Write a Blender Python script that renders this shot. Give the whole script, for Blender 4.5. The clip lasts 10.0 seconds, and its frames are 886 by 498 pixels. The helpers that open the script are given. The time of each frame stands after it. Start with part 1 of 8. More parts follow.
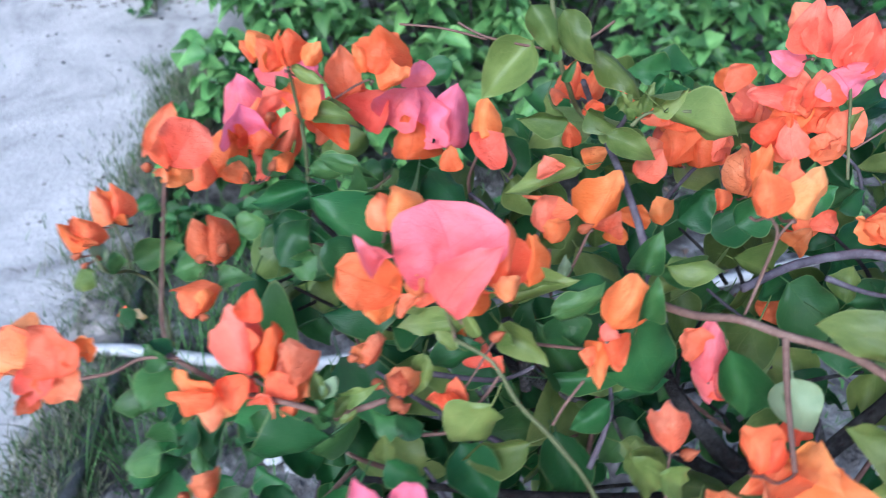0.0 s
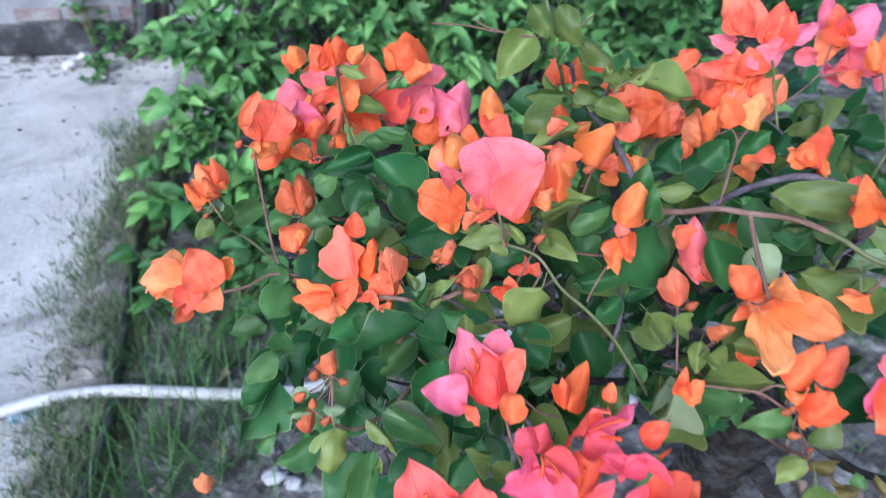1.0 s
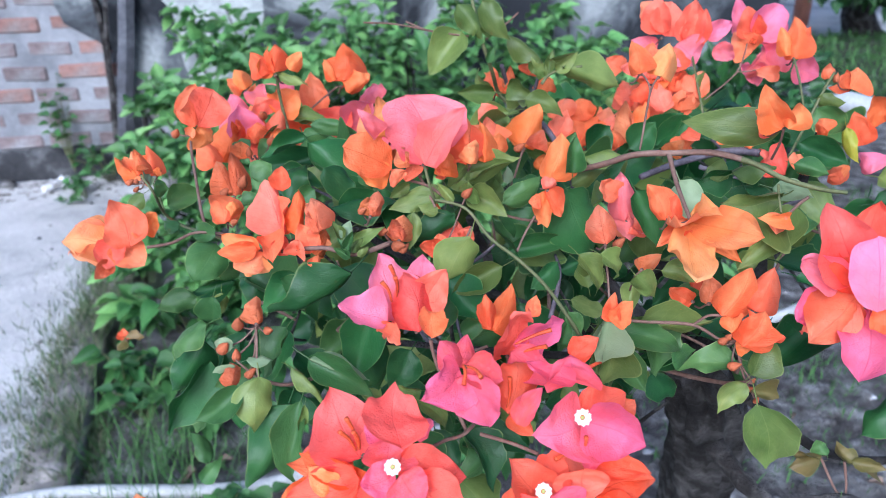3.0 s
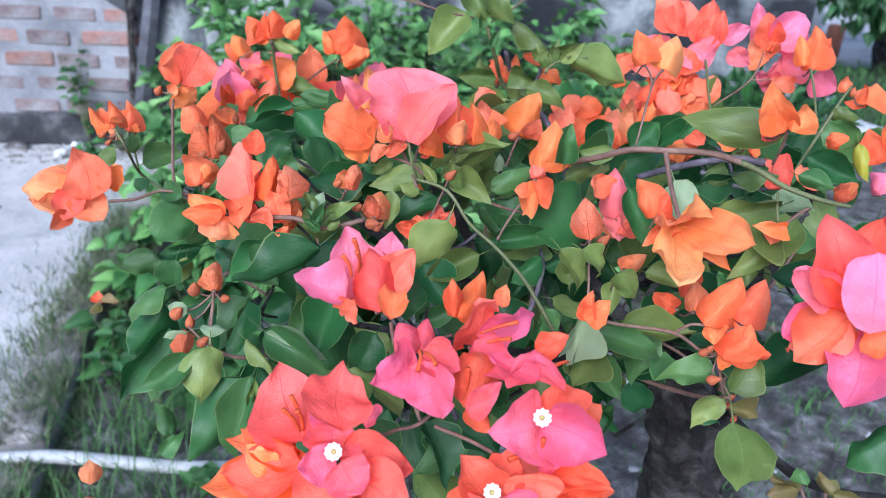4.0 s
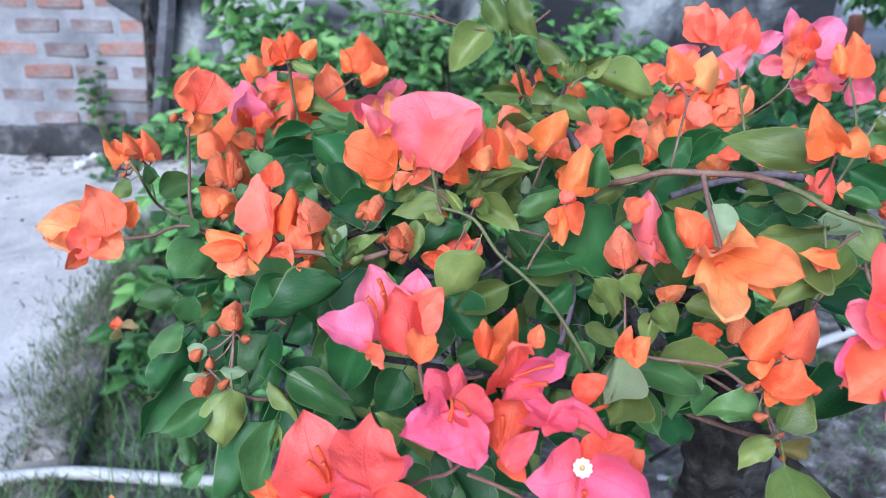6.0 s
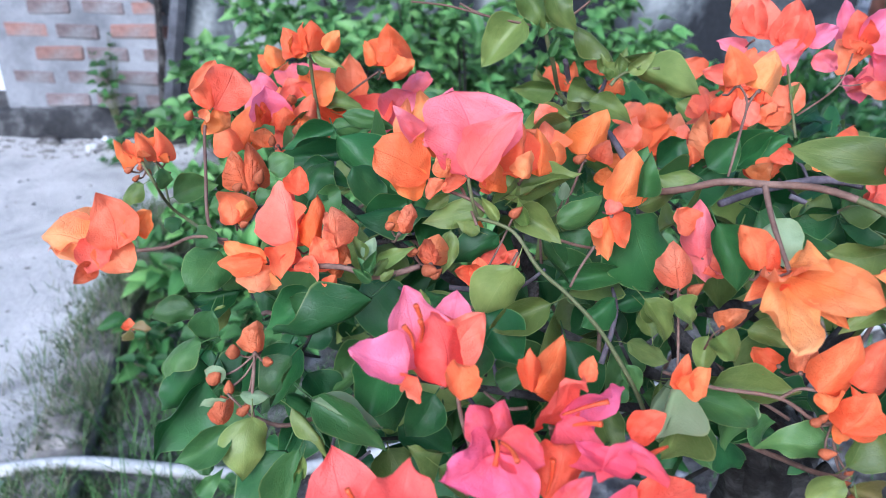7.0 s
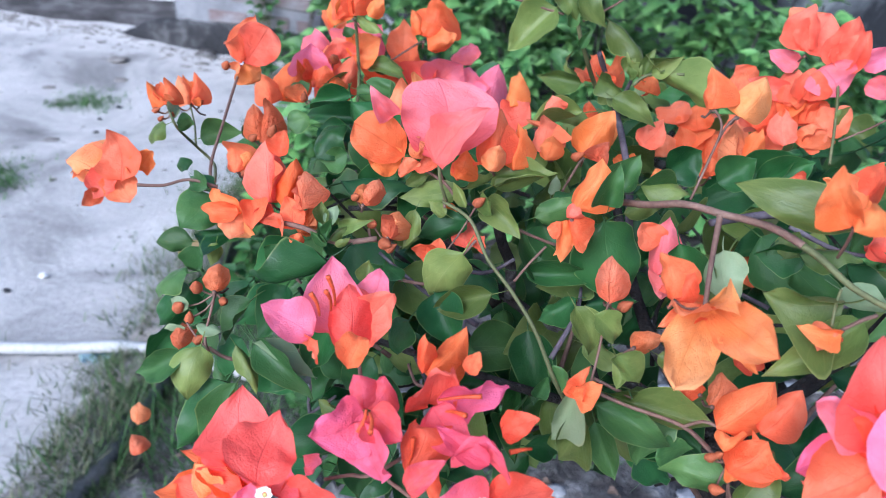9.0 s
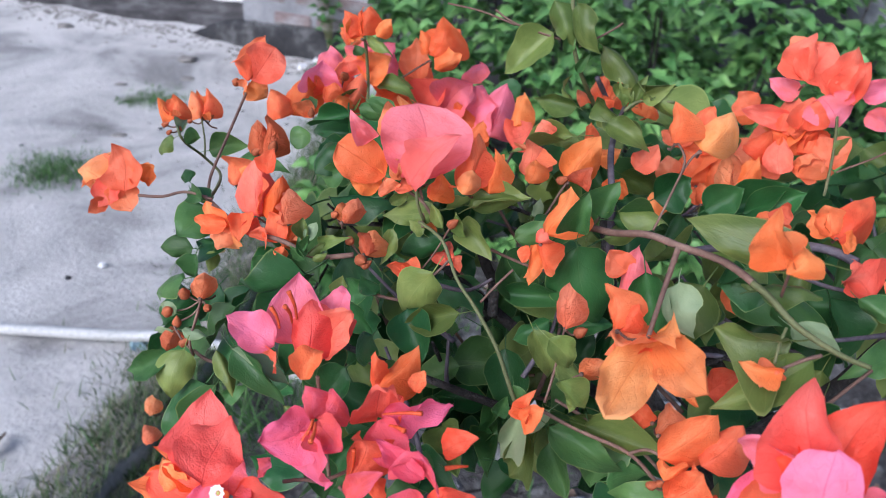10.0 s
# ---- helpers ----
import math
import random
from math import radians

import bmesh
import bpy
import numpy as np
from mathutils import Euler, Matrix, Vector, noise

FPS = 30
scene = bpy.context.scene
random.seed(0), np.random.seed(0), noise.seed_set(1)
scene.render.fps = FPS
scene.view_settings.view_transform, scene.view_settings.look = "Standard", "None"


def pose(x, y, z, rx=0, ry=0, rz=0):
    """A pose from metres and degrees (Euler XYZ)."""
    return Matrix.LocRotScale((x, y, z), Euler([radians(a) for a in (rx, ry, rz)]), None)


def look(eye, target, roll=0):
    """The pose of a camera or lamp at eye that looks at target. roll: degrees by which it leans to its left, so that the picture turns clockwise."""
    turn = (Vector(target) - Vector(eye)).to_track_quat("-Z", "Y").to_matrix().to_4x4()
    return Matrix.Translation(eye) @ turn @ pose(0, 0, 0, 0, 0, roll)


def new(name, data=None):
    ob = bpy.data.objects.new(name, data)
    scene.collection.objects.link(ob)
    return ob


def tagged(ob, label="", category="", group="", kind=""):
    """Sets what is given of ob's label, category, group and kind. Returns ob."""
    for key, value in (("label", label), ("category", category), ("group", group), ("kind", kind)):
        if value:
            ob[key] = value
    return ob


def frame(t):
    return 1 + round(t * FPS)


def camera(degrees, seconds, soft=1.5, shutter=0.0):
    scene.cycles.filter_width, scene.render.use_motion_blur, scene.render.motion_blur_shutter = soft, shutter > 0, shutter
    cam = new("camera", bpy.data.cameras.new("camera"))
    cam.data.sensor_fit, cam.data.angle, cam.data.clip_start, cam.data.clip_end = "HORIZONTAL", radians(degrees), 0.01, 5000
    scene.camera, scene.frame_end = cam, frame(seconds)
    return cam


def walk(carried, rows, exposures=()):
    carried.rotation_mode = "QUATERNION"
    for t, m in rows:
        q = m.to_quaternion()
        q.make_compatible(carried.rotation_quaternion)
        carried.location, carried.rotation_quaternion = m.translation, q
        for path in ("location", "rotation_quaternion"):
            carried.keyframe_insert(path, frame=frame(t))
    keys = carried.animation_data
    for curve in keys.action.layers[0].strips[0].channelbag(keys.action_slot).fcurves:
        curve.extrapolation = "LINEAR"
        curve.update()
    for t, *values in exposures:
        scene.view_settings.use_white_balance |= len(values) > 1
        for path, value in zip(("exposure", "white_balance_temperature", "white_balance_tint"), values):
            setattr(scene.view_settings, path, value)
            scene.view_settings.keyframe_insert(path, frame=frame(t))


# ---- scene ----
cam = camera(61.7, 10.0, 0.5, 0.45)
cam.data.dof.use_dof, cam.data.dof.focus_distance, cam.data.dof.aperture_fstop = True, 0.47, 11.0
PATH = [
    (0, (0.047, 0.048, 1.272), (0.032, 1.573, -0.021), 1.0),
    (0.5, (-0.012, -0.015, 1.285), (0.038, 1.554, 0.046), -0.1),
    (1, (-0.03, -0.097, 1.281), (0.115, 1.519, 0.111), 0.3),
    (1.5, (-0.042, -0.165, 1.274), (0.129, 1.486, 0.159), 0.3),
    (2, (-0.04, -0.206, 1.249), (0.17, 1.499, 0.224), -0.7),
    (2.5, (-0.023, -0.194, 1.205), (0.19, 1.57, 0.286), -1.4),
    (2.7, (-0.012, -0.177, 1.192), (0.2, 1.605, 0.308), -1.7),
    (3.8, (0.023, -0.151, 1.157), (0.188, 1.651, 0.306), 2.0),
    (4, (0.026, -0.147, 1.156), (0.202, 1.648, 0.292), 3.2),
    (4.5, (0.026, -0.139, 1.154), (0.205, 1.663, 0.306), 2.8),
    (5, (0.025, -0.132, 1.158), (0.195, 1.666, 0.301), 2.6),
    (6.5, (0.016, -0.105, 1.166), (0.126, 1.688, 0.288), 1.3),
    (7, (0.009, -0.081, 1.166), (0.11, 1.698, 0.257), 1.6),
    (7.5, (0.021, -0.07, 1.166), (0.114, 1.69, 0.219), 1.4),
    (8, (0.016, -0.091, 1.177), (0.126, 1.641, 0.182), 2.1),
    (8.5, (0.062, -0.083, 1.188), (0.06, 1.637, 0.169), 5.1),
    (9, (0.111, -0.087, 1.199), (-0.129, 1.601, 0.154), 5.3),
    (9.5, (0.148, -0.089, 1.22), (-0.197, 1.574, 0.163), 3.5),
    (10, (0.165, -0.084, 1.222), (-0.236, 1.568, 0.168), 4.7),
]
walk(cam, [(t, look(eye, target, roll)) for t, eye, target, roll in PATH], [(0.0, 0.82, 4850, 10), (0.5, 0.69, 5000, 10), (1.5, 0.78, 4950, 11), (8.8, 0.8, 4950, 12), (9.5, 0.53, 5250, 13), (10.0, 0.46, 5350, 14)])

# ---- light ----
world = bpy.data.worlds.new("sky")
scene.world = world
world.use_nodes = True
wn = world.node_tree.nodes
sky = wn.new("ShaderNodeTexSky")
sky.sky_type, sky.sun_disc = "NISHITA", False
sky.sun_elevation, sky.sun_rotation = radians(36), radians(200)
sky.air_density, sky.dust_density, sky.ozone_density = 1.0, 4.0, 1.0
world.node_tree.links.new(sky.outputs[0], wn["Background"].inputs[0])
wn["Background"].inputs[1].default_value = 0.122
sun_data = bpy.data.lights.new("sun", "SUN")
sun_data.energy, sun_data.angle, sun_data.color = 2.0, radians(36), (1.0, 0.96, 0.9)
sun = new("sun", sun_data)
sun.matrix_world = pose(0, 0, 6, 52, 0, -25)


# ---- materials ----
def nodes_of(name):
    m = bpy.data.materials.new(name)
    m.use_nodes = True
    t = m.node_tree
    return m, t, t.nodes["Principled BSDF"]


def ramp(t, fac, stops):
    r = t.nodes.new("ShaderNodeValToRGB")
    el = r.color_ramp.elements
    while len(el) < len(stops):
        el.new(0.5)
    for e, (p, c) in zip(el, stops):
        e.position, e.color = p, (*c, 1)
    t.links.new(fac, r.inputs[0])
    return r.outputs[0]


def noise_tex(t, scale, detail=4, rough=0.55, space="Object", distortion=0.0):
    c = t.nodes.new("ShaderNodeTexCoord")
    n = t.nodes.new("ShaderNodeTexNoise")
    n.inputs["Scale"].default_value, n.inputs["Detail"].default_value = scale, detail
    n.inputs["Roughness"].default_value, n.inputs["Distortion"].default_value = rough, distortion
    t.links.new(c.outputs[space], n.inputs["Vector"])
    return n.outputs["Fac"]


def maths(t, op, a, b=None, clamp=False):
    n = t.nodes.new("ShaderNodeMath")
    n.operation, n.use_clamp = op, clamp
    for i, v in enumerate((a, b)):
        if v is None:
            continue
        if isinstance(v, (int, float)):
            n.inputs[i].default_value = v
        else:
            t.links.new(v, n.inputs[i])
    return n.outputs[0]


def mix(t, fac, a, b, how="MIX"):
    n = t.nodes.new("ShaderNodeMix")
    n.data_type, n.blend_type = "RGBA", how
    for i, v in ((0, fac), (6, a), (7, b)):
        if isinstance(v, (int, float)):
            n.inputs[i].default_value = v
        elif isinstance(v, tuple):
            n.inputs[i].default_value = (*v, 1)
        else:
            t.links.new(v, n.inputs[i])
    return n.outputs[2]


def bump(t, bsdf, height, strength, distance):
    b = t.nodes.new("ShaderNodeBump")
    b.inputs["Strength"].default_value, b.inputs["Distance"].default_value = strength, distance
    t.links.new(height, b.inputs["Height"])
    t.links.new(b.outputs[0], bsdf.inputs["Normal"])
    return b


def rough_mat(name, stops, scale, rough=0.8, fine=60.0, strength=0.5, distance=0.004, rand=0.0, distortion=0.0, grain=0.55):
    """A matt, grainy surface: colours by a coarse noise, darkened a little by a fine one, with relief."""
    m, t, p = nodes_of(name)
    big, small = noise_tex(t, scale, 6, 0.6, "Object", distortion), noise_tex(t, fine, 5, 0.7)
    col = ramp(t, big, stops)
    col = mix(t, grain, col, ramp(t, small, [(0.3, (0.35, 0.35, 0.35)), (0.7, (1, 1, 1))]), "MULTIPLY")
    if rand:
        info = t.nodes.new("ShaderNodeObjectInfo")
        v = maths(t, "ADD", maths(t, "MULTIPLY", info.outputs["Random"], rand), 1 - rand / 2)
        h = t.nodes.new("ShaderNodeHueSaturation")
        t.links.new(v, h.inputs["Value"])
        t.links.new(col, h.inputs["Color"])
        col = h.outputs[0]
    t.links.new(col, p.inputs["Base Color"])
    p.inputs["Roughness"].default_value = rough
    p.inputs["Specular IOR Level"].default_value = 0.25
    bump(t, p, maths(t, "ADD", small, maths(t, "MULTIPLY", big, 1.5)), strength, distance)
    return m


def blade_mat(name, base, tip, vein, gloss, spread, vein_gain, through_light, veins=5.0, island=False, wrinkle=0.35, rim=None, spec=0.35, sides=0.55, rib_width=42.0, ridge=0.45):
    """A leaf or bract: colour runs from base to tip along U, with a midrib, side veins, blotches and a lighter rim."""
    m, t, p = nodes_of(name)
    uv = t.nodes.new("ShaderNodeUVMap")
    sep = t.nodes.new("ShaderNodeSeparateXYZ")
    t.links.new(uv.outputs[0], sep.inputs[0])
    u, v = sep.outputs[0], sep.outputs[1]
    side = maths(t, "ABSOLUTE", maths(t, "SUBTRACT", v, 0.5))
    if island:
        rnd = t.nodes.new("ShaderNodeNewGeometry").outputs["Random Per Island"]
    else:
        rnd = t.nodes.new("ShaderNodeObjectInfo").outputs["Random"]
    moved = t.nodes.new("ShaderNodeVectorMath")
    moved.operation = "ADD"
    t.links.new(uv.outputs[0], moved.inputs[0])
    shift = t.nodes.new("ShaderNodeCombineXYZ")
    t.links.new(maths(t, "MULTIPLY", rnd, 37.0), shift.inputs[2])
    t.links.new(shift.outputs[0], moved.inputs[1])

    def blotch(scale, detail, rough):
        n = t.nodes.new("ShaderNodeTexNoise")
        n.inputs["Scale"].default_value, n.inputs["Detail"].default_value, n.inputs["Roughness"].default_value = scale, detail, rough
        t.links.new(moved.outputs[0], n.inputs["Vector"])
        return n.outputs["Fac"]

    fac = maths(t, "ADD", maths(t, "MULTIPLY", u, 0.7), maths(t, "MULTIPLY", maths(t, "SUBTRACT", blotch(2.6, 3, 0.6), 0.5), 1.6), True)
    fac = maths(t, "ADD", fac, maths(t, "MULTIPLY", maths(t, "SUBTRACT", rnd, 0.5), 0.6), True)
    col = mix(t, fac, base, tip)
    mid = maths(t, "SUBTRACT", 1.0, maths(t, "MULTIPLY", side, rib_width), True)
    wob = maths(t, "MULTIPLY", blotch(4.0, 2, 0.5), 1.4)
    saw = maths(t, "FRACT", maths(t, "ADD", maths(t, "SUBTRACT", maths(t, "MULTIPLY", u, veins), maths(t, "MULTIPLY", side, 4.0)), wob))
    rib = maths(t, "SUBTRACT", 1.0, maths(t, "MULTIPLY", maths(t, "ABSOLUTE", maths(t, "SUBTRACT", saw, 0.5)), 15.0), True)
    cell = t.nodes.new("ShaderNodeTexVoronoi")
    cell.feature = "DISTANCE_TO_EDGE"
    cell.inputs["Scale"].default_value = 9.0
    t.links.new(moved.outputs[0], cell.inputs["Vector"])
    web = maths(t, "SUBTRACT", 1.0, maths(t, "MULTIPLY", cell.outputs["Distance"], 16.0), True)
    net = maths(t, "MAXIMUM", mid, maths(t, "MULTIPLY", maths(t, "MAXIMUM", rib, maths(t, "MULTIPLY", web, 0.22)), sides))
    col = mix(t, maths(t, "MULTIPLY", net, vein_gain), col, vein)
    if rim:
        col = mix(t, maths(t, "MULTIPLY", maths(t, "SUBTRACT", side, 0.475), 36.0, True), col, rim)
    h = t.nodes.new("ShaderNodeHueSaturation")
    t.links.new(maths(t, "ADD", maths(t, "MULTIPLY", rnd, 2 * spread), 1 - spread), h.inputs["Value"])
    t.links.new(maths(t, "ADD", maths(t, "MULTIPLY", maths(t, "FRACT", maths(t, "MULTIPLY", rnd, 7.3)), 0.02), 0.49), h.inputs["Hue"])
    t.links.new(col, h.inputs["Color"])
    t.links.new(h.outputs[0], p.inputs["Base Color"])
    t.links.new(maths(t, "ADD", maths(t, "MULTIPLY", blotch(6.0, 3, 0.6), 0.3), gloss - 0.15), p.inputs["Roughness"])
    p.inputs["Specular IOR Level"].default_value = spec
    crinkle = maths(t, "ADD", blotch(7.0, 3, 0.55), maths(t, "MULTIPLY", blotch(34.0, 2, 0.5), 0.35))
    b = bump(t, p, maths(t, "ADD", maths(t, "MULTIPLY", net, -ridge), maths(t, "MULTIPLY", crinkle, 1.0)), wrinkle, 0.003)
    tr = t.nodes.new("ShaderNodeBsdfTranslucent")
    t.links.new(h.outputs[0], tr.inputs["Color"])
    t.links.new(b.outputs[0], tr.inputs["Normal"])
    ms = t.nodes.new("ShaderNodeMixShader")
    ms.inputs[0].default_value = through_light
    t.links.new(p.outputs[0], ms.inputs[1])
    t.links.new(tr.outputs[0], ms.inputs[2])
    t.links.new(ms.outputs[0], t.nodes["Material Output"].inputs[0])
    return m


def bract_mat(name, base, tip, vein, spread=0.1, wrinkle=0.42, vein_gain=0.24, sides=0.38, ridge=0.45):
    return blade_mat(name, base, tip, vein, 0.5, spread, vein_gain, 0.4, 6.0, False, wrinkle, None, 0.3, sides, 60.0, ridge)


def leaf_mat(name, base, tip, vein, spread=0.2, gloss=0.43, through_light=0.18):
    rim = (0.45 * tip[0] + 0.17, 0.45 * tip[1] + 0.2, 0.45 * tip[2] + 0.07)
    return blade_mat(name, base, tip, vein, gloss, spread, 0.3, through_light, 5.0, False, 0.2, rim, 0.3, 0.4, 75.0)


BRACT = {
    "orange": bract_mat("orange_bract", (0.89, 0.165, 0.042), (0.93, 0.3, 0.11), (0.5, 0.0465, 0.0184), 0.13),
    "coral": bract_mat("coral_bract", (0.9, 0.17, 0.075), (0.93, 0.3, 0.175), (0.6, 0.0558, 0.046)),
    "red": bract_mat("red_orange_bract", (0.88, 0.112, 0.028), (0.9, 0.205, 0.095), (0.52, 0.0279, 0.0184)),
    "pink": bract_mat("pink_bract", (0.9, 0.19, 0.215), (0.9, 0.26, 0.39), (0.6, 0.0651, 0.166), 0.08),
    "magenta": bract_mat("deep_pink_bract", (0.85, 0.12, 0.15), (0.84, 0.185, 0.32), (0.48, 0.0279, 0.092), 0.08),
    "apricot": bract_mat("apricot_bract", (0.9, 0.26, 0.069), (0.93, 0.4, 0.175), (0.66, 0.112, 0.0276), 0.08),
    "rose": bract_mat("rose_coral_bract", (0.9, 0.19, 0.15), (0.91, 0.27, 0.29), (0.6, 0.0651, 0.1), 0.08),
    "scarlet": bract_mat("salmon_red_bract", (0.88, 0.122, 0.068), (0.92, 0.22, 0.155), (0.52, 0.03, 0.03)),
    "rust": bract_mat("dried_orange_bract", (0.84, 0.2, 0.065), (0.92, 0.36, 0.18), (0.6, 0.11, 0.04), 0.12, 0.85, 0.24, 0.45, 0.8),
}
LEAF = {
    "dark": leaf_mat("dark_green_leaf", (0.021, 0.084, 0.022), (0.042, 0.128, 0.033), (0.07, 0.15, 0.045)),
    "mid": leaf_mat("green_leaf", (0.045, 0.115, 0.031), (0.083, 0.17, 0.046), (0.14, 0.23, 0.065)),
    "olive": leaf_mat("olive_young_leaf", (0.1, 0.15, 0.033), (0.205, 0.262, 0.068), (0.27, 0.3, 0.1), 0.18, 0.38, 0.25),
    "pale": leaf_mat("pale_leaf_underside", (0.2, 0.275, 0.14), (0.27, 0.345, 0.195), (0.29, 0.36, 0.21), 0.1, 0.5, 0.2),
    "brown": leaf_mat("bronze_young_leaf", (0.13, 0.115, 0.035), (0.21, 0.145, 0.055), (0.25, 0.2, 0.08), 0.12, 0.4, 0.25),
    "yellow": leaf_mat("yellowing_leaf", (0.36, 0.36, 0.035), (0.48, 0.4, 0.04), (0.4, 0.38, 0.09), 0.1, 0.4, 0.25),
}
SHRUB_LEAF = blade_mat("fresh_green_shrub_leaf", (0.08, 0.2, 0.05), (0.195, 0.36, 0.1), (0.22, 0.38, 0.13), 0.42, 0.3, 0.3, 0.25)
SHRUB_STUFF = blade_mat("green_shrub_foliage", (0.07, 0.18, 0.047), (0.18, 0.335, 0.097), (0.2, 0.36, 0.12), 0.42, 0.38, 0.3, 0.22, 5.0, True)
WEED_LEAF = blade_mat("soft_green_weed_leaf", (0.035, 0.1, 0.025), (0.07, 0.17, 0.04), (0.1, 0.2, 0.06), 0.5, 0.3, 0.3, 0.2)
TREE_STUFF = blade_mat("dark_tree_foliage", (0.02, 0.07, 0.02), (0.05, 0.13, 0.03), (0.06, 0.15, 0.05), 0.4, 0.3, 0.3, 0.15, 5.0, True)
GRASS = blade_mat("grass_blades", (0.05, 0.1, 0.032), (0.12, 0.175, 0.068), (0.12, 0.2, 0.08), 0.6, 0.35, 0.1, 0.15, 1.0, True)
DRY_GRASS = blade_mat("dry_grass", (0.12, 0.135, 0.075), (0.21, 0.205, 0.125), (0.2, 0.2, 0.1), 0.7, 0.3, 0.1, 0.15, 1.0, True)
SAND = rough_mat("pale_sandy_soil", [(0.3, (0.19, 0.186, 0.18)), (0.39, (0.31, 0.3, 0.29)), (0.47, (0.47, 0.456, 0.436)), (0.56, (0.56, 0.542, 0.516)), (0.7, (0.62, 0.6, 0.57))], 1.9, 0.95, 55, 0.6, 0.012, 0.0, 0.5, 0.3)
SOIL = rough_mat("grey_garden_soil", [(0.3, (0.045, 0.04, 0.037)), (0.45, (0.13, 0.12, 0.116)), (0.56, (0.25, 0.24, 0.232)), (0.66, (0.46, 0.45, 0.44))], 13.0, 0.95, 60, 1.0, 0.03)
KERB = rough_mat("weathered_mortar_kerb", [(0.3, (0.17, 0.15, 0.13)), (0.52, (0.31, 0.285, 0.26)), (0.72, (0.45, 0.42, 0.39))], 6.0, 0.95, 80, 0.8, 0.006)
BRICK = rough_mat("worn_red_brick", [(0.3, (0.2, 0.11, 0.09)), (0.46, (0.31, 0.175, 0.145)), (0.56, (0.29, 0.21, 0.19)), (0.68, (0.32, 0.3, 0.3))], 6.0, 0.9, 60, 0.6, 0.004, 0.35)
GREY_BRICK = rough_mat("mortar_smeared_brick", [(0.3, (0.14, 0.105, 0.1)), (0.48, (0.21, 0.165, 0.162)), (0.58, (0.27, 0.255, 0.258)), (0.7, (0.34, 0.335, 0.345))], 6.0, 0.95, 60, 0.6, 0.004, 0.3)
MORTAR = rough_mat("old_grey_mortar", [(0.3, (0.16, 0.164, 0.178)), (0.5, (0.27, 0.275, 0.292)), (0.7, (0.37, 0.375, 0.392))], 4.0, 0.95, 50, 0.7, 0.006, 0.0, 0.3, 0.35)
PLASTER = rough_mat("stained_grey_plaster", [(0.42, (0.025, 0.027, 0.032)), (0.5, (0.11, 0.12, 0.13)), (0.58, (0.33, 0.35, 0.35)), (0.8, (0.46, 0.48, 0.46))], 1.9, 0.9, 40, 0.4, 0.004, 0.0, 0.6)
PATCH = rough_mat("pale_grey_plaster", [(0.3, (0.2, 0.21, 0.22)), (0.5, (0.42, 0.44, 0.43)), (0.7, (0.52, 0.54, 0.52))], 5.0, 0.9, 40, 0.4, 0.004)
FOOTING = rough_mat("blackened_footing", [(0.32, (0.02, 0.02, 0.022)), (0.52, (0.05, 0.05, 0.053)), (0.68, (0.17, 0.17, 0.17))], 6.0, 0.95, 40, 0.8, 0.01)
POST = rough_mat("dark_weathered_wood", [(0.3, (0.05, 0.05, 0.058)), (0.55, (0.125, 0.128, 0.145)), (0.75, (0.2, 0.205, 0.225))], 9.0, 0.85, 80, 0.8, 0.004)
BARK = rough_mat("dark_grey_bark", [(0.3, (0.012, 0.01, 0.01)), (0.48, (0.038, 0.034, 0.031)), (0.66, (0.16, 0.15, 0.142))], 24.0, 0.9, 140, 1.0, 0.012)
TWIG = rough_mat("brown_twig_bark", [(0.3, (0.13, 0.07, 0.052)), (0.55, (0.21, 0.125, 0.095)), (0.75, (0.3, 0.2, 0.155))], 40.0, 0.7, 300, 0.6, 0.0015)
GREEN_TWIG = rough_mat("green_young_stem", [(0.3, (0.1, 0.115, 0.045)), (0.55, (0.15, 0.165, 0.07)), (0.75, (0.2, 0.19, 0.1))], 30.0, 0.6, 300, 0.4, 0.001)
GREY_TWIG = rough_mat("grey_violet_branch_bark", [(0.3, (0.06, 0.05, 0.06)), (0.55, (0.14, 0.12, 0.14)), (0.75, (0.24, 0.22, 0.24))], 40.0, 0.8, 250, 0.8, 0.0015)
PVC = rough_mat("white_plastic_pipe", [(0.3, (0.44, 0.44, 0.42)), (0.6, (0.57, 0.57, 0.56)), (0.8, (0.63, 0.63, 0.63))], 8.0, 0.4, 120, 0.1, 0.001)
STONE = rough_mat("grey_pebble", [(0.3, (0.25, 0.25, 0.26)), (0.55, (0.42, 0.42, 0.43)), (0.75, (0.6, 0.6, 0.6))], 20.0, 0.85, 120, 0.5, 0.002, 0.5)
DARK_EARTH = rough_mat("dark_bare_earth", [(0.3, (0.04, 0.037, 0.038)), (0.5, (0.1, 0.094, 0.094)), (0.68, (0.22, 0.212, 0.21))], 6.0, 0.95, 50, 0.9, 0.02)
WHITE_WALL = rough_mat("white_wall_paint", [(0.3, (0.68, 0.7, 0.72)), (0.6, (0.8, 0.81, 0.82))], 2.0, 0.8, 40, 0.2, 0.002, 0.0, 0.0, 0.2)
TERRACOTTA = rough_mat("weathered_terracotta", [(0.3, (0.26, 0.11, 0.07)), (0.6, (0.36, 0.16, 0.11)), (0.8, (0.42, 0.23, 0.17))], 6.0, 0.9, 60, 0.6, 0.004)
LAWN_SOIL = rough_mat("dark_lawn_earth", [(0.3, (0.025, 0.03, 0.015)), (0.55, (0.06, 0.07, 0.04)), (0.75, (0.12, 0.12, 0.09))], 5.0, 0.95, 40, 0.8, 0.01)
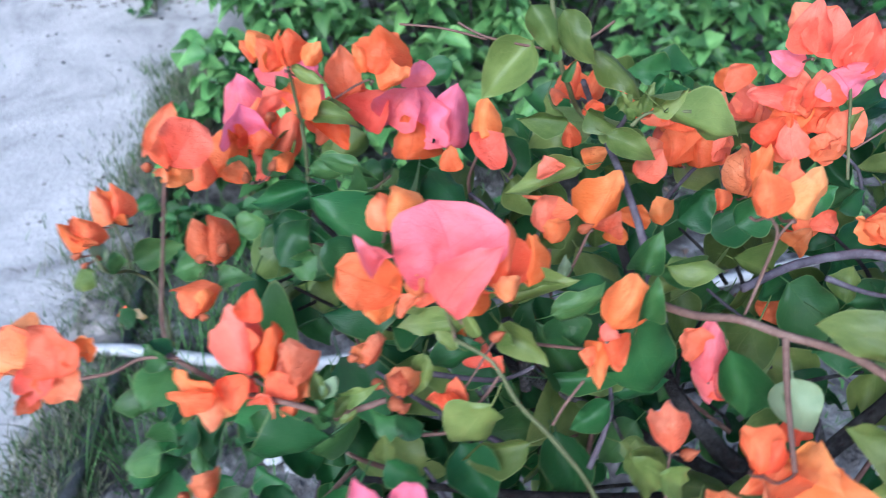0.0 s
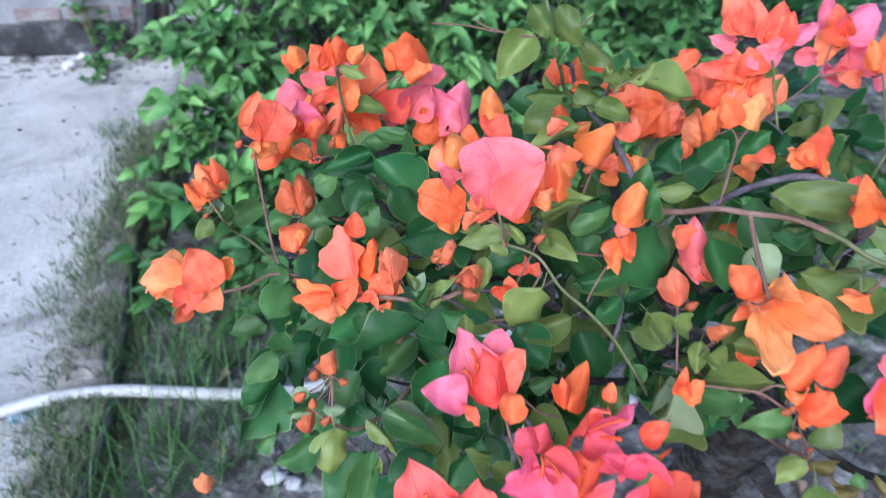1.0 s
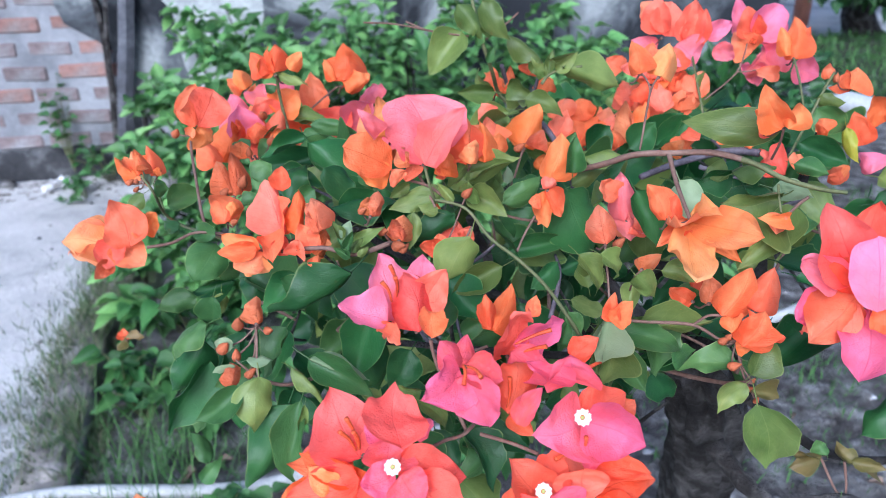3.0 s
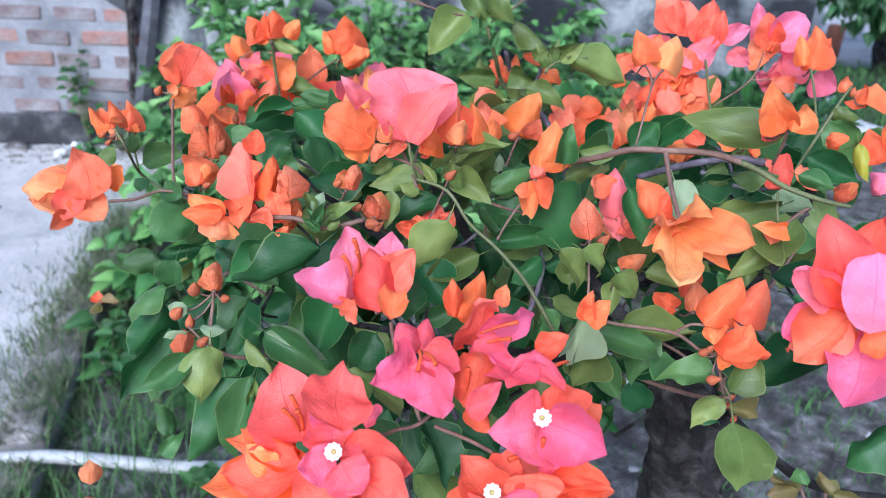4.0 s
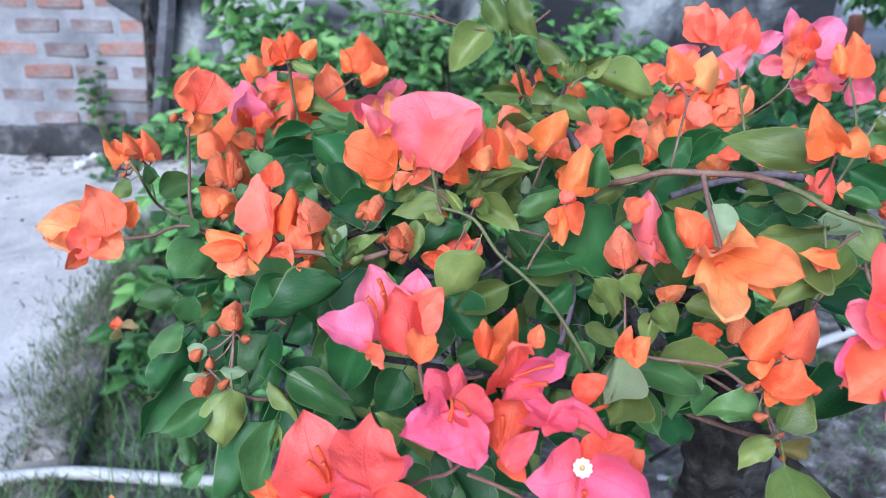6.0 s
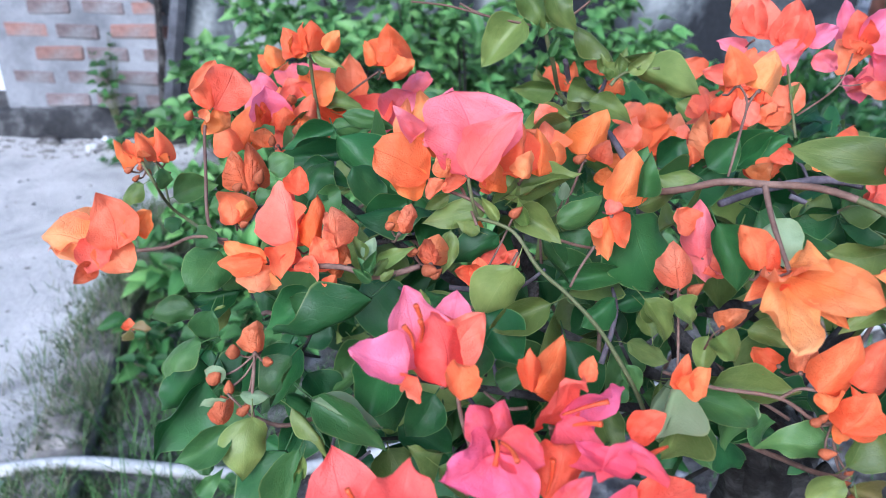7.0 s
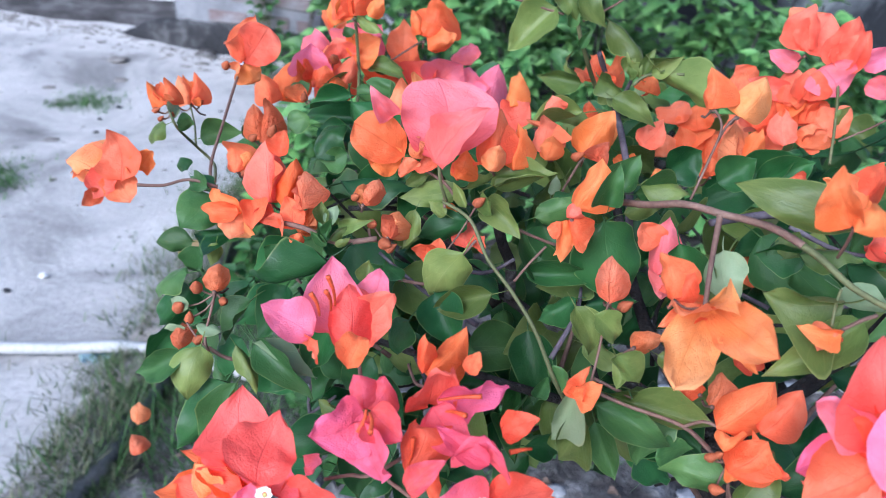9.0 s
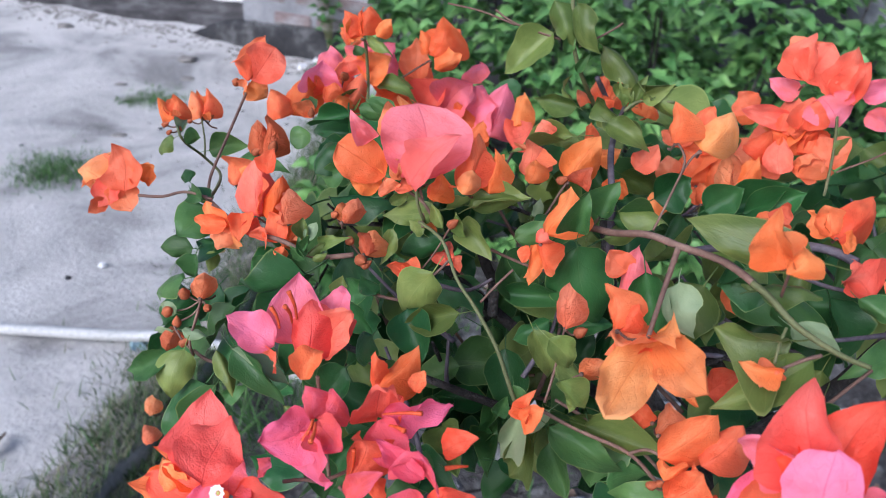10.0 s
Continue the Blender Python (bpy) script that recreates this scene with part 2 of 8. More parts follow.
CONCRETE = rough_mat("pale_concrete_edging", [(0.3, (0.4, 0.41, 0.42)), (0.6, (0.55, 0.56, 0.57)), (0.8, (0.62, 0.63, 0.64))], 3.0, 0.85, 60, 0.4, 0.003)
PAPER = rough_mat("white_litter_paper", [(0.3, (0.7, 0.7, 0.72)), (0.7, (0.85, 0.85, 0.86))], 30.0, 0.6, 200, 0.4, 0.002)
BLUE_FILM = rough_mat("pale_blue_plastic_scrap", [(0.3, (0.25, 0.4, 0.5)), (0.7, (0.45, 0.58, 0.65))], 30.0, 0.4, 200, 0.4, 0.002)
DEAD = rough_mat("dead_brown_leaf", [(0.3, (0.17, 0.12, 0.09)), (0.7, (0.32, 0.23, 0.18))], 30.0, 0.8, 200, 0.4, 0.002)
BUD = rough_mat("rust_orange_bud", [(0.3, (0.3, 0.075, 0.03)), (0.6, (0.47, 0.13, 0.05)), (0.8, (0.52, 0.2, 0.1))], 3.0, 0.6, 500, 0.4, 0.0006, 0.3)
TUBE = rough_mat("orange_flower_tube", [(0.3, (0.55, 0.055, 0.015)), (0.7, (0.72, 0.13, 0.04))], 90.0, 0.5, 500, 0.3, 0.0005)
WHITE = rough_mat("creamy_white_petals", [(0.3, (0.8, 0.78, 0.68)), (0.7, (0.88, 0.87, 0.82))], 90.0, 0.6, 500, 0.2, 0.0005)
CENTRE = rough_mat("yellow_flower_centre", [(0.3, (0.4, 0.34, 0.08)), (0.7, (0.62, 0.55, 0.2))], 90.0, 0.7, 500, 0.2, 0.0005)


# ---- mesh makers ----
def part(name, bm, material, parent=None, label="", smooth=True):
    """Links a bmesh as one mesh object under a thing or a part."""
    me = bpy.data.meshes.new(name)
    bm.to_mesh(me)
    bm.free()
    if smooth:
        me.shade_smooth()
    me.materials.append(material)
    ob = new(name, me)
    if parent:
        ob.parent = parent
    if label:
        ob["label"] = label
    return ob


def piece(name, me, parent, m):
    """An object on shared mesh data."""
    ob = new(name, me)
    ob.parent = parent
    ob.matrix_basis = m
    return ob


def empty(name, place=(0, 0, 0)):
    ob = new(name)
    ob.empty_display_size = 0.02
    ob.location = place
    return ob


def blade_arrays(nu, nv, outline, cup, bend, fold, wave, seed, twist=0.0, ragged=0.0, crumple=0.0, petiole=0.0, ruffle=0.0, curl=0.0):
    """Points, faces and UVs of a blade one long and one wide, from the origin along +Y, facing +Z."""
    rng = random.Random(seed)
    off = Vector((rng.uniform(0, 50), rng.uniform(0, 50), 0))
    skew = rng.uniform(-0.12, 0.12) if ragged else 0.0
    pts, uvs, faces = [], [], []
    for i in range(nu + 1):
        u = i / nu
        half = outline(u)
        for j in range(nv + 1):
            v = 2 * j / nv - 1
            edge = 1 + ragged * (noise.noise(Vector((u * 5, 3 * math.copysign(1, v), seed))) + 0.25 * noise.noise(Vector((u * 14, 3 * math.copysign(1, v), seed + 9))))
            x = v * half * edge + skew * math.sin(math.pi * u)
            y = u + 0.05 * wave * math.sin(9 * v + seed)
            q = Vector((x, u, 0))
            z = cup * (x * x) * 4 - bend * u * u + fold * abs(v * half) + wave * noise.noise(q * 3.2 + off)
            z += crumple * (noise.noise(q * 5 + off) + 0.6 * noise.noise(q * 11 + off)) * min(1, 4 * u)
            z += 0.6 * wave * abs(v) ** 2 * math.sin(seed + u * 11 + v * 2)
            z += twist * x * u
            z += ruffle * abs(v) ** 3 * math.sin(2.1 * seed + u * (13 if v > 0 else 16) + v) * min(1, 2.5 * u)
            z += curl * max(0.0, u - 0.6) ** 2 * 6
            y -= abs(curl) * max(0.0, u - 0.75) * 0.5
            pts.append((x, y, z))
            uvs.append((u, 0.5 + 0.5 * v))
    for i in range(nu):
        for j in range(nv):
            a = i * (nv + 1) + j
            faces.append((a, a + 1, a + nv + 2, a + nv + 1))
    if petiole:
        k = len(pts)
        for i in range(4):
            s = i / 3
            for dx, dz in ((-0.016, 0), (0.016, 0), (0, -0.03)):
                pts.append((dx * (1 - 0.3 * s), -petiole * s + 0.02, -0.35 * petiole * s * s + dz))
                uvs.append((0.1, 0.5))
        for i in range(3):
            for j in range(3):
                a, b = k + 3 * i + j, k + 3 * i + (j + 1) % 3
                faces.append((a, b, b + 3, a + 3))
    return pts, faces, uvs


def blade_mesh(name, arrays, material):
    pts, faces, uvs = arrays
    me = bpy.data.meshes.new(name)
    me.from_pydata(pts, [], faces)
    layer = me.uv_layers.new(name="UVMap")
    for loop in me.loops:
        layer.data[loop.index].uv = uvs[loop.vertex_index]
    me.shade_smooth()
    me.materials.append(material)
    return me


def taper(u, p, q):
    """A blade's half width: round at the foot, widest at p / (p + q), drawn out to a point."""
    top = p / (p + q)
    return 0.5 * (u ** p * (1 - u) ** q) / (top ** p * (1 - top) ** q) if 0 < u < 1 else 0.004


def bract_outline(u):
    return taper(u, 0.42, 0.88)


def broad_outline(u):
    return taper(u, 0.55, 0.42)


def leaf_outline(u):
    return taper(u, 0.62, 1.12)


def narrow_outline(u):
    return 0.5 * (1 - u) ** 0.6 * min(1, 0.4 + 3 * u)


def frame_of(base, tip, normal, width):
    """The matrix that lays a unit blade from base to tip, facing normal."""
    base, tip, normal = Vector(base), Vector(tip), Vector(normal)
    y = tip - base
    length = y.length
    y = y / length
    z = (normal - normal.dot(y) * y).normalized()
    x = y.cross(z)
    r = Matrix((x, y, z)).transposed().to_4x4()
    return Matrix.Translation(base) @ r @ Matrix.Diagonal((width, length, (width + length) / 2, 1))


def joined_blades(name, arrays_list, mats, material, parent):
    """Many blades in one mesh, for foliage that nobody could count."""
    vs, fs, us, at = [], [], [], 0
    for arrays, m in zip(arrays_list, mats):
        p = np.array(arrays[0])
        r = np.array(m)
        vs.append(p @ r[:3, :3].T + r[:3, 3])
        fs.append(np.array(arrays[1]) + at)
        us.append(np.array(arrays[2]))
        at += len(p)
    vs, fs, us = np.concatenate(vs), np.concatenate(fs), np.concatenate(us)
    me = bpy.data.meshes.new(name)
    me.from_pydata(vs.tolist(), [], fs.tolist())
    layer = me.uv_layers.new(name="UVMap")
    layer.data.foreach_set("uv", us[fs.ravel()].astype(np.float32).ravel())
    me.shade_smooth()
    me.materials.append(material)
    ob = new(name, me)
    ob.parent = parent
    return tagged(ob, kind="stuff")


def tube_bm(points, radii, sides=8, knots=0.0, seed=0, steps=5):
    """A tapered, slightly knotty stem along a smooth line through the points."""
    pts = [Vector(p) for p in points]
    line, rad = [], []
    for i in range(len(pts) - 1):
        a, b, c, d = pts[max(i - 1, 0)], pts[i], pts[i + 1], pts[min(i + 2, len(pts) - 1)]
        for k in range(steps):
            s = k / steps
            line.append(0.5 * (2 * b + (c - a) * s + (2 * a - 5 * b + 4 * c - d) * s * s + (3 * b - a - 3 * c + d) * s ** 3))
            rad.append(radii[i] * (1 - s) + radii[i + 1] * s)
    line.append(pts[-1])
    rad.append(radii[-1])
    bm = bmesh.new()
    rings, side = [], None
    for i, p in enumerate(line):
        way = (line[min(i + 1, len(line) - 1)] - line[max(i - 1, 0)]).normalized()
        side = way.orthogonal().normalized() if side is None else (side - side.dot(way) * way).normalized()
        other = way.cross(side)
        ring = []
        for k in range(sides):
            a = 2 * math.pi * k / sides
            q = p + side * math.cos(a) * rad[i] + other * math.sin(a) * rad[i]
            r = 1 + knots * noise.noise(q * (0.6 / max(rad[i], 0.001)) + Vector((seed, 0, 0)))
            ring.append(bm.verts.new(p + (q - p) * r))
        rings.append(ring)
    for a, b in zip(rings, rings[1:]):
        for k in range(sides):
            bm.faces.new((a[k], a[(k + 1) % sides], b[(k + 1) % sides], b[k]))
    bm.faces.new(rings[0][::-1])
    bm.faces.new(rings[-1])
    return bm


def lump_bm(size, seed, rough=0.25, sub=2):
    """An uneven stone, clod or bud of the given half-sizes."""
    bm = bmesh.new()
    bmesh.ops.create_icosphere(bm, subdivisions=sub, radius=1)
    for v in bm.verts:
        v.co *= 1 + rough * noise.noise(v.co * 1.3 + Vector((seed * 3.7, 0, 0)))
        v.co = Vector(a * b for a, b in zip(v.co, size))
    return bm


def block_bm(size, bevel, seed=0, rough=0.0):
    """A worn block with broken edges."""
    bm = bmesh.new()
    bmesh.ops.create_cube(bm, size=1)
    for v in bm.verts:
        v.co = Vector(a * b for a, b in zip(v.co, size))
    bmesh.ops.bevel(bm, geom=list(bm.edges), offset=bevel, segments=1, affect="EDGES")
    for v in bm.verts:
        v.co += Vector([rough * noise.noise(v.co * 18 + Vector((seed * 5.1 + k * 9, 0, 0))) for k in range(3)])
    return bm


def sheet_bm(x0, x1, y0, y1, step, height):
    bm = bmesh.new()
    nx, ny = max(1, round((x1 - x0) / step)), max(1, round((y1 - y0) / step))
    rows = [[bm.verts.new((x0 + (x1 - x0) * i / nx, y0 + (y1 - y0) * j / ny, 0)) for i in range(nx + 1)] for j in range(ny + 1)]
    for row in rows:
        for v in row:
            v.co.z = height(v.co.x, v.co.y)
    for a, b in zip(rows, rows[1:]):
        for i in range(nx):
            bm.faces.new((a[i], a[i + 1], b[i + 1], b[i]))
    return bm


# ---- ground ----
def soft_step(a, b, x):
    s = min(1, max(0, (x - a) / (b - a)))
    return s * s * (3 - 2 * s)


def kerb_x(y):
    return -0.66 - 0.115 * soft_step(0.9, 1.9, y) - 0.03 * soft_step(2.0, 2.6, y)


def sand_height(x, y):
    z = 0.012 * noise.noise(Vector((x * 1.7, y * 1.7, 0))) + 0.006 * noise.noise(Vector((x * 7, y * 7, 3)))
    inside = soft_step(kerb_x(y) - 0.06, kerb_x(y), x) * (1 - soft_step(4.5, 4.7, x)) * (1 - soft_step(4.85, 5.0, y)) * soft_step(-2.5, -2.35, y)
    return z - 0.14 * inside


def bed_height(x, y):
    return -0.015 + 0.018 * noise.noise(Vector((x * 4, y * 4, 1))) + 0.012 * noise.noise(Vector((x * 13, y * 13, 2))) + 0.006 * noise.noise(Vector((x * 34, y * 34, 5)))


def spaced(lo, hi, far, step):
    mid = [lo + (hi - lo) * i / round((hi - lo) / step) for i in range(round((hi - lo) / step) + 1)]
    return [-far, -far / 4, lo - 8, lo - 3] + mid + [hi + 3, hi + 8, far / 4, far]


def ground_bm():
    bm = bmesh.new()
    xs, ys = spaced(-3.2, 5.2, 400, 0.07), spaced(-1.5, 7.0, 400, 0.07)
    rows = [[bm.verts.new((x, y, sand_height(x, y))) for x in xs] for y in ys]
    for a, b in zip(rows, rows[1:]):
        for i in range(len(xs) - 1):
            bm.faces.new((a[i], a[i + 1], b[i + 1], b[i]))
    return bm


tagged(part("ground", ground_bm(), SAND), "pale trodden sandy soil with damp grey patches", "ground", kind="structure")
tagged(part("garden_bed", sheet_bm(-0.7, 4.6, -2.4, 4.95, 0.035, bed_height), SOIL), "grey lumpy garden soil under the flowering bush", "garden bed", kind="structure")


def kerb_bm():
    bm = bmesh.new()
    rows = []
    for i in range(150):
        y = -2.4 + 5.0 * i / 149
        k = kerb_x(y) + 0.012 * noise.noise(Vector((0, y * 9, 0)))
        w = 0.125 + 0.02 * noise.noise(Vector((3, y * 6, 0)))
        top = 0.03 + 0.014 * noise.noise(Vector((7, y * 8, 0)))
        prof = [(k - w, -0.06), (k - w, top * 0.55), (k - w + 0.02, top), (k - w / 2, top + 0.008), (k - 0.012, top), (k, top - 0.015), (k + 0.004, -0.09)]
        rows.append([bm.verts.new((x + 0.006 * noise.noise(Vector((x * 30, y * 30, j))), y, z + 0.006 * noise.noise(Vector((x * 30, y * 30, 9 + j))))) for j, (x, z) in enumerate(prof)])
    for a, b in zip(rows, rows[1:]):
        for j in range(6):
            bm.faces.new((a[j], a[j + 1], b[j + 1], b[j]))
    return bm


tagged(part("kerb", kerb_bm(), KERB), "low weathered mortar kerb, overgrown, along the garden bed", "kerb", kind="structure")

# ---- the wall ----
WALL_Y = 3.42
wall = tagged(part("wall_north", block_bm((3.96, 0.22, 2.3), 0.01), MORTAR, smooth=False), "old garden wall of red brick and grey mortar, partly plastered", "wall", kind="structure")
wall.location = (0.12, WALL_Y + 0.11, 1.1)
inv = Vector(wall.location)


def footing_bm():
    """A low, uneven base course, blackened and broken along its top."""
    bm = bmesh.new()
    rows = []
    for i in range(190):
        x = -2.35 + 4.4 * i / 189
        top = 0.12 + 0.014 * noise.noise(Vector((x * 3, 0, 2))) + 0.015 * noise.noise(Vector((x * 17, 0, 4)))
        out = (0.045 + 0.02 * noise.noise(Vector((x * 4, 3, 0)))) * soft_step(-2.3, -1.78, x)
        top = top * (0.1 + 0.9 * soft_step(-2.3, -1.8, x)) - 0.06 * soft_step(-2.0, -2.35, x)
        prof = [(WALL_Y + 0.1, -0.04), (WALL_Y + 0.07, top), (WALL_Y + 0.01, top + 0.01), (WALL_Y - out * 0.6, top), (WALL_Y - out, top - 0.02), (WALL_Y - out - 0.012, min(0.05, top - 0.04)), (WALL_Y - out - 0.03, -0.03)]
        rows.append([bm.verts.new((x, y + 0.012 * noise.noise(Vector((x * 20, z * 30, j))), z + 0.006 * noise.noise(Vector((x * 25, j, 7))))) for j, (y, z) in enumerate(prof)])
    for a, b in zip(rows, rows[1:]):
        for j in range(6):
            bm.faces.new((a[j], a[j + 1], b[j + 1], b[j]))
    for v in bm.verts:
        v.co -= inv
    return bm


part("footing", footing_bm(), FOOTING, wall, "blackened damp wall footing")


def earth_bm():
    """A strip of bare dark earth past the wall's end, with a ragged edge."""
    bm = bmesh.new()
    rows = []
    for i in range(90):
        x = -6.0 + 4.3 * i / 89
        near = 3.5 + 0.08 * noise.noise(Vector((x * 2.3, 0, 3))) + 0.05 * noise.noise(Vector((x * 7, 0, 5)))
        rows.append([bm.verts.new((x, near + (4.2 - near) * j / 12, sand_height(x, near) + (-0.03 if j == 0 else 0.02 + 0.025 * noise.noise(Vector((x * 6, j * 0.7, 2)))))) for j in range(13)])
    for p, q in zip(rows, rows[1:]):
        for j in range(12):
            bm.faces.new((p[j], p[j + 1], q[j + 1], q[j]))
    bmesh.ops.recalc_face_normals(bm, faces=bm.faces)
    return bm


tagged(part("earth_strip", earth_bm(), DARK_EARTH), "dark bare earth strip past the end of the wall", "ground", kind="structure")
pale = tagged(part("wall_back", block_bm((5.0, 0.15, 0.9), 0.01), WHITE_WALL, smooth=False), "white painted wall beyond the end of the brick wall", "wall", kind="structure")
pale.location = (-4.3, 4.14, 0.42)


def plaster_bm():
    """A coat of plaster with a ragged left edge."""
    bm = bmesh.new()
    n = 26
    left = [(-0.98 + 0.05 * noise.noise(Vector((0, i * 0.6, 4))) - 0.3 * soft_step(0.45, 0.75, 0.13 + i * 0.08) + 0.3 * soft_step(0.42, 0.2, 0.13 + i * 0.08), 0.13 + i * 0.08) for i in range(n)]
    outer = [[bm.verts.new((x, y, z)) for y in (WALL_Y - 0.012, WALL_Y + 0.01)] for x, z in left]
    far = [[bm.verts.new((2.098, y, z)) for y in (WALL_Y - 0.012, WALL_Y + 0.01)] for x, z in left]
    for i in range(n - 1):
        bm.faces.new((outer[i][0], far[i][0], far[i + 1][0], outer[i + 1][0]))
        bm.faces.new((outer[i][1], outer[i][0], outer[i + 1][0], outer[i + 1][1]))
    for v in bm.verts:
        v.co -= inv
    return bm


part("plaster", plaster_bm(), PLASTER, wall, "grey plaster with black weather stains", False)


def patch_bm():
    """A paler patch of newer plaster with a ragged outline."""
    bm = bmesh.new()
    ring = []
    for k in range(40):
        a = 2 * math.pi * k / 40
        r = 1 + 0.35 * noise.noise(Vector((math.cos(a) * 1.6, math.sin(a) * 1.6, 6)))
        ring.append(Vector((-0.6 + 0.26 * r * math.cos(a), WALL_Y - 0.016, 0.86 + 0.42 * r * math.sin(a))) - inv)
    front = [bm.verts.new(p) for p in ring]
    back = [bm.verts.new(p + Vector((0, 0.01, 0))) for p in ring]
    bm.faces.new(front)
    for k in range(40):
        bm.faces.new((front[k], front[(k + 1) % 40], back[(k + 1) % 40], back[k]))
    return bm


part("plaster_patch", patch_bm(), PATCH, wall, "pale grey newer plaster patch", False)


def post_bm():
    bm = tube_bm([(-1.12, 3.36, -0.05), (-1.045, 3.36, 0.36), (-0.976, 3.365, 0.70), (-0.85, 3.37, 1.4)], [0.043, 0.04, 0.038, 0.036], 6, 0.12, 2)
    return bm


post = tagged(part("wooden_post", post_bm(), POST, smooth=False), "dark weathered wooden post leaning against the wall", "post")


def creeper():
    th = tagged(empty("dead_creeper", (-1.12, 3.37, 0)), "dark twisted dead creeper stems beside the post", "creeper")
    for k, (a, b, c, r) in enumerate((((-0.02, 0, -0.02), (0.016, 0, 0.34), (0.0, 0.01, 1.0), 0.016), ((0.02, -0.01, -0.02), (0.03, 0, 0.22), (0.09, 0.01, 0.9), 0.012), ((0.1, -0.03, -0.02), (0.13, -0.02, 0.14), (0.1, -0.01, 0.36), 0.014))):
        mid = tuple((p + q) / 2 + 0.02 * (-1) ** k for p, q in zip(b, c))
        part("stem", tube_bm([a, b, mid, c], [r * 1.3, r, r * 0.9, r * 0.7], 7, 0.3, k), BARK, th)


creeper()


def scatter_leaves(th, spots, size, kinds, material, stuff, n_parts, seed, name="leaf", droop=0.5):
    """Leaves at spots (place, outward way); the nearest become parts and the rest one joined part."""
    rng = random.Random(seed)
    arrays = [blade_arrays(6, 4, leaf_outline, 0.25, 0.2 + 0.12 * k, 0.15, 0.06, seed + k) for k in range(kinds)]
    meshes = [blade_mesh(name, a, material) for a in arrays]
    spots = sorted(spots, key=lambda s: (Vector(s[0]) - Vector((0, 0, 1))).length)
    rest, rest_m = [], []
    for i, (p, way) in enumerate(spots):
        length = size * rng.uniform(0.6, 1.25)
        a = Vector(way).normalized() + Vector((rng.uniform(-0.5, 0.5), rng.uniform(-0.5, 0.5), rng.uniform(-0.6, 0.3) * droop))
        n = Vector((rng.uniform(-0.5, 0.5), rng.uniform(-0.8, 0.3), 1))
        m = frame_of(p, Vector(p) + a.normalized() * length, n, length * rng.uniform(0.55, 0.72))
        k = rng.randrange(kinds)
        if i < n_parts:
            piece(name, meshes[k], th, Matrix.Translation(-Vector(th.location)) @ m)
        else:
            rest.append(arrays[k])
            rest_m.append(Matrix.Translation(-Vector(th.location)) @ m)
    if rest:
        joined_blades("foliage", rest, rest_m, stuff, th)


def green_shrub():
    rng = random.Random(11)
    th = tagged(empty("green_shrub", (0.15, 2.65, 0)), "dense fresh green leafy shrub in front of the wall", "shrub")
    spots = []
    n_stem = 0
    for k in range(520):
        x = rng.uniform(-0.74, 1.3)
        y = rng.uniform(1.7, 3.25)
        top = 0.7 + 0.2 * noise.noise(Vector((x * 2.1, y * 2, 3))) - 0.1 * soft_step(-0.45, -0.75, x) - 0.35 * soft_step(0.85, 1.3, x) + 0.12 * soft_step(2.2, 3, y) - 0.4 * soft_step(2.3, 1.7, y)
        z = top * rng.uniform(0.12, 1.0) ** 0.6
        tip = Vector((x, y, z))
        foot = Vector((0.15 + 0.75 * (x - 0.15), 2.75 + 0.5 * (y - 2.75), -0.05))
        if n_stem < 70 and z > 0.25:
            n_stem += 1
            part("stem", tube_bm([foot - Vector(th.location), (foot + tip) / 2 + Vector((0.03, -0.02, 0.04)) - Vector(th.location), tip - Vector(th.location)], [0.008, 0.006, 0.003], 5, 0.2, k), BARK, th)
        out = Vector((x - 0.2, (y - 2.9) * 1.3, 0.45))
        for j in range(10):
            a = j * 2.4 + k
            way = out.normalized() * 0.6 + Vector((math.cos(a), math.sin(a) - 0.2, rng.uniform(-0.3, 0.5)))
            spots.append((tip - out.normalized() * 0.018 * j + Vector((rng.uniform(-0.02, 0.02), rng.uniform(-0.02, 0.02), rng.uniform(-0.02, 0.02))), way))
    scatter_leaves(th, spots, 0.068, 5, SHRUB_LEAF, SHRUB_STUFF, 290, 5)


green_shrub()


# ---- white pipe ----
pipe = tagged(part("water_pipe", tube_bm([(-2.4, 0.7, 0.028), (-1.2, 1.018, 0.027), (-0.93, 1.088, 0.03), (-0.8, 1.122, 0.038), (-0.67, 1.13, 0.042), (-0.54, 1.122, 0.036), (-0.41, 1.116, 0.024), (-0.29, 1.12, 0.015), (-0.21, 1.137, 0.012), (-0.02, 1.19, 0.012), (0.376, 1.325, 0.012), (0.75, 1.44, 0.012), (1.16, 1.59, 0.015), (2.2, 2.05, 0.015), (2.9, 2.3, 0.015)], [0.0145] * 15, 12), PVC), "white plastic water pipe lying across the soil", "pipe")


# ---- far garden ----
EDGE = ((3.62, 6.0), (3.3, 5.3), (3.05, 4.65), (2.86, 4.25), (2.78, 3.95), (2.83, 3.66), (2.97, 3.48), (3.3, 3.25), (3.9, 3.0), (5.2, 2.7))


def edging_bm():
    return tube_bm([(x, y, 0.03) for x, y in EDGE], [0.068] * len(EDGE), 12, 0.05)


tagged(part("bed_edging", edging_bm(), CONCRETE), "pale rounded concrete edging of the garden bed", "edging", kind="structure")


def edge_x(y):
    """Where the edging's curve stands at a distance y."""
    for (xa, ya), (xb, yb) in zip(EDGE, EDGE[1:]):
        if yb <= y <= ya:
            return xa + (xb - xa) * (ya - y) / (ya - yb)
    return EDGE[0][0]


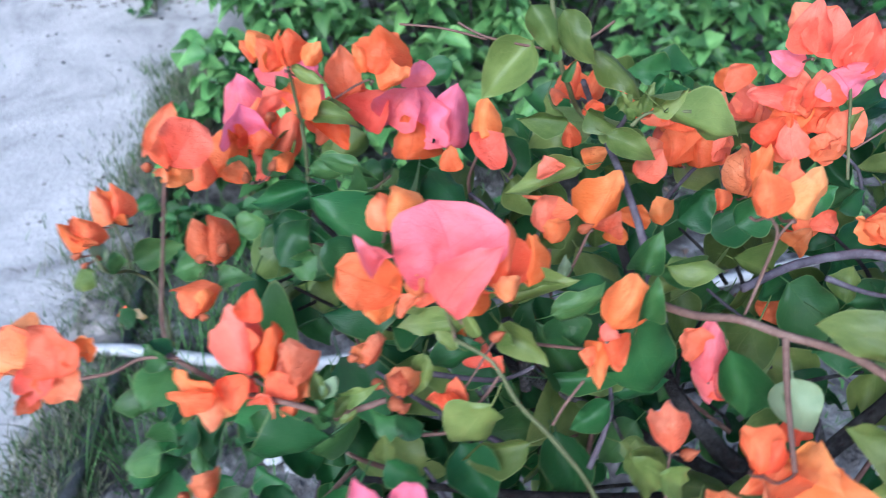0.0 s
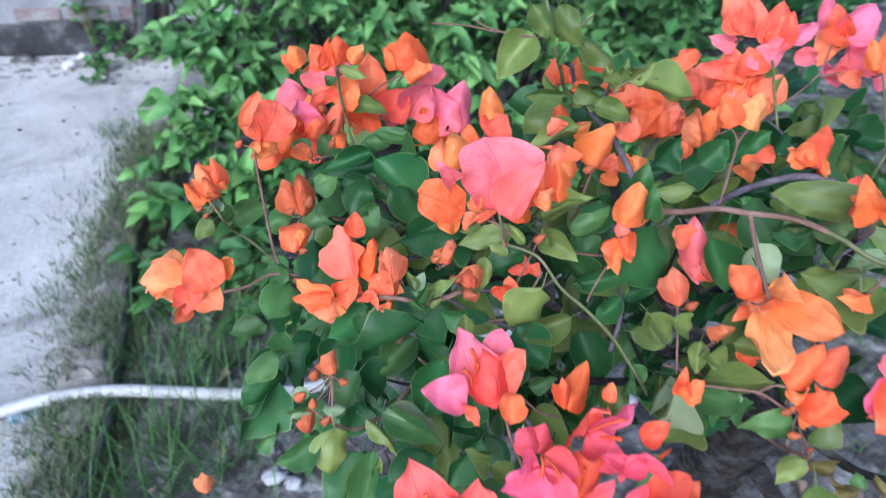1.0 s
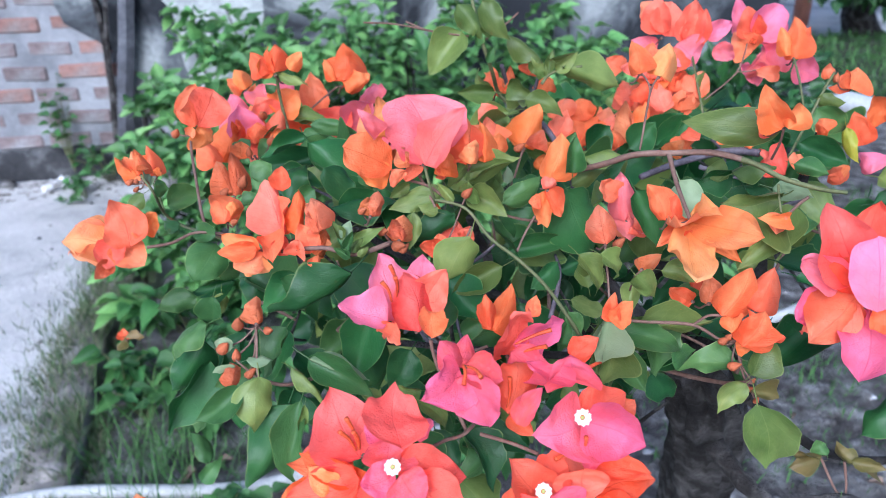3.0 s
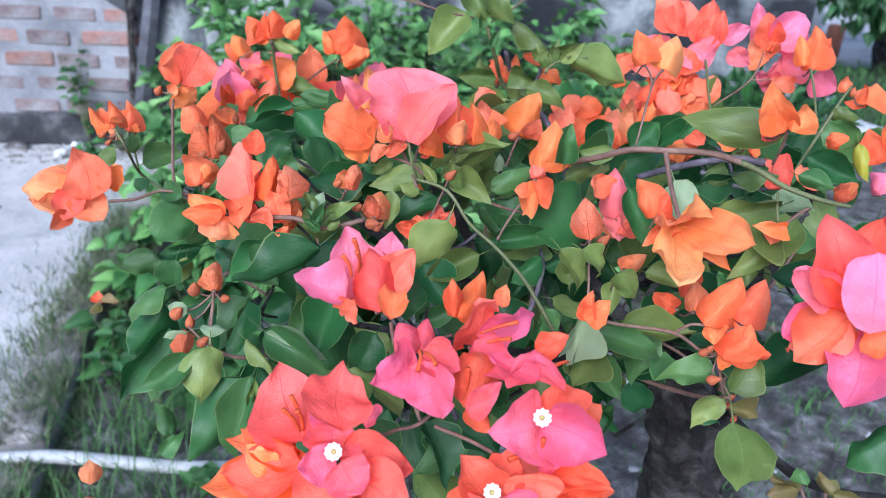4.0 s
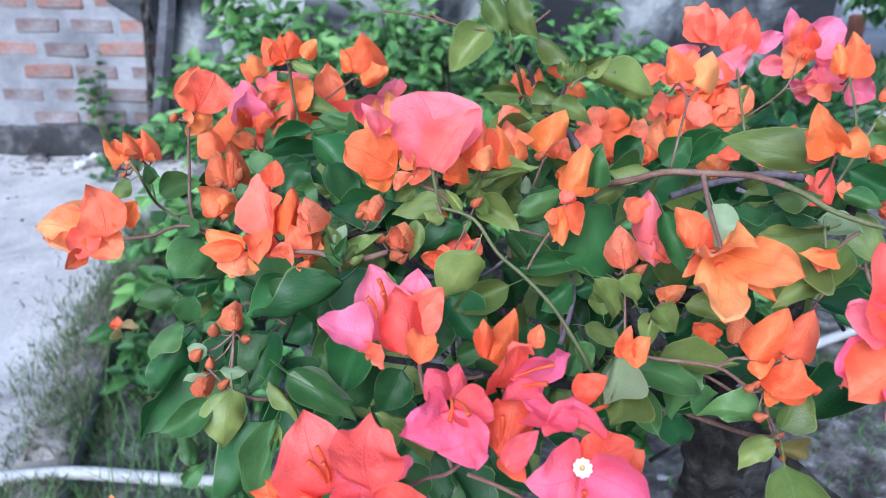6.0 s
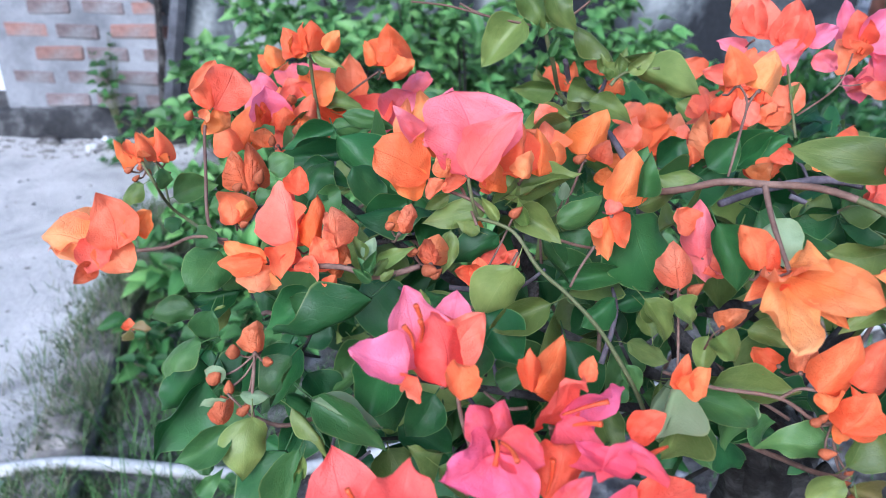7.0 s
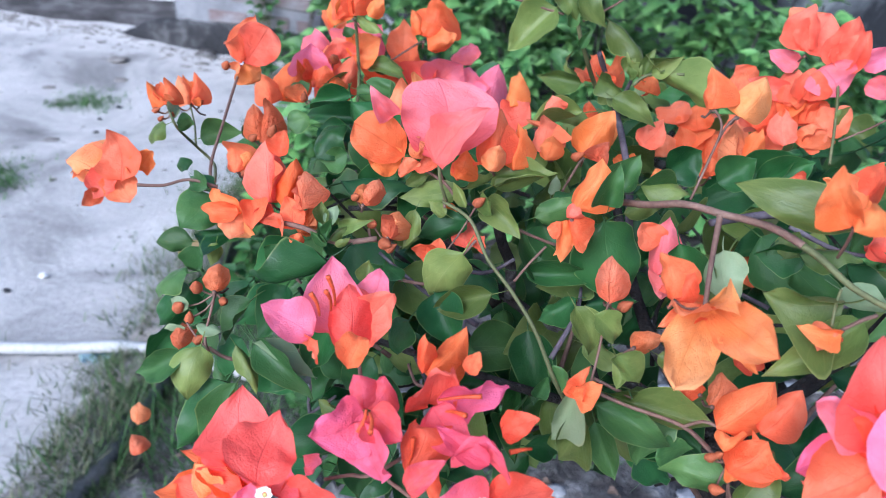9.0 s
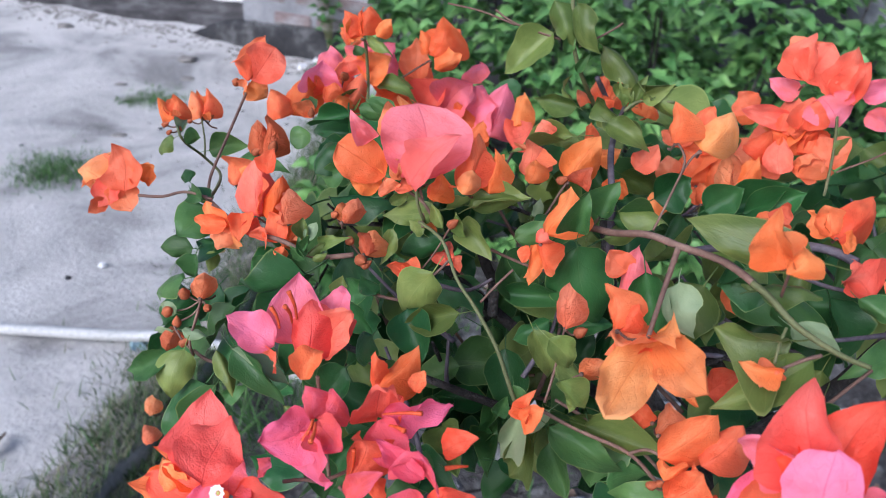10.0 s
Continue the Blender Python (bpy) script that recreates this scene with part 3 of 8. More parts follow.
def lawn_bm():
    bm = bmesh.new()
    rows = []
    for i in range(40):
        y = 2.75 + 3.1 * i / 39
        lo = edge_x(y)
        rows.append([bm.verts.new((lo + (8 - lo) * j / 30, y, 0.025 + 0.02 * noise.noise(Vector((j * 0.5, y * 3, 4))) - (0.06 if i == 39 else 0))) for j in range(31)])
    for p, q in zip(rows, rows[1:]):
        for j in range(30):
            bm.faces.new((p[j], p[j + 1], q[j + 1], q[j]))
    return bm


tagged(part("lawn_soil", lawn_bm(), LAWN_SOIL), "dark damp earth under the rough lawn", "ground", kind="structure")


def low_block(name, size, place, turn, material, label, category):
    ob = part(name, block_bm(size, 0.02, 3, 0.01), material)
    ob.location, ob.rotation_euler = place, (0, 0, turn)
    return tagged(ob, label, category)


low_block("brick_pier", (0.12, 0.12, 0.3), (4.09, 6.4, 0.13), 0.3, TERRACOTTA, "small red brick pier standing on the sand", "pier")
low_block("concrete_block", (0.95, 0.35, 0.36), (4.4, 8.1, 0.17), 0.1, CONCRETE, "low grey concrete block beyond the sand", "block")


def far_tree(place, height, seed):
    th = tagged(empty("garden_tree", place), "low dark-leaved garden tree with a leaning trunk", "tree")
    part("trunk", tube_bm([(0.05, 0, -0.05), (-0.02, 0.05, 0.4), (0.12, 0.1, 0.9), (0.1, 0.15, height)], [0.16, 0.11, 0.09, 0.05], 9, 0.25, seed), BARK, th)
    rng = random.Random(seed)
    spots = []
    for k in range(14):
        a = rng.uniform(0, 6.28)
        tip = Vector((math.cos(a) * rng.uniform(0.4, 1.0), math.sin(a) * rng.uniform(0.4, 1.0), height * rng.uniform(0.3, 1.15)))
        part("limb", tube_bm([(0.05, 0.07, height * 0.45), tip * 0.6 + Vector((0, 0, 0.25)), tip], [0.04, 0.025, 0.008], 6, 0.2, k), BARK, th)
        for j in range(150):
            p = tip + Vector((rng.gauss(0, 0.17), rng.gauss(0, 0.17), rng.gauss(0, 0.12)))
            spots.append((p + Vector(place), p - Vector((0, 0, height * 0.5))))
    for k, tip in enumerate(((-0.75, -0.35, 0.58), (-0.5, -0.35, 0.62), (-0.36, -0.4, 0.48), (-0.9, -0.2, 0.72), (-0.25, -0.3, 0.6), (-0.1, -0.35, 0.42))):
        part("limb", tube_bm([(-0.02, 0.05, height * 0.5), Vector(tip) * 0.6 + Vector((0, 0, 0.35)), tip], [0.02, 0.014, 0.005], 6, 0.2, k), BARK, th)
        for j in range(70):
            p = Vector(tip) + Vector((rng.gauss(0, 0.11), rng.gauss(0, 0.1), rng.gauss(0, 0.06)))
            spots.append((p + Vector(place), Vector((rng.uniform(-1, 1), -0.5, -0.6))))
    scatter_leaves(th, spots, 0.12, 4, TREE_STUFF, TREE_STUFF, 0, seed)


far_tree((4.25, 5.8, 0), 1.5, 21)


def low_hedge(place, sx, sy, h, seed, count):
    rng = random.Random(seed)
    th = tagged(empty("low_hedge", place), "low dark green hedge plant behind the bed", "hedge")
    part("stem", tube_bm([(0, 0, -0.05), (0.02, 0, h * 0.4), (0, 0.03, h * 0.8)], [0.02, 0.015, 0.006], 6, 0.2, seed), BARK, th)
    spots = []
    for k in range(count):
        a, r = rng.uniform(0, 6.28), rng.uniform(0, 1) ** 0.5
        p = Vector((sx * r * math.cos(a), sy * r * math.sin(a), h * rng.uniform(0.1, 1) * (1 - 0.35 * r * r)))
        spots.append((p + Vector(place), p + Vector((0, 0, 0.1))))
    scatter_leaves(th, spots, 0.07, 3, TREE_STUFF, TREE_STUFF, 0, seed)


low_hedge((1.75, 3.12, 0), 0.45, 0.25, 0.5, 31, 520)
low_hedge((2.5, 4.3, 0), 0.45, 0.4, 0.3, 32, 420)


def grass(name, label, spots, lo, hi, width, material, seed):
    rng = random.Random(seed)
    arr = [blade_arrays(4, 1, narrow_outline, 0, 0.25 + 0.15 * k, 0, 0.0, k) for k in range(4)]
    al, ml = [], []
    for x, y, z in spots:
        h = rng.uniform(lo, hi)
        a = rng.uniform(0, 6.28)
        lean = rng.uniform(0.1, 0.9)
        al.append(arr[rng.randrange(4)])
        ml.append(frame_of((x, y, z - 0.004), (x + h * lean * math.cos(a), y + h * lean * math.sin(a), z + h), (-math.cos(a), -math.sin(a), 0.3), width * rng.uniform(0.6, 1.3)))
    th = joined_blades(name, al, ml, material, None)
    return tagged(th, label, "grass", kind="stuff")


rng = random.Random(3)
strip = []
while len(strip) < 13000:
    y = rng.uniform(0.3, 2.5)
    k = kerb_x(y)
    x = k - abs(rng.gauss(0.03, 0.12)) + 0.05
    if noise.noise(Vector((x * 5, y * 5, 8))) + 0.25 > rng.uniform(-0.3, 0.6) and abs(y - 1.15) > 0.03:
        strip.append((x, y, 0.03 if x > k - 0.13 and x < k else (0.0 if x < k else -0.02)))
grass("kerb_grass", "short dull green grass growing over the kerb", strip[::2], 0.015, 0.045, 0.004, GRASS, 1)
grass("dry_kerb_grass", "thin dry grass stalks along the kerb", strip[1::2], 0.015, 0.045, 0.003, DRY_GRASS, 2)


# ---- the flowering bush ----
BUSH = Vector((0.42, 0.62, 0.0))
bush = tagged(empty("bougainvillea", BUSH), "bougainvillea bush covered in orange, coral and pink bracts", "bush")
TO_BUSH = Matrix.Translation(-BUSH)
BRACT_SHAPES = {
    "f": [blade_arrays(16, 12, bract_outline, 0.16, 0.06, 0.08, 0.1, 41 + k, 0.14 * (k - 2), 0.12, 0.05, 0, 0.075, (0.25, -0.3, 0.0, 0.35, -0.15)[k]) for k in range(5)],
    "w": [blade_arrays(16, 14, broad_outline, 0.1, 0.05, 0.05, 0.06, 91 + k, 0.06 * (k - 2), 0.05, 0.05, 0, 0.055, (0.1, -0.15, 0.0, 0.15, -0.1)[k]) for k in range(5)],
    "c": [blade_arrays(16, 12, bract_outline, 0.42, -0.14, 0.12, 0.1, 51 + k, 0.14 * (k - 2), 0.12, 0.05, 0, 0.08, (-0.3, 0.2, -0.5, 0.0, -0.2)[k]) for k in range(5)],
    "d": [blade_arrays(16, 12, bract_outline, -0.55, 0.16, -0.16, 0.09, 61 + k, 0.14 * (k - 2), 0.11, 0.06, 0, 0.06, (0.35, -0.2, 0.5, 0.0, 0.2)[k]) for k in range(5)],
}
BRACT_MESH = {(c, v, k): blade_mesh("bract", a, BRACT[c]) for c in BRACT for v, shapes in BRACT_SHAPES.items() for k, a in enumerate(shapes)}
LEAF_FORMS = ((0.25, 0.2, 0.16, 0.15, 0.0), (-0.3, 0.28, 0.1, 0.3, -0.3), (0.15, 0.1, 0.42, -0.3, 0.2), (-0.35, 0.32, -0.16, 0.15, -0.2), (0.7, 0.2, 0.1, -0.2, 0.0), (0.1, 0.3, 0.3, 0.5, -0.4), (-0.2, 0.4, 0.24, -0.4, 0.3))
LEAF_SHAPES = [blade_arrays(12, 8, leaf_outline, cup, bend, fold, 0.07, 71 + k, tw, 0.06, 0.0, 0.3, 0.05, curl) for k, (cup, bend, fold, tw, curl) in enumerate(LEAF_FORMS)]
LEAF_MESH = {(c, k): blade_mesh("leaf", a, LEAF[c]) for c in LEAF for k, a in enumerate(LEAF_SHAPES)}
made, roll = random.Random(8), random.Random(18)


def flower_head(place):
    """The stalk and its swollen end, from which a cluster of bracts grows."""
    back = Vector((made.uniform(-0.3, 0.3), made.uniform(0.6, 1), made.uniform(-0.9, -0.4))).normalized() * made.uniform(0.012, 0.022)
    bm = tube_bm([(0, 0, 0), back * 0.2, back * 0.6 + Vector((0, 0, -0.002)), back], [0.0014, 0.0008, 0.0007, 0.0008], 6, 0.1, made.random() * 9, 3)
    ob = part("flower_head", bm, TWIG, bush)
    ob.location = Vector(place) - BUSH
    return ob


def bract(head, base, tip, normal, width, colour, shape):
    m = Matrix.Translation(-Vector(head.location)) @ TO_BUSH @ frame_of(base, tip, normal, width)
    return piece("bract", BRACT_MESH[colour, shape, made.randrange(5)], head, m)


BUD_MESH = bpy.data.meshes.new("bud")
bm = lump_bm((0.8, 0.8, 1.1), 3, 0.22, 2)
for v in bm.verts:
    if v.co.z > 0:
        v.co.x, v.co.y, v.co.z = v.co.x * (1 - 0.45 * v.co.z), v.co.y * (1 - 0.45 * v.co.z), v.co.z * 1.35
bm.to_mesh(BUD_MESH)
bm.free()
BUD_MESH.shade_smooth()
BUD_MESH.materials.append(BUD)


def bud(head, place, radius):
    m = Matrix.Translation(Vector(place) - BUSH - Vector(head.location)) @ Euler((made.random(), made.random(), made.random())).to_matrix().to_4x4() @ Matrix.Scale(radius, 4)
    bud_ob = piece("bud", BUD_MESH, head, m)
    at, root = m.translation, Vector((made.uniform(-0.002, 0.002), 0.003, -0.003))
    part("stalk", tube_bm([at, (at + root) / 2 + Vector((0, 0.002, -0.004)), root], [0.0008, 0.0006, 0.0007], 5, 0, 1, 3), TWIG, head)
    return bud_ob


def flower_tube(head, base, tip):
    base, tip = Vector(base) - BUSH - Vector(head.location), Vector(tip) - BUSH - Vector(head.location)
    mid = (base + tip) / 2 + Vector((0.001, 0, 0.001))
    return part("flower_tube", tube_bm([base, mid, tip], [0.0006, 0.0009, 0.0014], 7), TUBE, head)


def white_flower(head, place, normal, radius):
    """A tiny open flower: ten notched petals round a yellowish throat."""
    bm = bmesh.new()
    hub = [bm.verts.new((0.3 * math.cos(a), 0.3 * math.sin(a), -0.15)) for a in [2 * math.pi * k / 20 for k in range(20)]]
    rim = [bm.verts.new((r * math.cos(a), r * math.sin(a), 0.14 if k % 2 else 0.2)) for k, (a, r) in enumerate((2 * math.pi * k / 20, 1.0 if k % 2 else 0.84) for k in range(20))]
    mid = [bm.verts.new((0.62 * math.cos(a), 0.62 * math.sin(a), 0.02)) for a in [2 * math.pi * k / 20 for k in range(20)]]
    for a, b in ((hub, mid), (mid, rim)):
        for k in range(20):
            bm.faces.new((a[k], a[(k + 1) % 20], b[(k + 1) % 20], b[k]))
    ob = part("flower", bm, WHITE, head, "tiny creamy white open flower")
    z = Vector(normal)
    ob.matrix_basis = Matrix.Translation(Vector(place) - BUSH - Vector(head.location)) @ z.to_track_quat("Z", "Y").to_matrix().to_4x4() @ Matrix.Scale(radius, 4)
    eye = bmesh.new()
    bmesh.ops.create_icosphere(eye, subdivisions=2, radius=0.24)
    for v in eye.verts:
        v.co.z = v.co.z * 0.4 - 0.12
    eye.transform(ob.matrix_basis)
    part("flower_centre", eye, CENTRE, head)
    return ob


def leaf(base, tip, normal, width, kind):
    rolled = Matrix.Rotation(roll.gauss(0, 0.28), 3, Vector(tip) - Vector(base)) @ Vector(normal)
    return piece("leaf", LEAF_MESH[kind, made.randrange(7)], bush, TO_BUSH @ frame_of(base, tip, rolled, width * 1.06))


def stem(material, r0, r1, *points):
    pts = [Vector(p) - BUSH for p in points]
    if len(pts) == 2:
        bow = 0.05 * (pts[1] - pts[0]).length
        pts.insert(1, (pts[0] + pts[1]) / 2 + Vector((made.uniform(-bow, bow), 0, made.uniform(-bow, bow))))
    radii = [r0 + (r1 - r0) * i / (len(pts) - 1) for i in range(len(pts))]
    return part("branch", tube_bm(pts, radii, 7, 0.12, made.random() * 9), material, bush)


head = flower_head((-0.1555, 0.2916, 0.9789))
bract(head, (-0.1626, 0.2907, 0.9778), (-0.1939, 0.2908, 0.9830), (0.06, -0.93, 0.36), 0.0295, "apricot", "d")
bract(head, (-0.1627, 0.2934, 0.9767), (-0.1927, 0.2980, 0.9671), (-0.10, -0.81, -0.58), 0.0236, "apricot", "f")
bract(head, (-0.1681, 0.3040, 0.9801), (-0.1894, 0.3130, 0.9875), (-0.04, -0.68, 0.73), 0.0147, "orange", "f")
bract(head, (-0.1483, 0.2885, 0.9765), (-0.1584, 0.3022, 1.0049), (0.18, -0.86, 0.48), 0.0281, "coral", "f")
bract(head, (-0.1418, 0.2999, 0.9795), (-0.1315, 0.3014, 0.9963), (-0.02, -1.00, 0.09), 0.0147, "orange", "f")
bract(head, (-0.1568, 0.2944, 0.9814), (-0.1390, 0.2863, 0.9632), (0.05, -0.89, 0.44), 0.0224, "coral", "f")
bract(head, (-0.1577, 0.2915, 0.9814), (-0.1630, 0.2806, 0.9643), (0.17, -0.85, 0.49), 0.0186, "coral", "f")
bract(head, (-0.1608, 0.2854, 0.9682), (-0.1706, 0.2765, 0.9614), (0.36, -0.79, 0.49), 0.0108, "rust", "c")
head = flower_head((-0.1547, 0.3624, 0.9995))
bract(head, (-0.1570, 0.3621, 0.9997), (-0.1736, 0.3703, 1.0106), (0.60, -0.64, 0.48), 0.0133, "orange", "d")
bract(head, (-0.1547, 0.3607, 1.0006), (-0.1581, 0.3717, 1.0153), (0.13, -0.84, 0.52), 0.0124, "orange", "d")
bract(head, (-0.1569, 0.3662, 0.9986), (-0.1696, 0.3803, 1.0098), (0.61, -0.77, 0.17), 0.0125, "orange", "f")
bract(head, (-0.1574, 0.3628, 1.0029), (-0.1480, 0.3617, 1.0038), (0.39, -0.57, 0.72), 0.0058, "rust", "c")
bud(head, (-0.1631, 0.3603, 0.9951), 0.0027)
bud(head, (-0.1589, 0.3581, 0.9903), 0.0023)
bud(head, (-0.1512, 0.3613, 0.9929), 0.0020)
head = flower_head((-0.1622, 0.4065, 0.9838))
bract(head, (-0.1616, 0.4036, 0.9848), (-0.1746, 0.4151, 1.0015), (0.52, -0.69, 0.50), 0.0170, "apricot", "d")
bract(head, (-0.1618, 0.4062, 0.9833), (-0.1631, 0.4224, 1.0034), (-0.12, -0.85, 0.51), 0.0126, "orange", "d")
bract(head, (-0.1639, 0.4096, 0.9817), (-0.1760, 0.4256, 0.9957), (0.49, -0.79, 0.38), 0.0136, "orange", "f")
bract(head, (-0.1588, 0.4072, 0.9877), (-0.1527, 0.4038, 0.9822), (0.61, -0.61, 0.51), 0.0072, "orange", "c")
bud(head, (-0.1564, 0.4100, 0.9836), 0.0027)
bud(head, (-0.1727, 0.4062, 0.9793), 0.0027)
leaf((-0.1539, 0.3559, 0.9875), (-0.1716, 0.3510, 0.9741), (0.38, -0.56, 0.74), 0.0141, "olive")
leaf((-0.1470, 0.3585, 0.9893), (-0.1370, 0.3662, 0.9867), (0.42, -0.63, 0.65), 0.0125, "mid")
leaf((-0.1497, 0.3590, 0.9909), (-0.1508, 0.3706, 0.9982), (0.38, -0.57, 0.73), 0.0075, "pale")
leaf((-0.1488, 0.3922, 0.9634), (-0.1202, 0.4021, 0.9696), (0.43, -0.58, 0.69), 0.0188, "mid")
head = flower_head((-0.1231, 0.4224, 1.0154))
bract(head, (-0.1285, 0.4282, 1.0148), (-0.1253, 0.4478, 1.0468), (0.06, -0.94, 0.33), 0.0220, "coral", "f")
bract(head, (-0.1210, 0.4187, 1.0169), (-0.1067, 0.4315, 1.0428), (0.37, -0.86, 0.35), 0.0325, "coral", "w")
bract(head, (-0.1239, 0.4174, 1.0171), (-0.1313, 0.4100, 1.0382), (-0.05, -0.91, 0.42), 0.0200, "orange", "d")
bract(head, (-0.1226, 0.4199, 1.0166), (-0.1104, 0.4217, 1.0036), (0.31, -0.83, 0.47), 0.0234, "apricot", "d")
bract(head, (-0.1250, 0.4171, 1.0176), (-0.1303, 0.4179, 1.0084), (0.22, -0.81, 0.54), 0.0091, "apricot", "c")
bud(head, (-0.1423, 0.4304, 1.0090), 0.0042)
bract(head, (-0.1186, 0.4797, 0.9667), (-0.1077, 0.4929, 1.0011), (0.27, -0.92, 0.27), 0.0333, "orange", "d")
bract(head, (-0.1214, 0.4637, 0.9694), (-0.1347, 0.4723, 0.9913), (0.32, -0.80, 0.51), 0.0256, "orange", "d")
head = flower_head((-0.0957, 0.3829, 0.9714))
bract(head, (-0.0972, 0.3832, 0.9739), (-0.1063, 0.3949, 0.9972), (0.36, -0.77, 0.53), 0.0199, "rust", "d")
bract(head, (-0.0941, 0.3814, 0.9720), (-0.0956, 0.3990, 1.0013), (0.08, -0.85, 0.51), 0.0182, "rust", "d")
bud(head, (-0.1031, 0.3849, 0.9740), 0.0037)
bud(head, (-0.0889, 0.3864, 0.9802), 0.0049)
head = flower_head((-0.0968, 0.3437, 0.9659))
bract(head, (-0.0983, 0.3418, 0.9662), (-0.1054, 0.3499, 0.9874), (-0.03, -0.94, 0.34), 0.0227, "orange", "d")
bract(head, (-0.0969, 0.3454, 0.9653), (-0.0902, 0.3480, 0.9795), (0.22, -0.97, 0.07), 0.0172, "orange", "d")
bud(head, (-0.0919, 0.3433, 0.9662), 0.0031)
head = flower_head((-0.0901, 0.5011, 0.9710))
bract(head, (-0.1020, 0.5052, 0.9821), (-0.1018, 0.5086, 1.0111), (0.46, -0.88, 0.10), 0.0384, "pink", "c")
bract(head, (-0.0778, 0.4984, 0.9690), (-0.0674, 0.5171, 1.0025), (0.27, -0.88, 0.40), 0.0270, "coral", "d")
bract(head, (-0.1050, 0.4951, 0.9813), (-0.1077, 0.5001, 1.0014), (0.16, -0.95, 0.26), 0.0194, "orange", "d")
bract(head, (-0.1055, 0.4980, 0.9805), (-0.1010, 0.5089, 0.9974), (0.91, -0.36, 0.21), 0.0155, "orange", "f")
bract(head, (-0.0920, 0.4925, 0.9783), (-0.0881, 0.4940, 0.9966), (-0.14, -0.98, 0.11), 0.0194, "orange", "d")
bract(head, (-0.0916, 0.4956, 0.9780), (-0.0800, 0.5008, 0.9920), (0.74, -0.67, -0.10), 0.0155, "orange", "d")
bract(head, (-0.0839, 0.4965, 0.9665), (-0.0965, 0.5088, 0.9808), (-0.12, -0.80, 0.58), 0.0322, "coral", "d")
bract(head, (-0.0835, 0.4989, 0.9646), (-0.1038, 0.5151, 0.9647), (-0.76, -0.64, -0.12), 0.0258, "coral", "f")
bud(head, (-0.0830, 0.5131, 0.9980), 0.0053)
head = flower_head((-0.0643, 0.5650, 0.9564))
bract(head, (-0.0689, 0.5733, 0.9723), (-0.0620, 0.5865, 1.0021), (0.43, -0.86, 0.28), 0.0276, "pink", "f")
bract(head, (-0.0919, 0.5800, 0.9940), (-0.0864, 0.5839, 1.0061), (0.02, -0.95, 0.30), 0.0136, "pink", "d")
bract(head, (-0.0587, 0.5615, 0.9537), (-0.0492, 0.5731, 0.9821), (0.30, -0.92, 0.27), 0.0297, "coral", "f")
bract(head, (-0.0429, 0.5633, 0.9547), (-0.0526, 0.5633, 0.9763), (0.02, -1.00, 0.00), 0.0253, "coral", "c")
head = flower_head((-0.0686, 0.5171, 1.0324))
bract(head, (-0.0806, 0.5174, 1.0311), (-0.0887, 0.5271, 1.0527), (-0.10, -0.92, 0.38), 0.0236, "orange", "d")
bract(head, (-0.0804, 0.5201, 1.0299), (-0.0781, 0.5356, 1.0495), (0.74, -0.46, 0.49), 0.0189, "orange", "f")
bract(head, (-0.0686, 0.5183, 1.0350), (-0.0665, 0.5233, 1.0596), (-0.01, -0.98, 0.20), 0.0206, "orange", "d")
bract(head, (-0.0685, 0.5212, 1.0344), (-0.0748, 0.5315, 1.0556), (-0.85, -0.51, 0.17), 0.0164, "orange", "f")
bract(head, (-0.0551, 0.5173, 1.0366), (-0.0438, 0.5197, 1.0520), (-0.02, -0.99, 0.16), 0.0154, "orange", "d")
head = flower_head((-0.1062, 0.5938, 1.0025))
bract(head, (-0.1071, 0.5938, 1.0040), (-0.1156, 0.5990, 1.0247), (0.18, -0.94, 0.30), 0.0207, "orange", "d")
bract(head, (-0.1096, 0.5957, 1.0042), (-0.1264, 0.6040, 1.0139), (-0.10, -0.83, 0.55), 0.0162, "orange", "d")
bract(head, (-0.1029, 0.5924, 1.0012), (-0.0956, 0.5874, 1.0104), (-0.01, -0.88, -0.47), 0.0116, "apricot", "c")
head = flower_head((-0.0109, 0.5367, 1.0158))
bract(head, (-0.0084, 0.5388, 1.0199), (-0.0053, 0.5569, 1.0512), (-0.13, -0.85, 0.50), 0.0354, "orange", "d")
bract(head, (-0.0081, 0.5412, 1.0184), (0.0101, 0.5654, 1.0397), (0.76, -0.59, 0.27), 0.0284, "orange", "d")
bract(head, (-0.0161, 0.5409, 1.0208), (-0.0258, 0.5496, 1.0388), (0.03, -0.89, 0.45), 0.0151, "orange", "d")
bract(head, (-0.0064, 0.5345, 1.0103), (0.0168, 0.5349, 1.0239), (0.07, -0.99, -0.09), 0.0226, "orange", "d")
head = flower_head((-0.0346, 0.5945, 0.9490))
bract(head, (-0.0370, 0.6007, 0.9588), (-0.0433, 0.6165, 0.9987), (0.14, -0.91, 0.38), 0.0288, "coral", "f")
bract(head, (-0.0221, 0.5939, 0.9553), (-0.0350, 0.6082, 0.9759), (-0.29, -0.86, 0.41), 0.0311, "coral", "f")
bract(head, (-0.0487, 0.5952, 0.9467), (-0.0606, 0.5940, 0.9685), (0.04, -1.00, -0.04), 0.0264, "orange", "c")
bract(head, (-0.0120, 0.5895, 0.9451), (-0.0177, 0.5995, 0.9682), (-0.04, -0.92, 0.39), 0.0288, "pink", "d")
bract(head, (-0.0119, 0.5923, 0.9439), (-0.0277, 0.6089, 0.9582), (-0.84, -0.54, 0.02), 0.0231, "pink", "f")
bract(head, (0.0159, 0.6079, 0.9406), (0.0214, 0.6164, 0.9738), (0.24, -0.95, 0.20), 0.0432, "pink", "f")
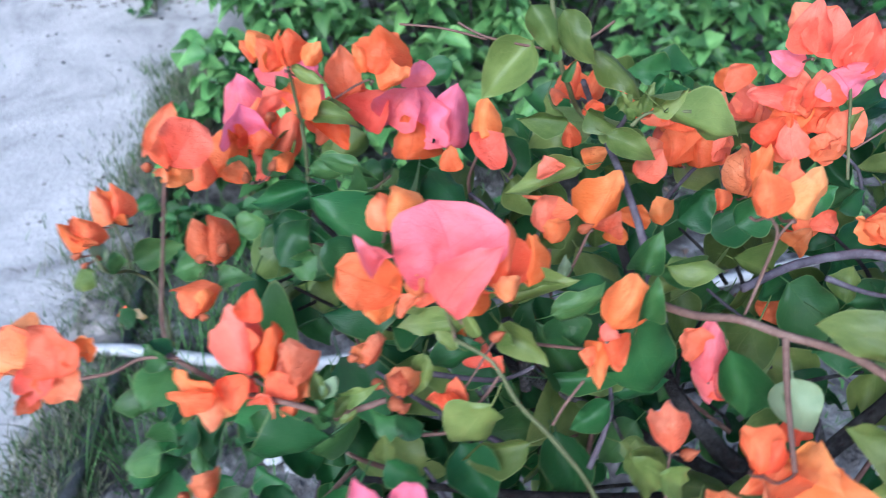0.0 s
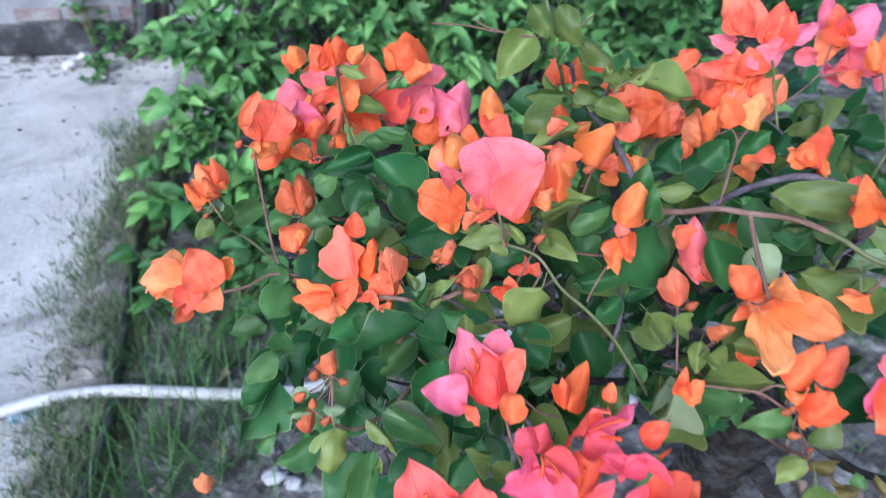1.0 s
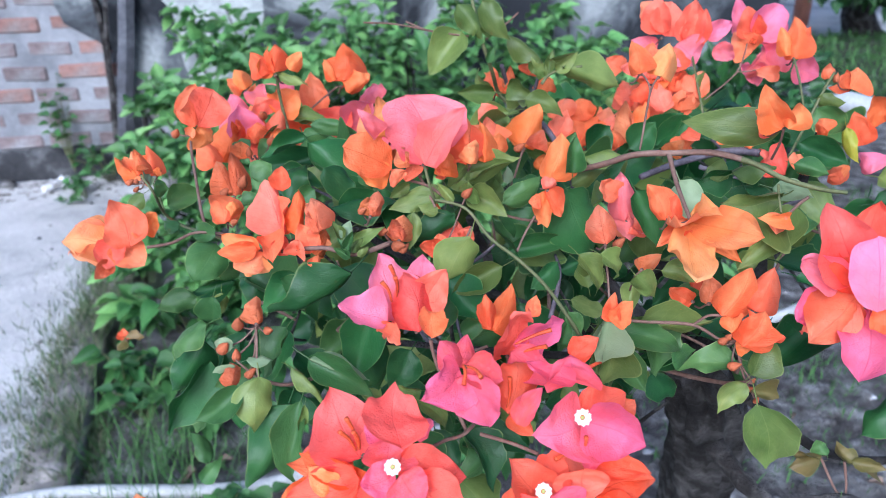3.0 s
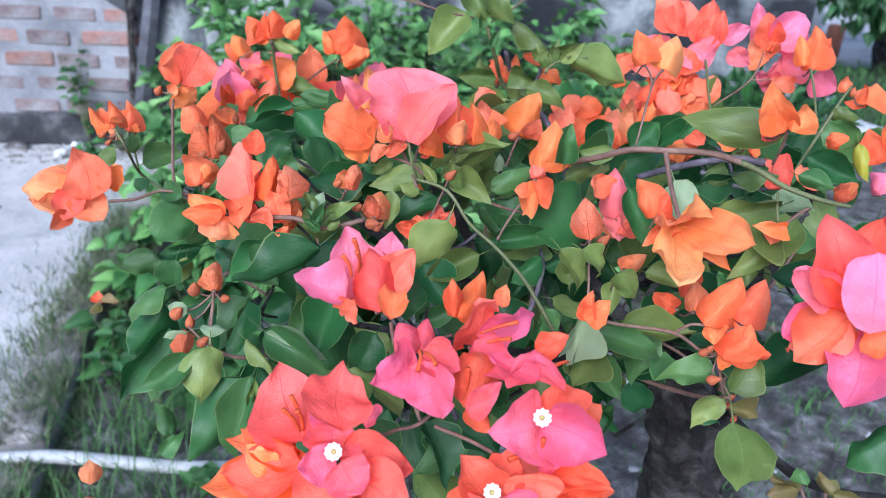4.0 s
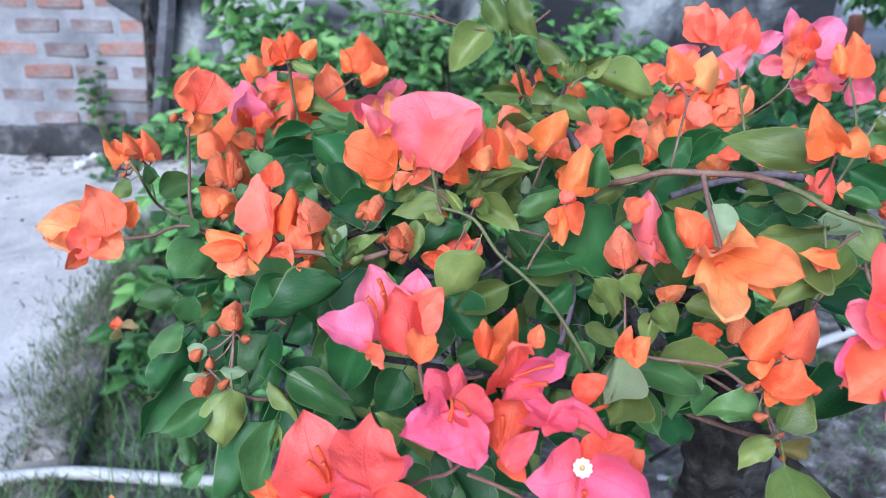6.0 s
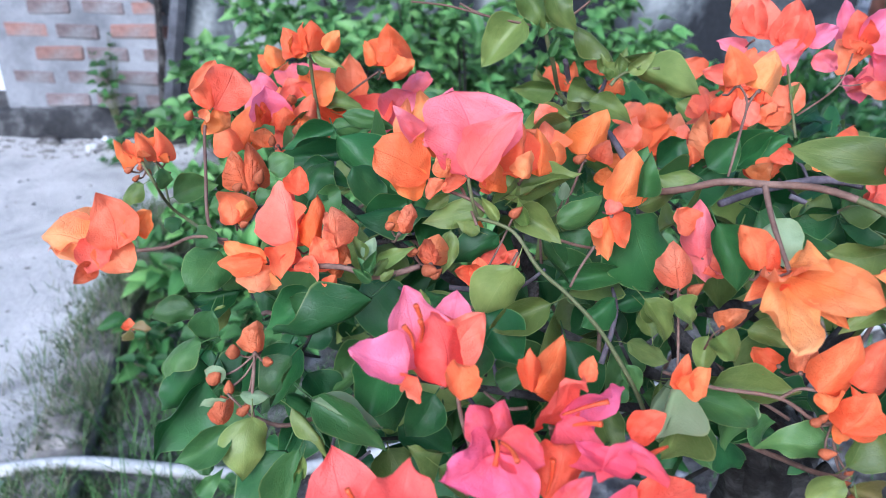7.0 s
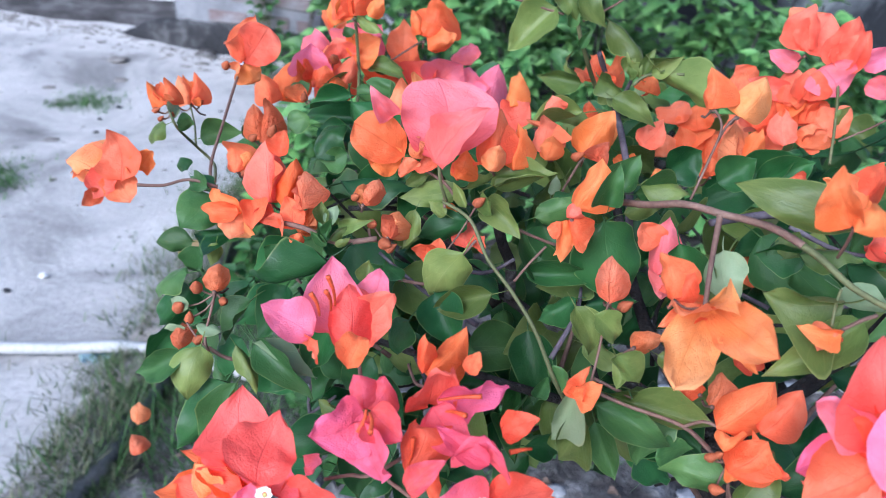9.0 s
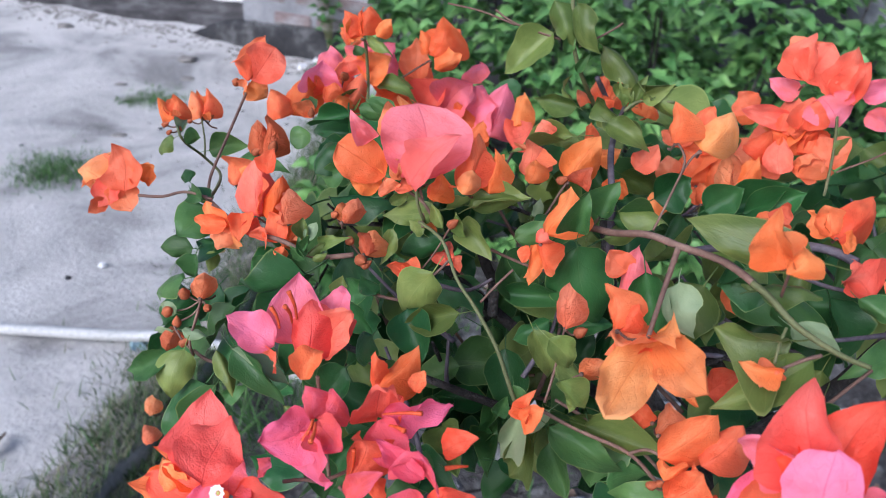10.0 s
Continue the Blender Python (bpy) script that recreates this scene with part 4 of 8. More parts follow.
head = flower_head((0.0445, 0.3203, 1.0086))
bract(head, (0.0442, 0.3242, 1.0073), (0.0378, 0.3394, 1.0545), (0.26, -0.91, 0.33), 0.0580, "rose", "w")
bract(head, (0.0456, 0.3107, 1.0116), (0.0685, 0.3076, 1.0524), (-0.50, -0.78, 0.37), 0.0260, "rose", "f")
bract(head, (0.0157, 0.3227, 1.0320), (0.0030, 0.3149, 1.0510), (0.02, -0.89, 0.46), 0.0140, "rose", "c")
bract(head, (0.0232, 0.3256, 1.0060), (-0.0078, 0.3192, 1.0260), (0.01, -0.86, 0.50), 0.0300, "orange", "w")
bract(head, (0.0208, 0.3261, 0.9998), (-0.0015, 0.3210, 1.0080), (0.01, -0.86, 0.51), 0.0200, "orange", "f")
bract(head, (0.0344, 0.3211, 1.0073), (0.0285, 0.3227, 1.0217), (0.17, -0.97, 0.17), 0.0162, "rust", "d")
bract(head, (0.0339, 0.3237, 1.0069), (0.0338, 0.3303, 1.0212), (0.86, -0.34, 0.39), 0.0130, "rust", "f")
bract(head, (0.0291, 0.3257, 0.9965), (0.0235, 0.3246, 1.0052), (0.40, -0.91, 0.13), 0.0157, "coral", "f")
bract(head, (0.0403, 0.3287, 0.9977), (0.0346, 0.3299, 1.0061), (-0.01, -0.99, 0.12), 0.0158, "coral", "f")
bract(head, (0.0583, 0.3139, 1.0018), (0.0621, 0.3245, 1.0167), (-0.04, -0.81, 0.58), 0.0169, "orange", "d")
bract(head, (0.0584, 0.3163, 1.0001), (0.0684, 0.3281, 1.0098), (0.80, -0.56, 0.20), 0.0136, "orange", "d")
head = flower_head((0.0777, 0.3277, 1.0038))
bract(head, (0.0754, 0.3272, 1.0047), (0.0790, 0.3423, 1.0405), (0.20, -0.91, 0.36), 0.0205, "orange", "d")
bract(head, (0.0747, 0.3299, 1.0036), (0.0689, 0.3472, 1.0344), (-0.71, -0.62, 0.33), 0.0164, "orange", "d")
bract(head, (0.0767, 0.3184, 1.0076), (0.0811, 0.3239, 1.0241), (0.12, -0.95, 0.28), 0.0154, "apricot", "d")
bract(head, (0.0899, 0.3354, 1.0031), (0.0885, 0.3508, 1.0291), (-0.33, -0.82, 0.47), 0.0144, "orange", "d")
bract(head, (0.0909, 0.3378, 1.0017), (0.0961, 0.3525, 1.0242), (0.62, -0.66, 0.43), 0.0116, "orange", "d")
head = flower_head((0.1074, 0.3976, 0.9881))
bract(head, (0.1036, 0.3962, 0.9911), (0.1042, 0.4073, 1.0159), (-0.22, -0.89, 0.40), 0.0216, "coral", "d")
bract(head, (0.1042, 0.3989, 0.9899), (0.0976, 0.4158, 1.0086), (-0.94, -0.31, 0.16), 0.0174, "coral", "d")
bract(head, (0.1087, 0.3888, 0.9891), (0.1111, 0.3939, 1.0066), (-0.12, -0.95, 0.29), 0.0170, "orange", "d")
bract(head, (0.1131, 0.4378, 1.0073), (0.1050, 0.4367, 1.0174), (-0.01, -0.99, -0.12), 0.0191, "coral", "f")
head = flower_head((0.1344, 0.4039, 0.9880))
bract(head, (0.1336, 0.4047, 0.9891), (0.1505, 0.4170, 1.0216), (-0.01, -0.94, 0.35), 0.0295, "orange", "d")
bract(head, (0.1449, 0.4026, 0.9873), (0.1489, 0.4023, 1.0035), (-0.32, -0.94, 0.06), 0.0175, "rust", "c")
bud(head, (0.1301, 0.4046, 0.9886), 0.0043)
head = flower_head((0.1318, 0.3156, 0.9918))
bract(head, (0.1317, 0.3151, 0.9927), (0.1423, 0.3250, 1.0252), (-0.39, -0.84, 0.38), 0.0267, "orange", "d")
bract(head, (0.1270, 0.3121, 0.9882), (0.1352, 0.3087, 0.9959), (-0.32, -0.94, -0.08), 0.0118, "coral", "d")
head = flower_head((0.1302, 0.3126, 0.9873))
bract(head, (0.1295, 0.3128, 0.9872), (0.1393, 0.3061, 0.9676), (-0.32, -0.93, 0.16), 0.0165, "orange", "d")
bract(head, (0.1275, 0.3136, 0.9860), (0.1285, 0.3020, 0.9615), (-0.17, -0.90, 0.41), 0.0142, "orange", "d")
bract(head, (0.1280, 0.3163, 0.9848), (0.1238, 0.3096, 0.9614), (-0.92, -0.36, 0.13), 0.0114, "orange", "d")
bract(head, (0.1253, 0.3098, 0.9811), (0.1165, 0.3103, 0.9800), (-0.10, -0.88, 0.46), 0.0110, "orange", "f")
head = flower_head((-0.0524, 0.2922, 0.9752))
bract(head, (-0.0525, 0.2932, 0.9759), (-0.0592, 0.3066, 1.0108), (0.42, -0.82, 0.40), 0.0282, "coral", "d")
bract(head, (-0.0538, 0.2954, 0.9748), (-0.0535, 0.3197, 1.0018), (0.98, -0.06, 0.21), 0.0226, "coral", "f")
bract(head, (-0.0506, 0.3051, 1.0020), (-0.0507, 0.3155, 1.0162), (-0.03, -0.81, 0.59), 0.0141, "orange", "f")
bract(head, (-0.0436, 0.2906, 0.9756), (-0.0374, 0.2988, 1.0043), (0.35, -0.92, 0.18), 0.0170, "red", "d")
bract(head, (-0.0287, 0.2814, 0.9811), (-0.0334, 0.2934, 1.0019), (-0.16, -0.87, 0.46), 0.0166, "rust", "d")
bract(head, (-0.0282, 0.2839, 0.9798), (-0.0380, 0.2984, 0.9946), (-0.90, -0.43, 0.04), 0.0133, "rust", "f")
bract(head, (-0.0357, 0.2854, 0.9643), (-0.0420, 0.2938, 0.9834), (0.16, -0.88, 0.44), 0.0170, "orange", "f")
bract(head, (-0.0316, 0.2852, 0.9621), (-0.0222, 0.2930, 0.9772), (0.36, -0.90, 0.24), 0.0178, "rust", "d")
bract(head, (-0.0327, 0.2879, 0.9614), (-0.0205, 0.3000, 0.9694), (0.87, -0.35, -0.36), 0.0143, "rust", "f")
bract(head, (-0.0343, 0.2815, 0.9553), (-0.0306, 0.2854, 0.9628), (0.31, -0.90, 0.30), 0.0096, "orange", "d")
bract(head, (-0.0674, 0.2830, 0.9717), (-0.0942, 0.2924, 0.9794), (-0.21, -0.90, 0.38), 0.0153, "orange", "f")
bract(head, (-0.0686, 0.2825, 0.9723), (-0.0955, 0.2807, 0.9717), (0.06, -0.95, 0.31), 0.0131, "orange", "f")
bract(head, (-0.0719, 0.2822, 0.9707), (-0.0703, 0.2744, 0.9562), (0.18, -0.86, 0.47), 0.0225, "apricot", "d")
bract(head, (-0.0726, 0.2849, 0.9690), (-0.0810, 0.2820, 0.9531), (-0.73, -0.64, 0.25), 0.0180, "apricot", "d")
bract(head, (-0.0654, 0.2928, 0.9759), (-0.0590, 0.2778, 0.9637), (0.32, -0.51, 0.80), 0.0162, "orange", "c")
bract(head, (-0.0554, 0.2884, 0.9627), (-0.0525, 0.2931, 0.9768), (0.18, -0.94, 0.28), 0.0133, "coral", "f")
bract(head, (-0.0446, 0.2854, 0.9642), (-0.0407, 0.2824, 0.9776), (-0.30, -0.94, -0.13), 0.0155, "coral", "c")
head = flower_head((0.0057, 0.2951, 0.9836))
bract(head, (0.0071, 0.2950, 0.9836), (0.0140, 0.3000, 0.9990), (0.28, -0.94, 0.18), 0.0172, "rust", "d")
bract(head, (0.0043, 0.2960, 0.9839), (0.0042, 0.2993, 0.9969), (0.23, -0.94, 0.24), 0.0120, "rust", "d")
bud(head, (0.0001, 0.2973, 0.9871), 0.0032)
head = flower_head((0.0233, 0.2879, 0.9677))
bract(head, (0.0223, 0.2895, 0.9669), (0.0281, 0.2980, 0.9827), (0.02, -0.88, 0.47), 0.0195, "rust", "d")
bract(head, (0.0258, 0.2882, 0.9676), (0.0187, 0.2942, 0.9818), (0.06, -0.91, 0.41), 0.0143, "rust", "d")
bud(head, (0.0127, 0.2917, 0.9737), 0.0039)
bud(head, (0.0223, 0.2865, 0.9645), 0.0050)
bud(head, (0.0259, 0.2853, 0.9626), 0.0035)
head = flower_head((0.0526, 0.2982, 0.9515))
bract(head, (0.0554, 0.2967, 0.9522), (0.0363, 0.2981, 0.9594), (0.03, -0.97, 0.26), 0.0140, "orange", "f")
bract(head, (0.0533, 0.2966, 0.9514), (0.0525, 0.3050, 0.9646), (0.05, -0.84, 0.54), 0.0132, "orange", "f")
bract(head, (0.0666, 0.3278, 0.9457), (0.0651, 0.3389, 0.9606), (-0.25, -0.79, 0.56), 0.0174, "coral", "f")
bract(head, (0.0751, 0.3271, 0.9461), (0.0777, 0.3270, 0.9571), (-0.43, -0.90, 0.10), 0.0133, "coral", "f")
bract(head, (0.0577, 0.3369, 0.9679), (0.0429, 0.3331, 0.9635), (0.18, -0.96, 0.20), 0.0132, "orange", "f")
bud(head, (0.0731, 0.3134, 0.9881), 0.0040)
head = flower_head((0.1947, 0.3224, 1.0630))
bract(head, (0.1937, 0.3209, 1.0637), (0.1910, 0.3346, 1.0830), (-0.52, -0.73, 0.44), 0.0178, "orange", "d")
head = flower_head((0.2083, 0.3246, 1.0594))
bract(head, (0.2100, 0.3263, 1.0598), (0.2224, 0.3370, 1.0829), (-0.09, -0.89, 0.46), 0.0231, "apricot", "d")
bract(head, (0.2090, 0.3387, 1.0646), (0.2120, 0.3494, 1.0798), (-0.09, -0.81, 0.58), 0.0133, "orange", "f")
head = flower_head((0.2893, 0.5170, 1.0500))
bract(head, (0.2851, 0.5175, 1.0542), (0.2675, 0.5287, 1.0800), (-0.59, -0.81, -0.05), 0.0276, "coral", "d")
bract(head, (0.2917, 0.5171, 1.0515), (0.3026, 0.5261, 1.0835), (-0.11, -0.95, 0.30), 0.0351, "coral", "f")
bract(head, (0.2892, 0.5183, 1.0532), (0.2831, 0.5263, 1.0884), (-0.55, -0.83, 0.09), 0.0277, "coral", "c")
bract(head, (0.3117, 0.5112, 1.0434), (0.3209, 0.5212, 1.0819), (-0.48, -0.82, 0.32), 0.0276, "coral", "c")
bract(head, (0.3154, 0.5103, 1.0436), (0.3284, 0.5144, 1.0744), (-0.40, -0.87, 0.28), 0.0256, "coral", "c")
bract(head, (0.3026, 0.5124, 1.0448), (0.3200, 0.5024, 1.0255), (-0.29, -0.93, 0.22), 0.0362, "pink", "f")
bract(head, (0.3283, 0.5111, 1.0508), (0.3562, 0.5087, 1.0627), (-0.17, -0.97, 0.18), 0.0181, "pink", "f")
bract(head, (0.3362, 0.5065, 1.0411), (0.3560, 0.4990, 1.0302), (-0.30, -0.95, 0.10), 0.0181, "pink", "f")
bract(head, (0.2886, 0.5180, 1.0182), (0.2478, 0.5195, 1.0228), (0.00, -0.94, 0.35), 0.0174, "coral", "f")
bract(head, (0.2890, 0.5028, 1.0145), (0.3018, 0.5124, 1.0299), (0.11, -0.88, 0.45), 0.0224, "coral", "d")
bract(head, (0.2888, 0.5056, 1.0130), (0.2920, 0.5215, 1.0286), (-0.63, -0.32, 0.71), 0.0180, "coral", "f")
flower_tube(head, (0.3225, 0.5308, 1.0686), (0.3107, 0.5149, 1.0510))
flower_tube(head, (0.3261, 0.5295, 1.0664), (0.3132, 0.5141, 1.0498))
head = flower_head((0.2568, 0.4771, 0.9633))
bract(head, (0.2563, 0.4761, 0.9646), (0.2461, 0.4935, 0.9990), (-0.11, -0.90, 0.42), 0.0275, "rust", "d")
bract(head, (0.2566, 0.4788, 0.9634), (0.2591, 0.5020, 0.9929), (0.74, -0.48, 0.46), 0.0220, "rust", "f")
bract(head, (0.2583, 0.4778, 0.9621), (0.2685, 0.4898, 0.9989), (-0.27, -0.89, 0.36), 0.0255, "orange", "d")
bract(head, (0.2616, 0.4929, 0.9969), (0.2752, 0.5022, 1.0153), (-0.16, -0.83, 0.54), 0.0223, "orange", "d")
bract(head, (0.2872, 0.4874, 0.9878), (0.2830, 0.5031, 1.0132), (-0.19, -0.85, 0.49), 0.0223, "coral", "f")
bract(head, (0.2998, 0.4867, 0.9882), (0.3027, 0.4894, 1.0079), (-0.50, -0.85, 0.18), 0.0277, "coral", "d")
bract(head, (0.3013, 0.4893, 0.9877), (0.3175, 0.4933, 1.0027), (0.45, -0.89, 0.05), 0.0222, "coral", "f")
bract(head, (0.2813, 0.5021, 0.9768), (0.2814, 0.5051, 0.9969), (-0.35, -0.93, 0.15), 0.0241, "coral", "f")
head = flower_head((0.2812, 0.6556, 0.9033))
bract(head, (0.2782, 0.6616, 0.9134), (0.2667, 0.6711, 0.9447), (-0.16, -0.96, 0.23), 0.0369, "coral", "d")
bract(head, (0.2786, 0.6645, 0.9127), (0.2569, 0.6860, 0.9319), (-0.87, -0.46, -0.18), 0.0296, "coral", "d")
bract(head, (0.2665, 0.6573, 0.9038), (0.2580, 0.6758, 0.9346), (-0.13, -0.87, 0.48), 0.0368, "coral", "f")
bract(head, (0.2915, 0.6553, 0.9089), (0.2964, 0.6676, 0.9451), (-0.43, -0.84, 0.34), 0.0327, "coral", "f")
bract(head, (0.2696, 0.6493, 0.8835), (0.2621, 0.6656, 0.9078), (-0.59, -0.74, 0.31), 0.0369, "orange", "f")
bract(head, (0.2880, 0.6450, 0.8854), (0.3005, 0.6526, 0.9099), (-0.04, -0.95, 0.31), 0.0327, "orange", "d")
bract(head, (0.2824, 0.6531, 0.8947), (0.2765, 0.6621, 0.9265), (-0.34, -0.92, 0.20), 0.0369, "orange", "c")
bract(head, (0.2556, 0.6518, 0.8905), (0.2435, 0.6673, 0.9122), (-0.20, -0.85, 0.50), 0.0341, "coral", "f")
head = flower_head((0.3840, 0.5205, 1.0348))
bract(head, (0.3785, 0.5255, 1.0478), (0.3705, 0.5429, 1.0809), (-0.35, -0.86, 0.36), 0.0218, "pink", "d")
bract(head, (0.3838, 0.5242, 1.0452), (0.3754, 0.5278, 1.0742), (-0.44, -0.90, -0.02), 0.0262, "coral", "c")
bract(head, (0.3872, 0.5257, 1.0431), (0.4136, 0.5277, 1.0746), (-0.22, -0.95, 0.24), 0.0350, "pink", "c")
bract(head, (0.3834, 0.5213, 1.0325), (0.3653, 0.5278, 1.0491), (-0.36, -0.93, -0.03), 0.0318, "coral", "c")
bract(head, (0.3936, 0.5199, 1.0382), (0.4158, 0.5214, 1.0538), (-0.34, -0.76, 0.55), 0.0240, "pink", "d")
bract(head, (0.3947, 0.5223, 1.0365), (0.4211, 0.5230, 1.0405), (0.21, -0.95, -0.21), 0.0192, "pink", "f")
bract(head, (0.3976, 0.5118, 1.0164), (0.3824, 0.5140, 1.0299), (-0.01, -0.99, 0.14), 0.0351, "pink", "d")
bract(head, (0.3977, 0.5148, 1.0160), (0.3752, 0.5271, 1.0159), (-0.57, -0.62, -0.55), 0.0281, "pink", "f")
bract(head, (0.4241, 0.5129, 1.0210), (0.4440, 0.5026, 1.0105), (-0.41, -0.90, 0.11), 0.0286, "pink", "c")
bract(head, (0.4038, 0.5108, 1.0158), (0.4156, 0.5131, 1.0372), (-0.39, -0.87, 0.30), 0.0263, "pink", "f")
bract(head, (0.4067, 0.5066, 1.0127), (0.3791, 0.5073, 1.0169), (0.02, -0.94, 0.33), 0.0163, "coral", "f")
flower_tube(head, (0.3888, 0.5284, 1.0578), (0.3760, 0.5134, 1.0420))
flower_tube(head, (0.3903, 0.5274, 1.0560), (0.3791, 0.5128, 1.0411))
head = flower_head((0.3901, 0.4611, 1.0372))
bract(head, (0.3901, 0.4595, 1.0376), (0.3948, 0.4792, 1.0714), (-0.61, -0.65, 0.46), 0.0262, "orange", "d")
bract(head, (0.3836, 0.4614, 1.0398), (0.3804, 0.4745, 1.0634), (-0.46, -0.81, 0.38), 0.0160, "orange", "d")
bract(head, (0.3962, 0.4649, 1.0442), (0.4080, 0.4737, 1.0617), (-0.16, -0.84, 0.52), 0.0161, "orange", "d")
head = flower_head((0.2516, 0.2365, 1.0464))
bract(head, (0.2494, 0.2351, 1.0474), (0.2359, 0.2380, 1.0716), (-0.43, -0.89, -0.14), 0.0201, "orange", "c")
bract(head, (0.2502, 0.2384, 1.0471), (0.2377, 0.2482, 1.0561), (-0.59, -0.80, 0.05), 0.0137, "orange", "d")
bract(head, (0.2474, 0.2252, 1.0497), (0.2535, 0.2258, 1.0654), (-0.66, -0.70, 0.28), 0.0140, "orange", "d")
bract(head, (0.2568, 0.2553, 1.0359), (0.2526, 0.2603, 1.0440), (-0.60, -0.78, 0.17), 0.0110, "coral", "f")
head = flower_head((0.2719, 0.4189, 0.9720))
bract(head, (0.2709, 0.4199, 0.9722), (0.2876, 0.4226, 0.9840), (-0.06, -0.96, 0.29), 0.0205, "orange", "d")
bract(head, (0.2822, 0.4260, 0.9895), (0.2893, 0.4141, 0.9821), (-0.62, -0.65, 0.44), 0.0165, "coral", "c")
bract(head, (0.2672, 0.4172, 0.9682), (0.2732, 0.4145, 0.9835), (-0.70, -0.69, 0.15), 0.0185, "rust", "c")
head = flower_head((0.2041, 0.2462, 0.9864))
bract(head, (0.2051, 0.2437, 0.9870), (0.2235, 0.1961, 0.9977), (-0.35, -0.80, 0.50), 0.0260, "apricot", "w")
bract(head, (0.2031, 0.2432, 0.9859), (0.1837, 0.1846, 0.9770), (-0.10, -0.85, 0.52), 0.0270, "apricot", "w")
bract(head, (0.2027, 0.2444, 0.9871), (0.1757, 0.2097, 0.9999), (-0.25, -0.45, 0.86), 0.0200, "apricot", "f")
bract(head, (0.2042, 0.2449, 0.9875), (0.2066, 0.2191, 1.0075), (-0.20, -0.50, 0.84), 0.0180, "apricot", "f")
bract(head, (0.2052, 0.2447, 0.9856), (0.2260, 0.2146, 0.9709), (-0.30, -0.90, 0.30), 0.0150, "orange", "f")
bract(head, (0.2041, 0.2462, 0.9864), (0.1794, 0.2313, 0.9786), (-0.41, -0.67, 0.61), 0.0149, "orange", "f")
head = flower_head((0.1826, 0.2284, 0.9960))
bract(head, (0.1818, 0.2295, 0.9956), (0.1732, 0.2422, 1.0159), (-0.54, -0.80, 0.26), 0.0167, "orange", "d")
bract(head, (0.1846, 0.2303, 0.9959), (0.1896, 0.2365, 1.0098), (-0.41, -0.77, 0.49), 0.0127, "orange", "d")
head = flower_head((0.1891, 0.3094, 0.9610))
bract(head, (0.1866, 0.3078, 0.9617), (0.1866, 0.3240, 0.9937), (-0.35, -0.84, 0.42), 0.0217, "rose", "d")
bract(head, (0.1895, 0.3062, 0.9520), (0.1983, 0.3082, 0.9674), (-0.44, -0.82, 0.36), 0.0251, "coral", "d")
bract(head, (0.1857, 0.3190, 0.9768), (0.1712, 0.3239, 0.9870), (0.02, -0.89, 0.46), 0.0194, "coral", "f")
bract(head, (0.1904, 0.3101, 0.9669), (0.1922, 0.3030, 0.9464), (-0.16, -0.94, 0.31), 0.0209, "rose", "d")
bract(head, (0.1908, 0.3129, 0.9660), (0.2015, 0.3111, 0.9471), (0.74, -0.61, 0.28), 0.0168, "rose", "f")
head = flower_head((0.1566, 0.2590, 0.9676))
bract(head, (0.1564, 0.2586, 0.9678), (0.1525, 0.2666, 0.9925), (-0.21, -0.94, 0.26), 0.0203, "rust", "d")
bud(head, (0.1648, 0.2584, 0.9680), 0.0041)
head = flower_head((0.3358, 0.3611, 0.9703))
bract(head, (0.3359, 0.3585, 0.9682), (0.3150, 0.3622, 0.9816), (-0.21, -0.98, -0.06), 0.0277, "coral", "d")
bract(head, (0.3363, 0.3611, 0.9685), (0.3255, 0.3712, 0.9901), (0.32, -0.66, 0.68), 0.0223, "coral", "d")
bract(head, (0.3490, 0.3597, 0.9679), (0.3602, 0.3689, 0.9819), (-0.14, -0.78, 0.61), 0.0243, "coral", "f")
bract(head, (0.3748, 0.3720, 0.9972), (0.3699, 0.3803, 1.0060), (-0.71, -0.66, 0.24), 0.0171, "orange", "d")
bract(head, (0.3769, 0.3740, 0.9965), (0.3716, 0.3868, 0.9984), (-0.89, -0.03, -0.46), 0.0138, "orange", "f")
head = flower_head((0.4180, 0.4128, 1.0215))
bract(head, (0.4138, 0.4124, 1.0206), (0.4261, 0.4232, 1.0400), (-0.53, -0.56, 0.64), 0.0257, "orange", "d")
bract(head, (0.4154, 0.4141, 1.0186), (0.4232, 0.4353, 1.0311), (-0.87, 0.30, 0.39), 0.0206, "orange", "f")
bract(head, (0.4014, 0.4199, 1.0283), (0.3990, 0.4256, 1.0400), (-0.30, -0.88, 0.36), 0.0133, "coral", "d")
bud(head, (0.4048, 0.4178, 1.0280), 0.0035)
bract(head, (0.4248, 0.3909, 0.9772), (0.4148, 0.3993, 1.0041), (-0.35, -0.92, 0.16), 0.0237, "orange", "f")
bract(head, (0.4283, 0.3808, 0.9548), (0.4237, 0.3924, 0.9720), (-0.78, -0.60, 0.19), 0.0210, "pink", "d")
bract(head, (0.3738, 0.3422, 0.9634), (0.3692, 0.3490, 0.9768), (-0.51, -0.83, 0.24), 0.0167, "rust", "d")
bract(head, (0.3754, 0.3447, 0.9627), (0.3681, 0.3564, 0.9704), (-0.95, -0.14, -0.27), 0.0134, "rust", "d")
bract(head, (0.4437, 0.3986, 0.9938), (0.4280, 0.4020, 1.0199), (-0.36, -0.93, -0.09), 0.0286, "orange", "c")
head = flower_head((0.2647, 0.2346, 0.9915))
bract(head, (0.2648, 0.2341, 0.9903), (0.2424, 0.2318, 0.9911), (0.11, -0.98, 0.14), 0.0096, "orange", "c")
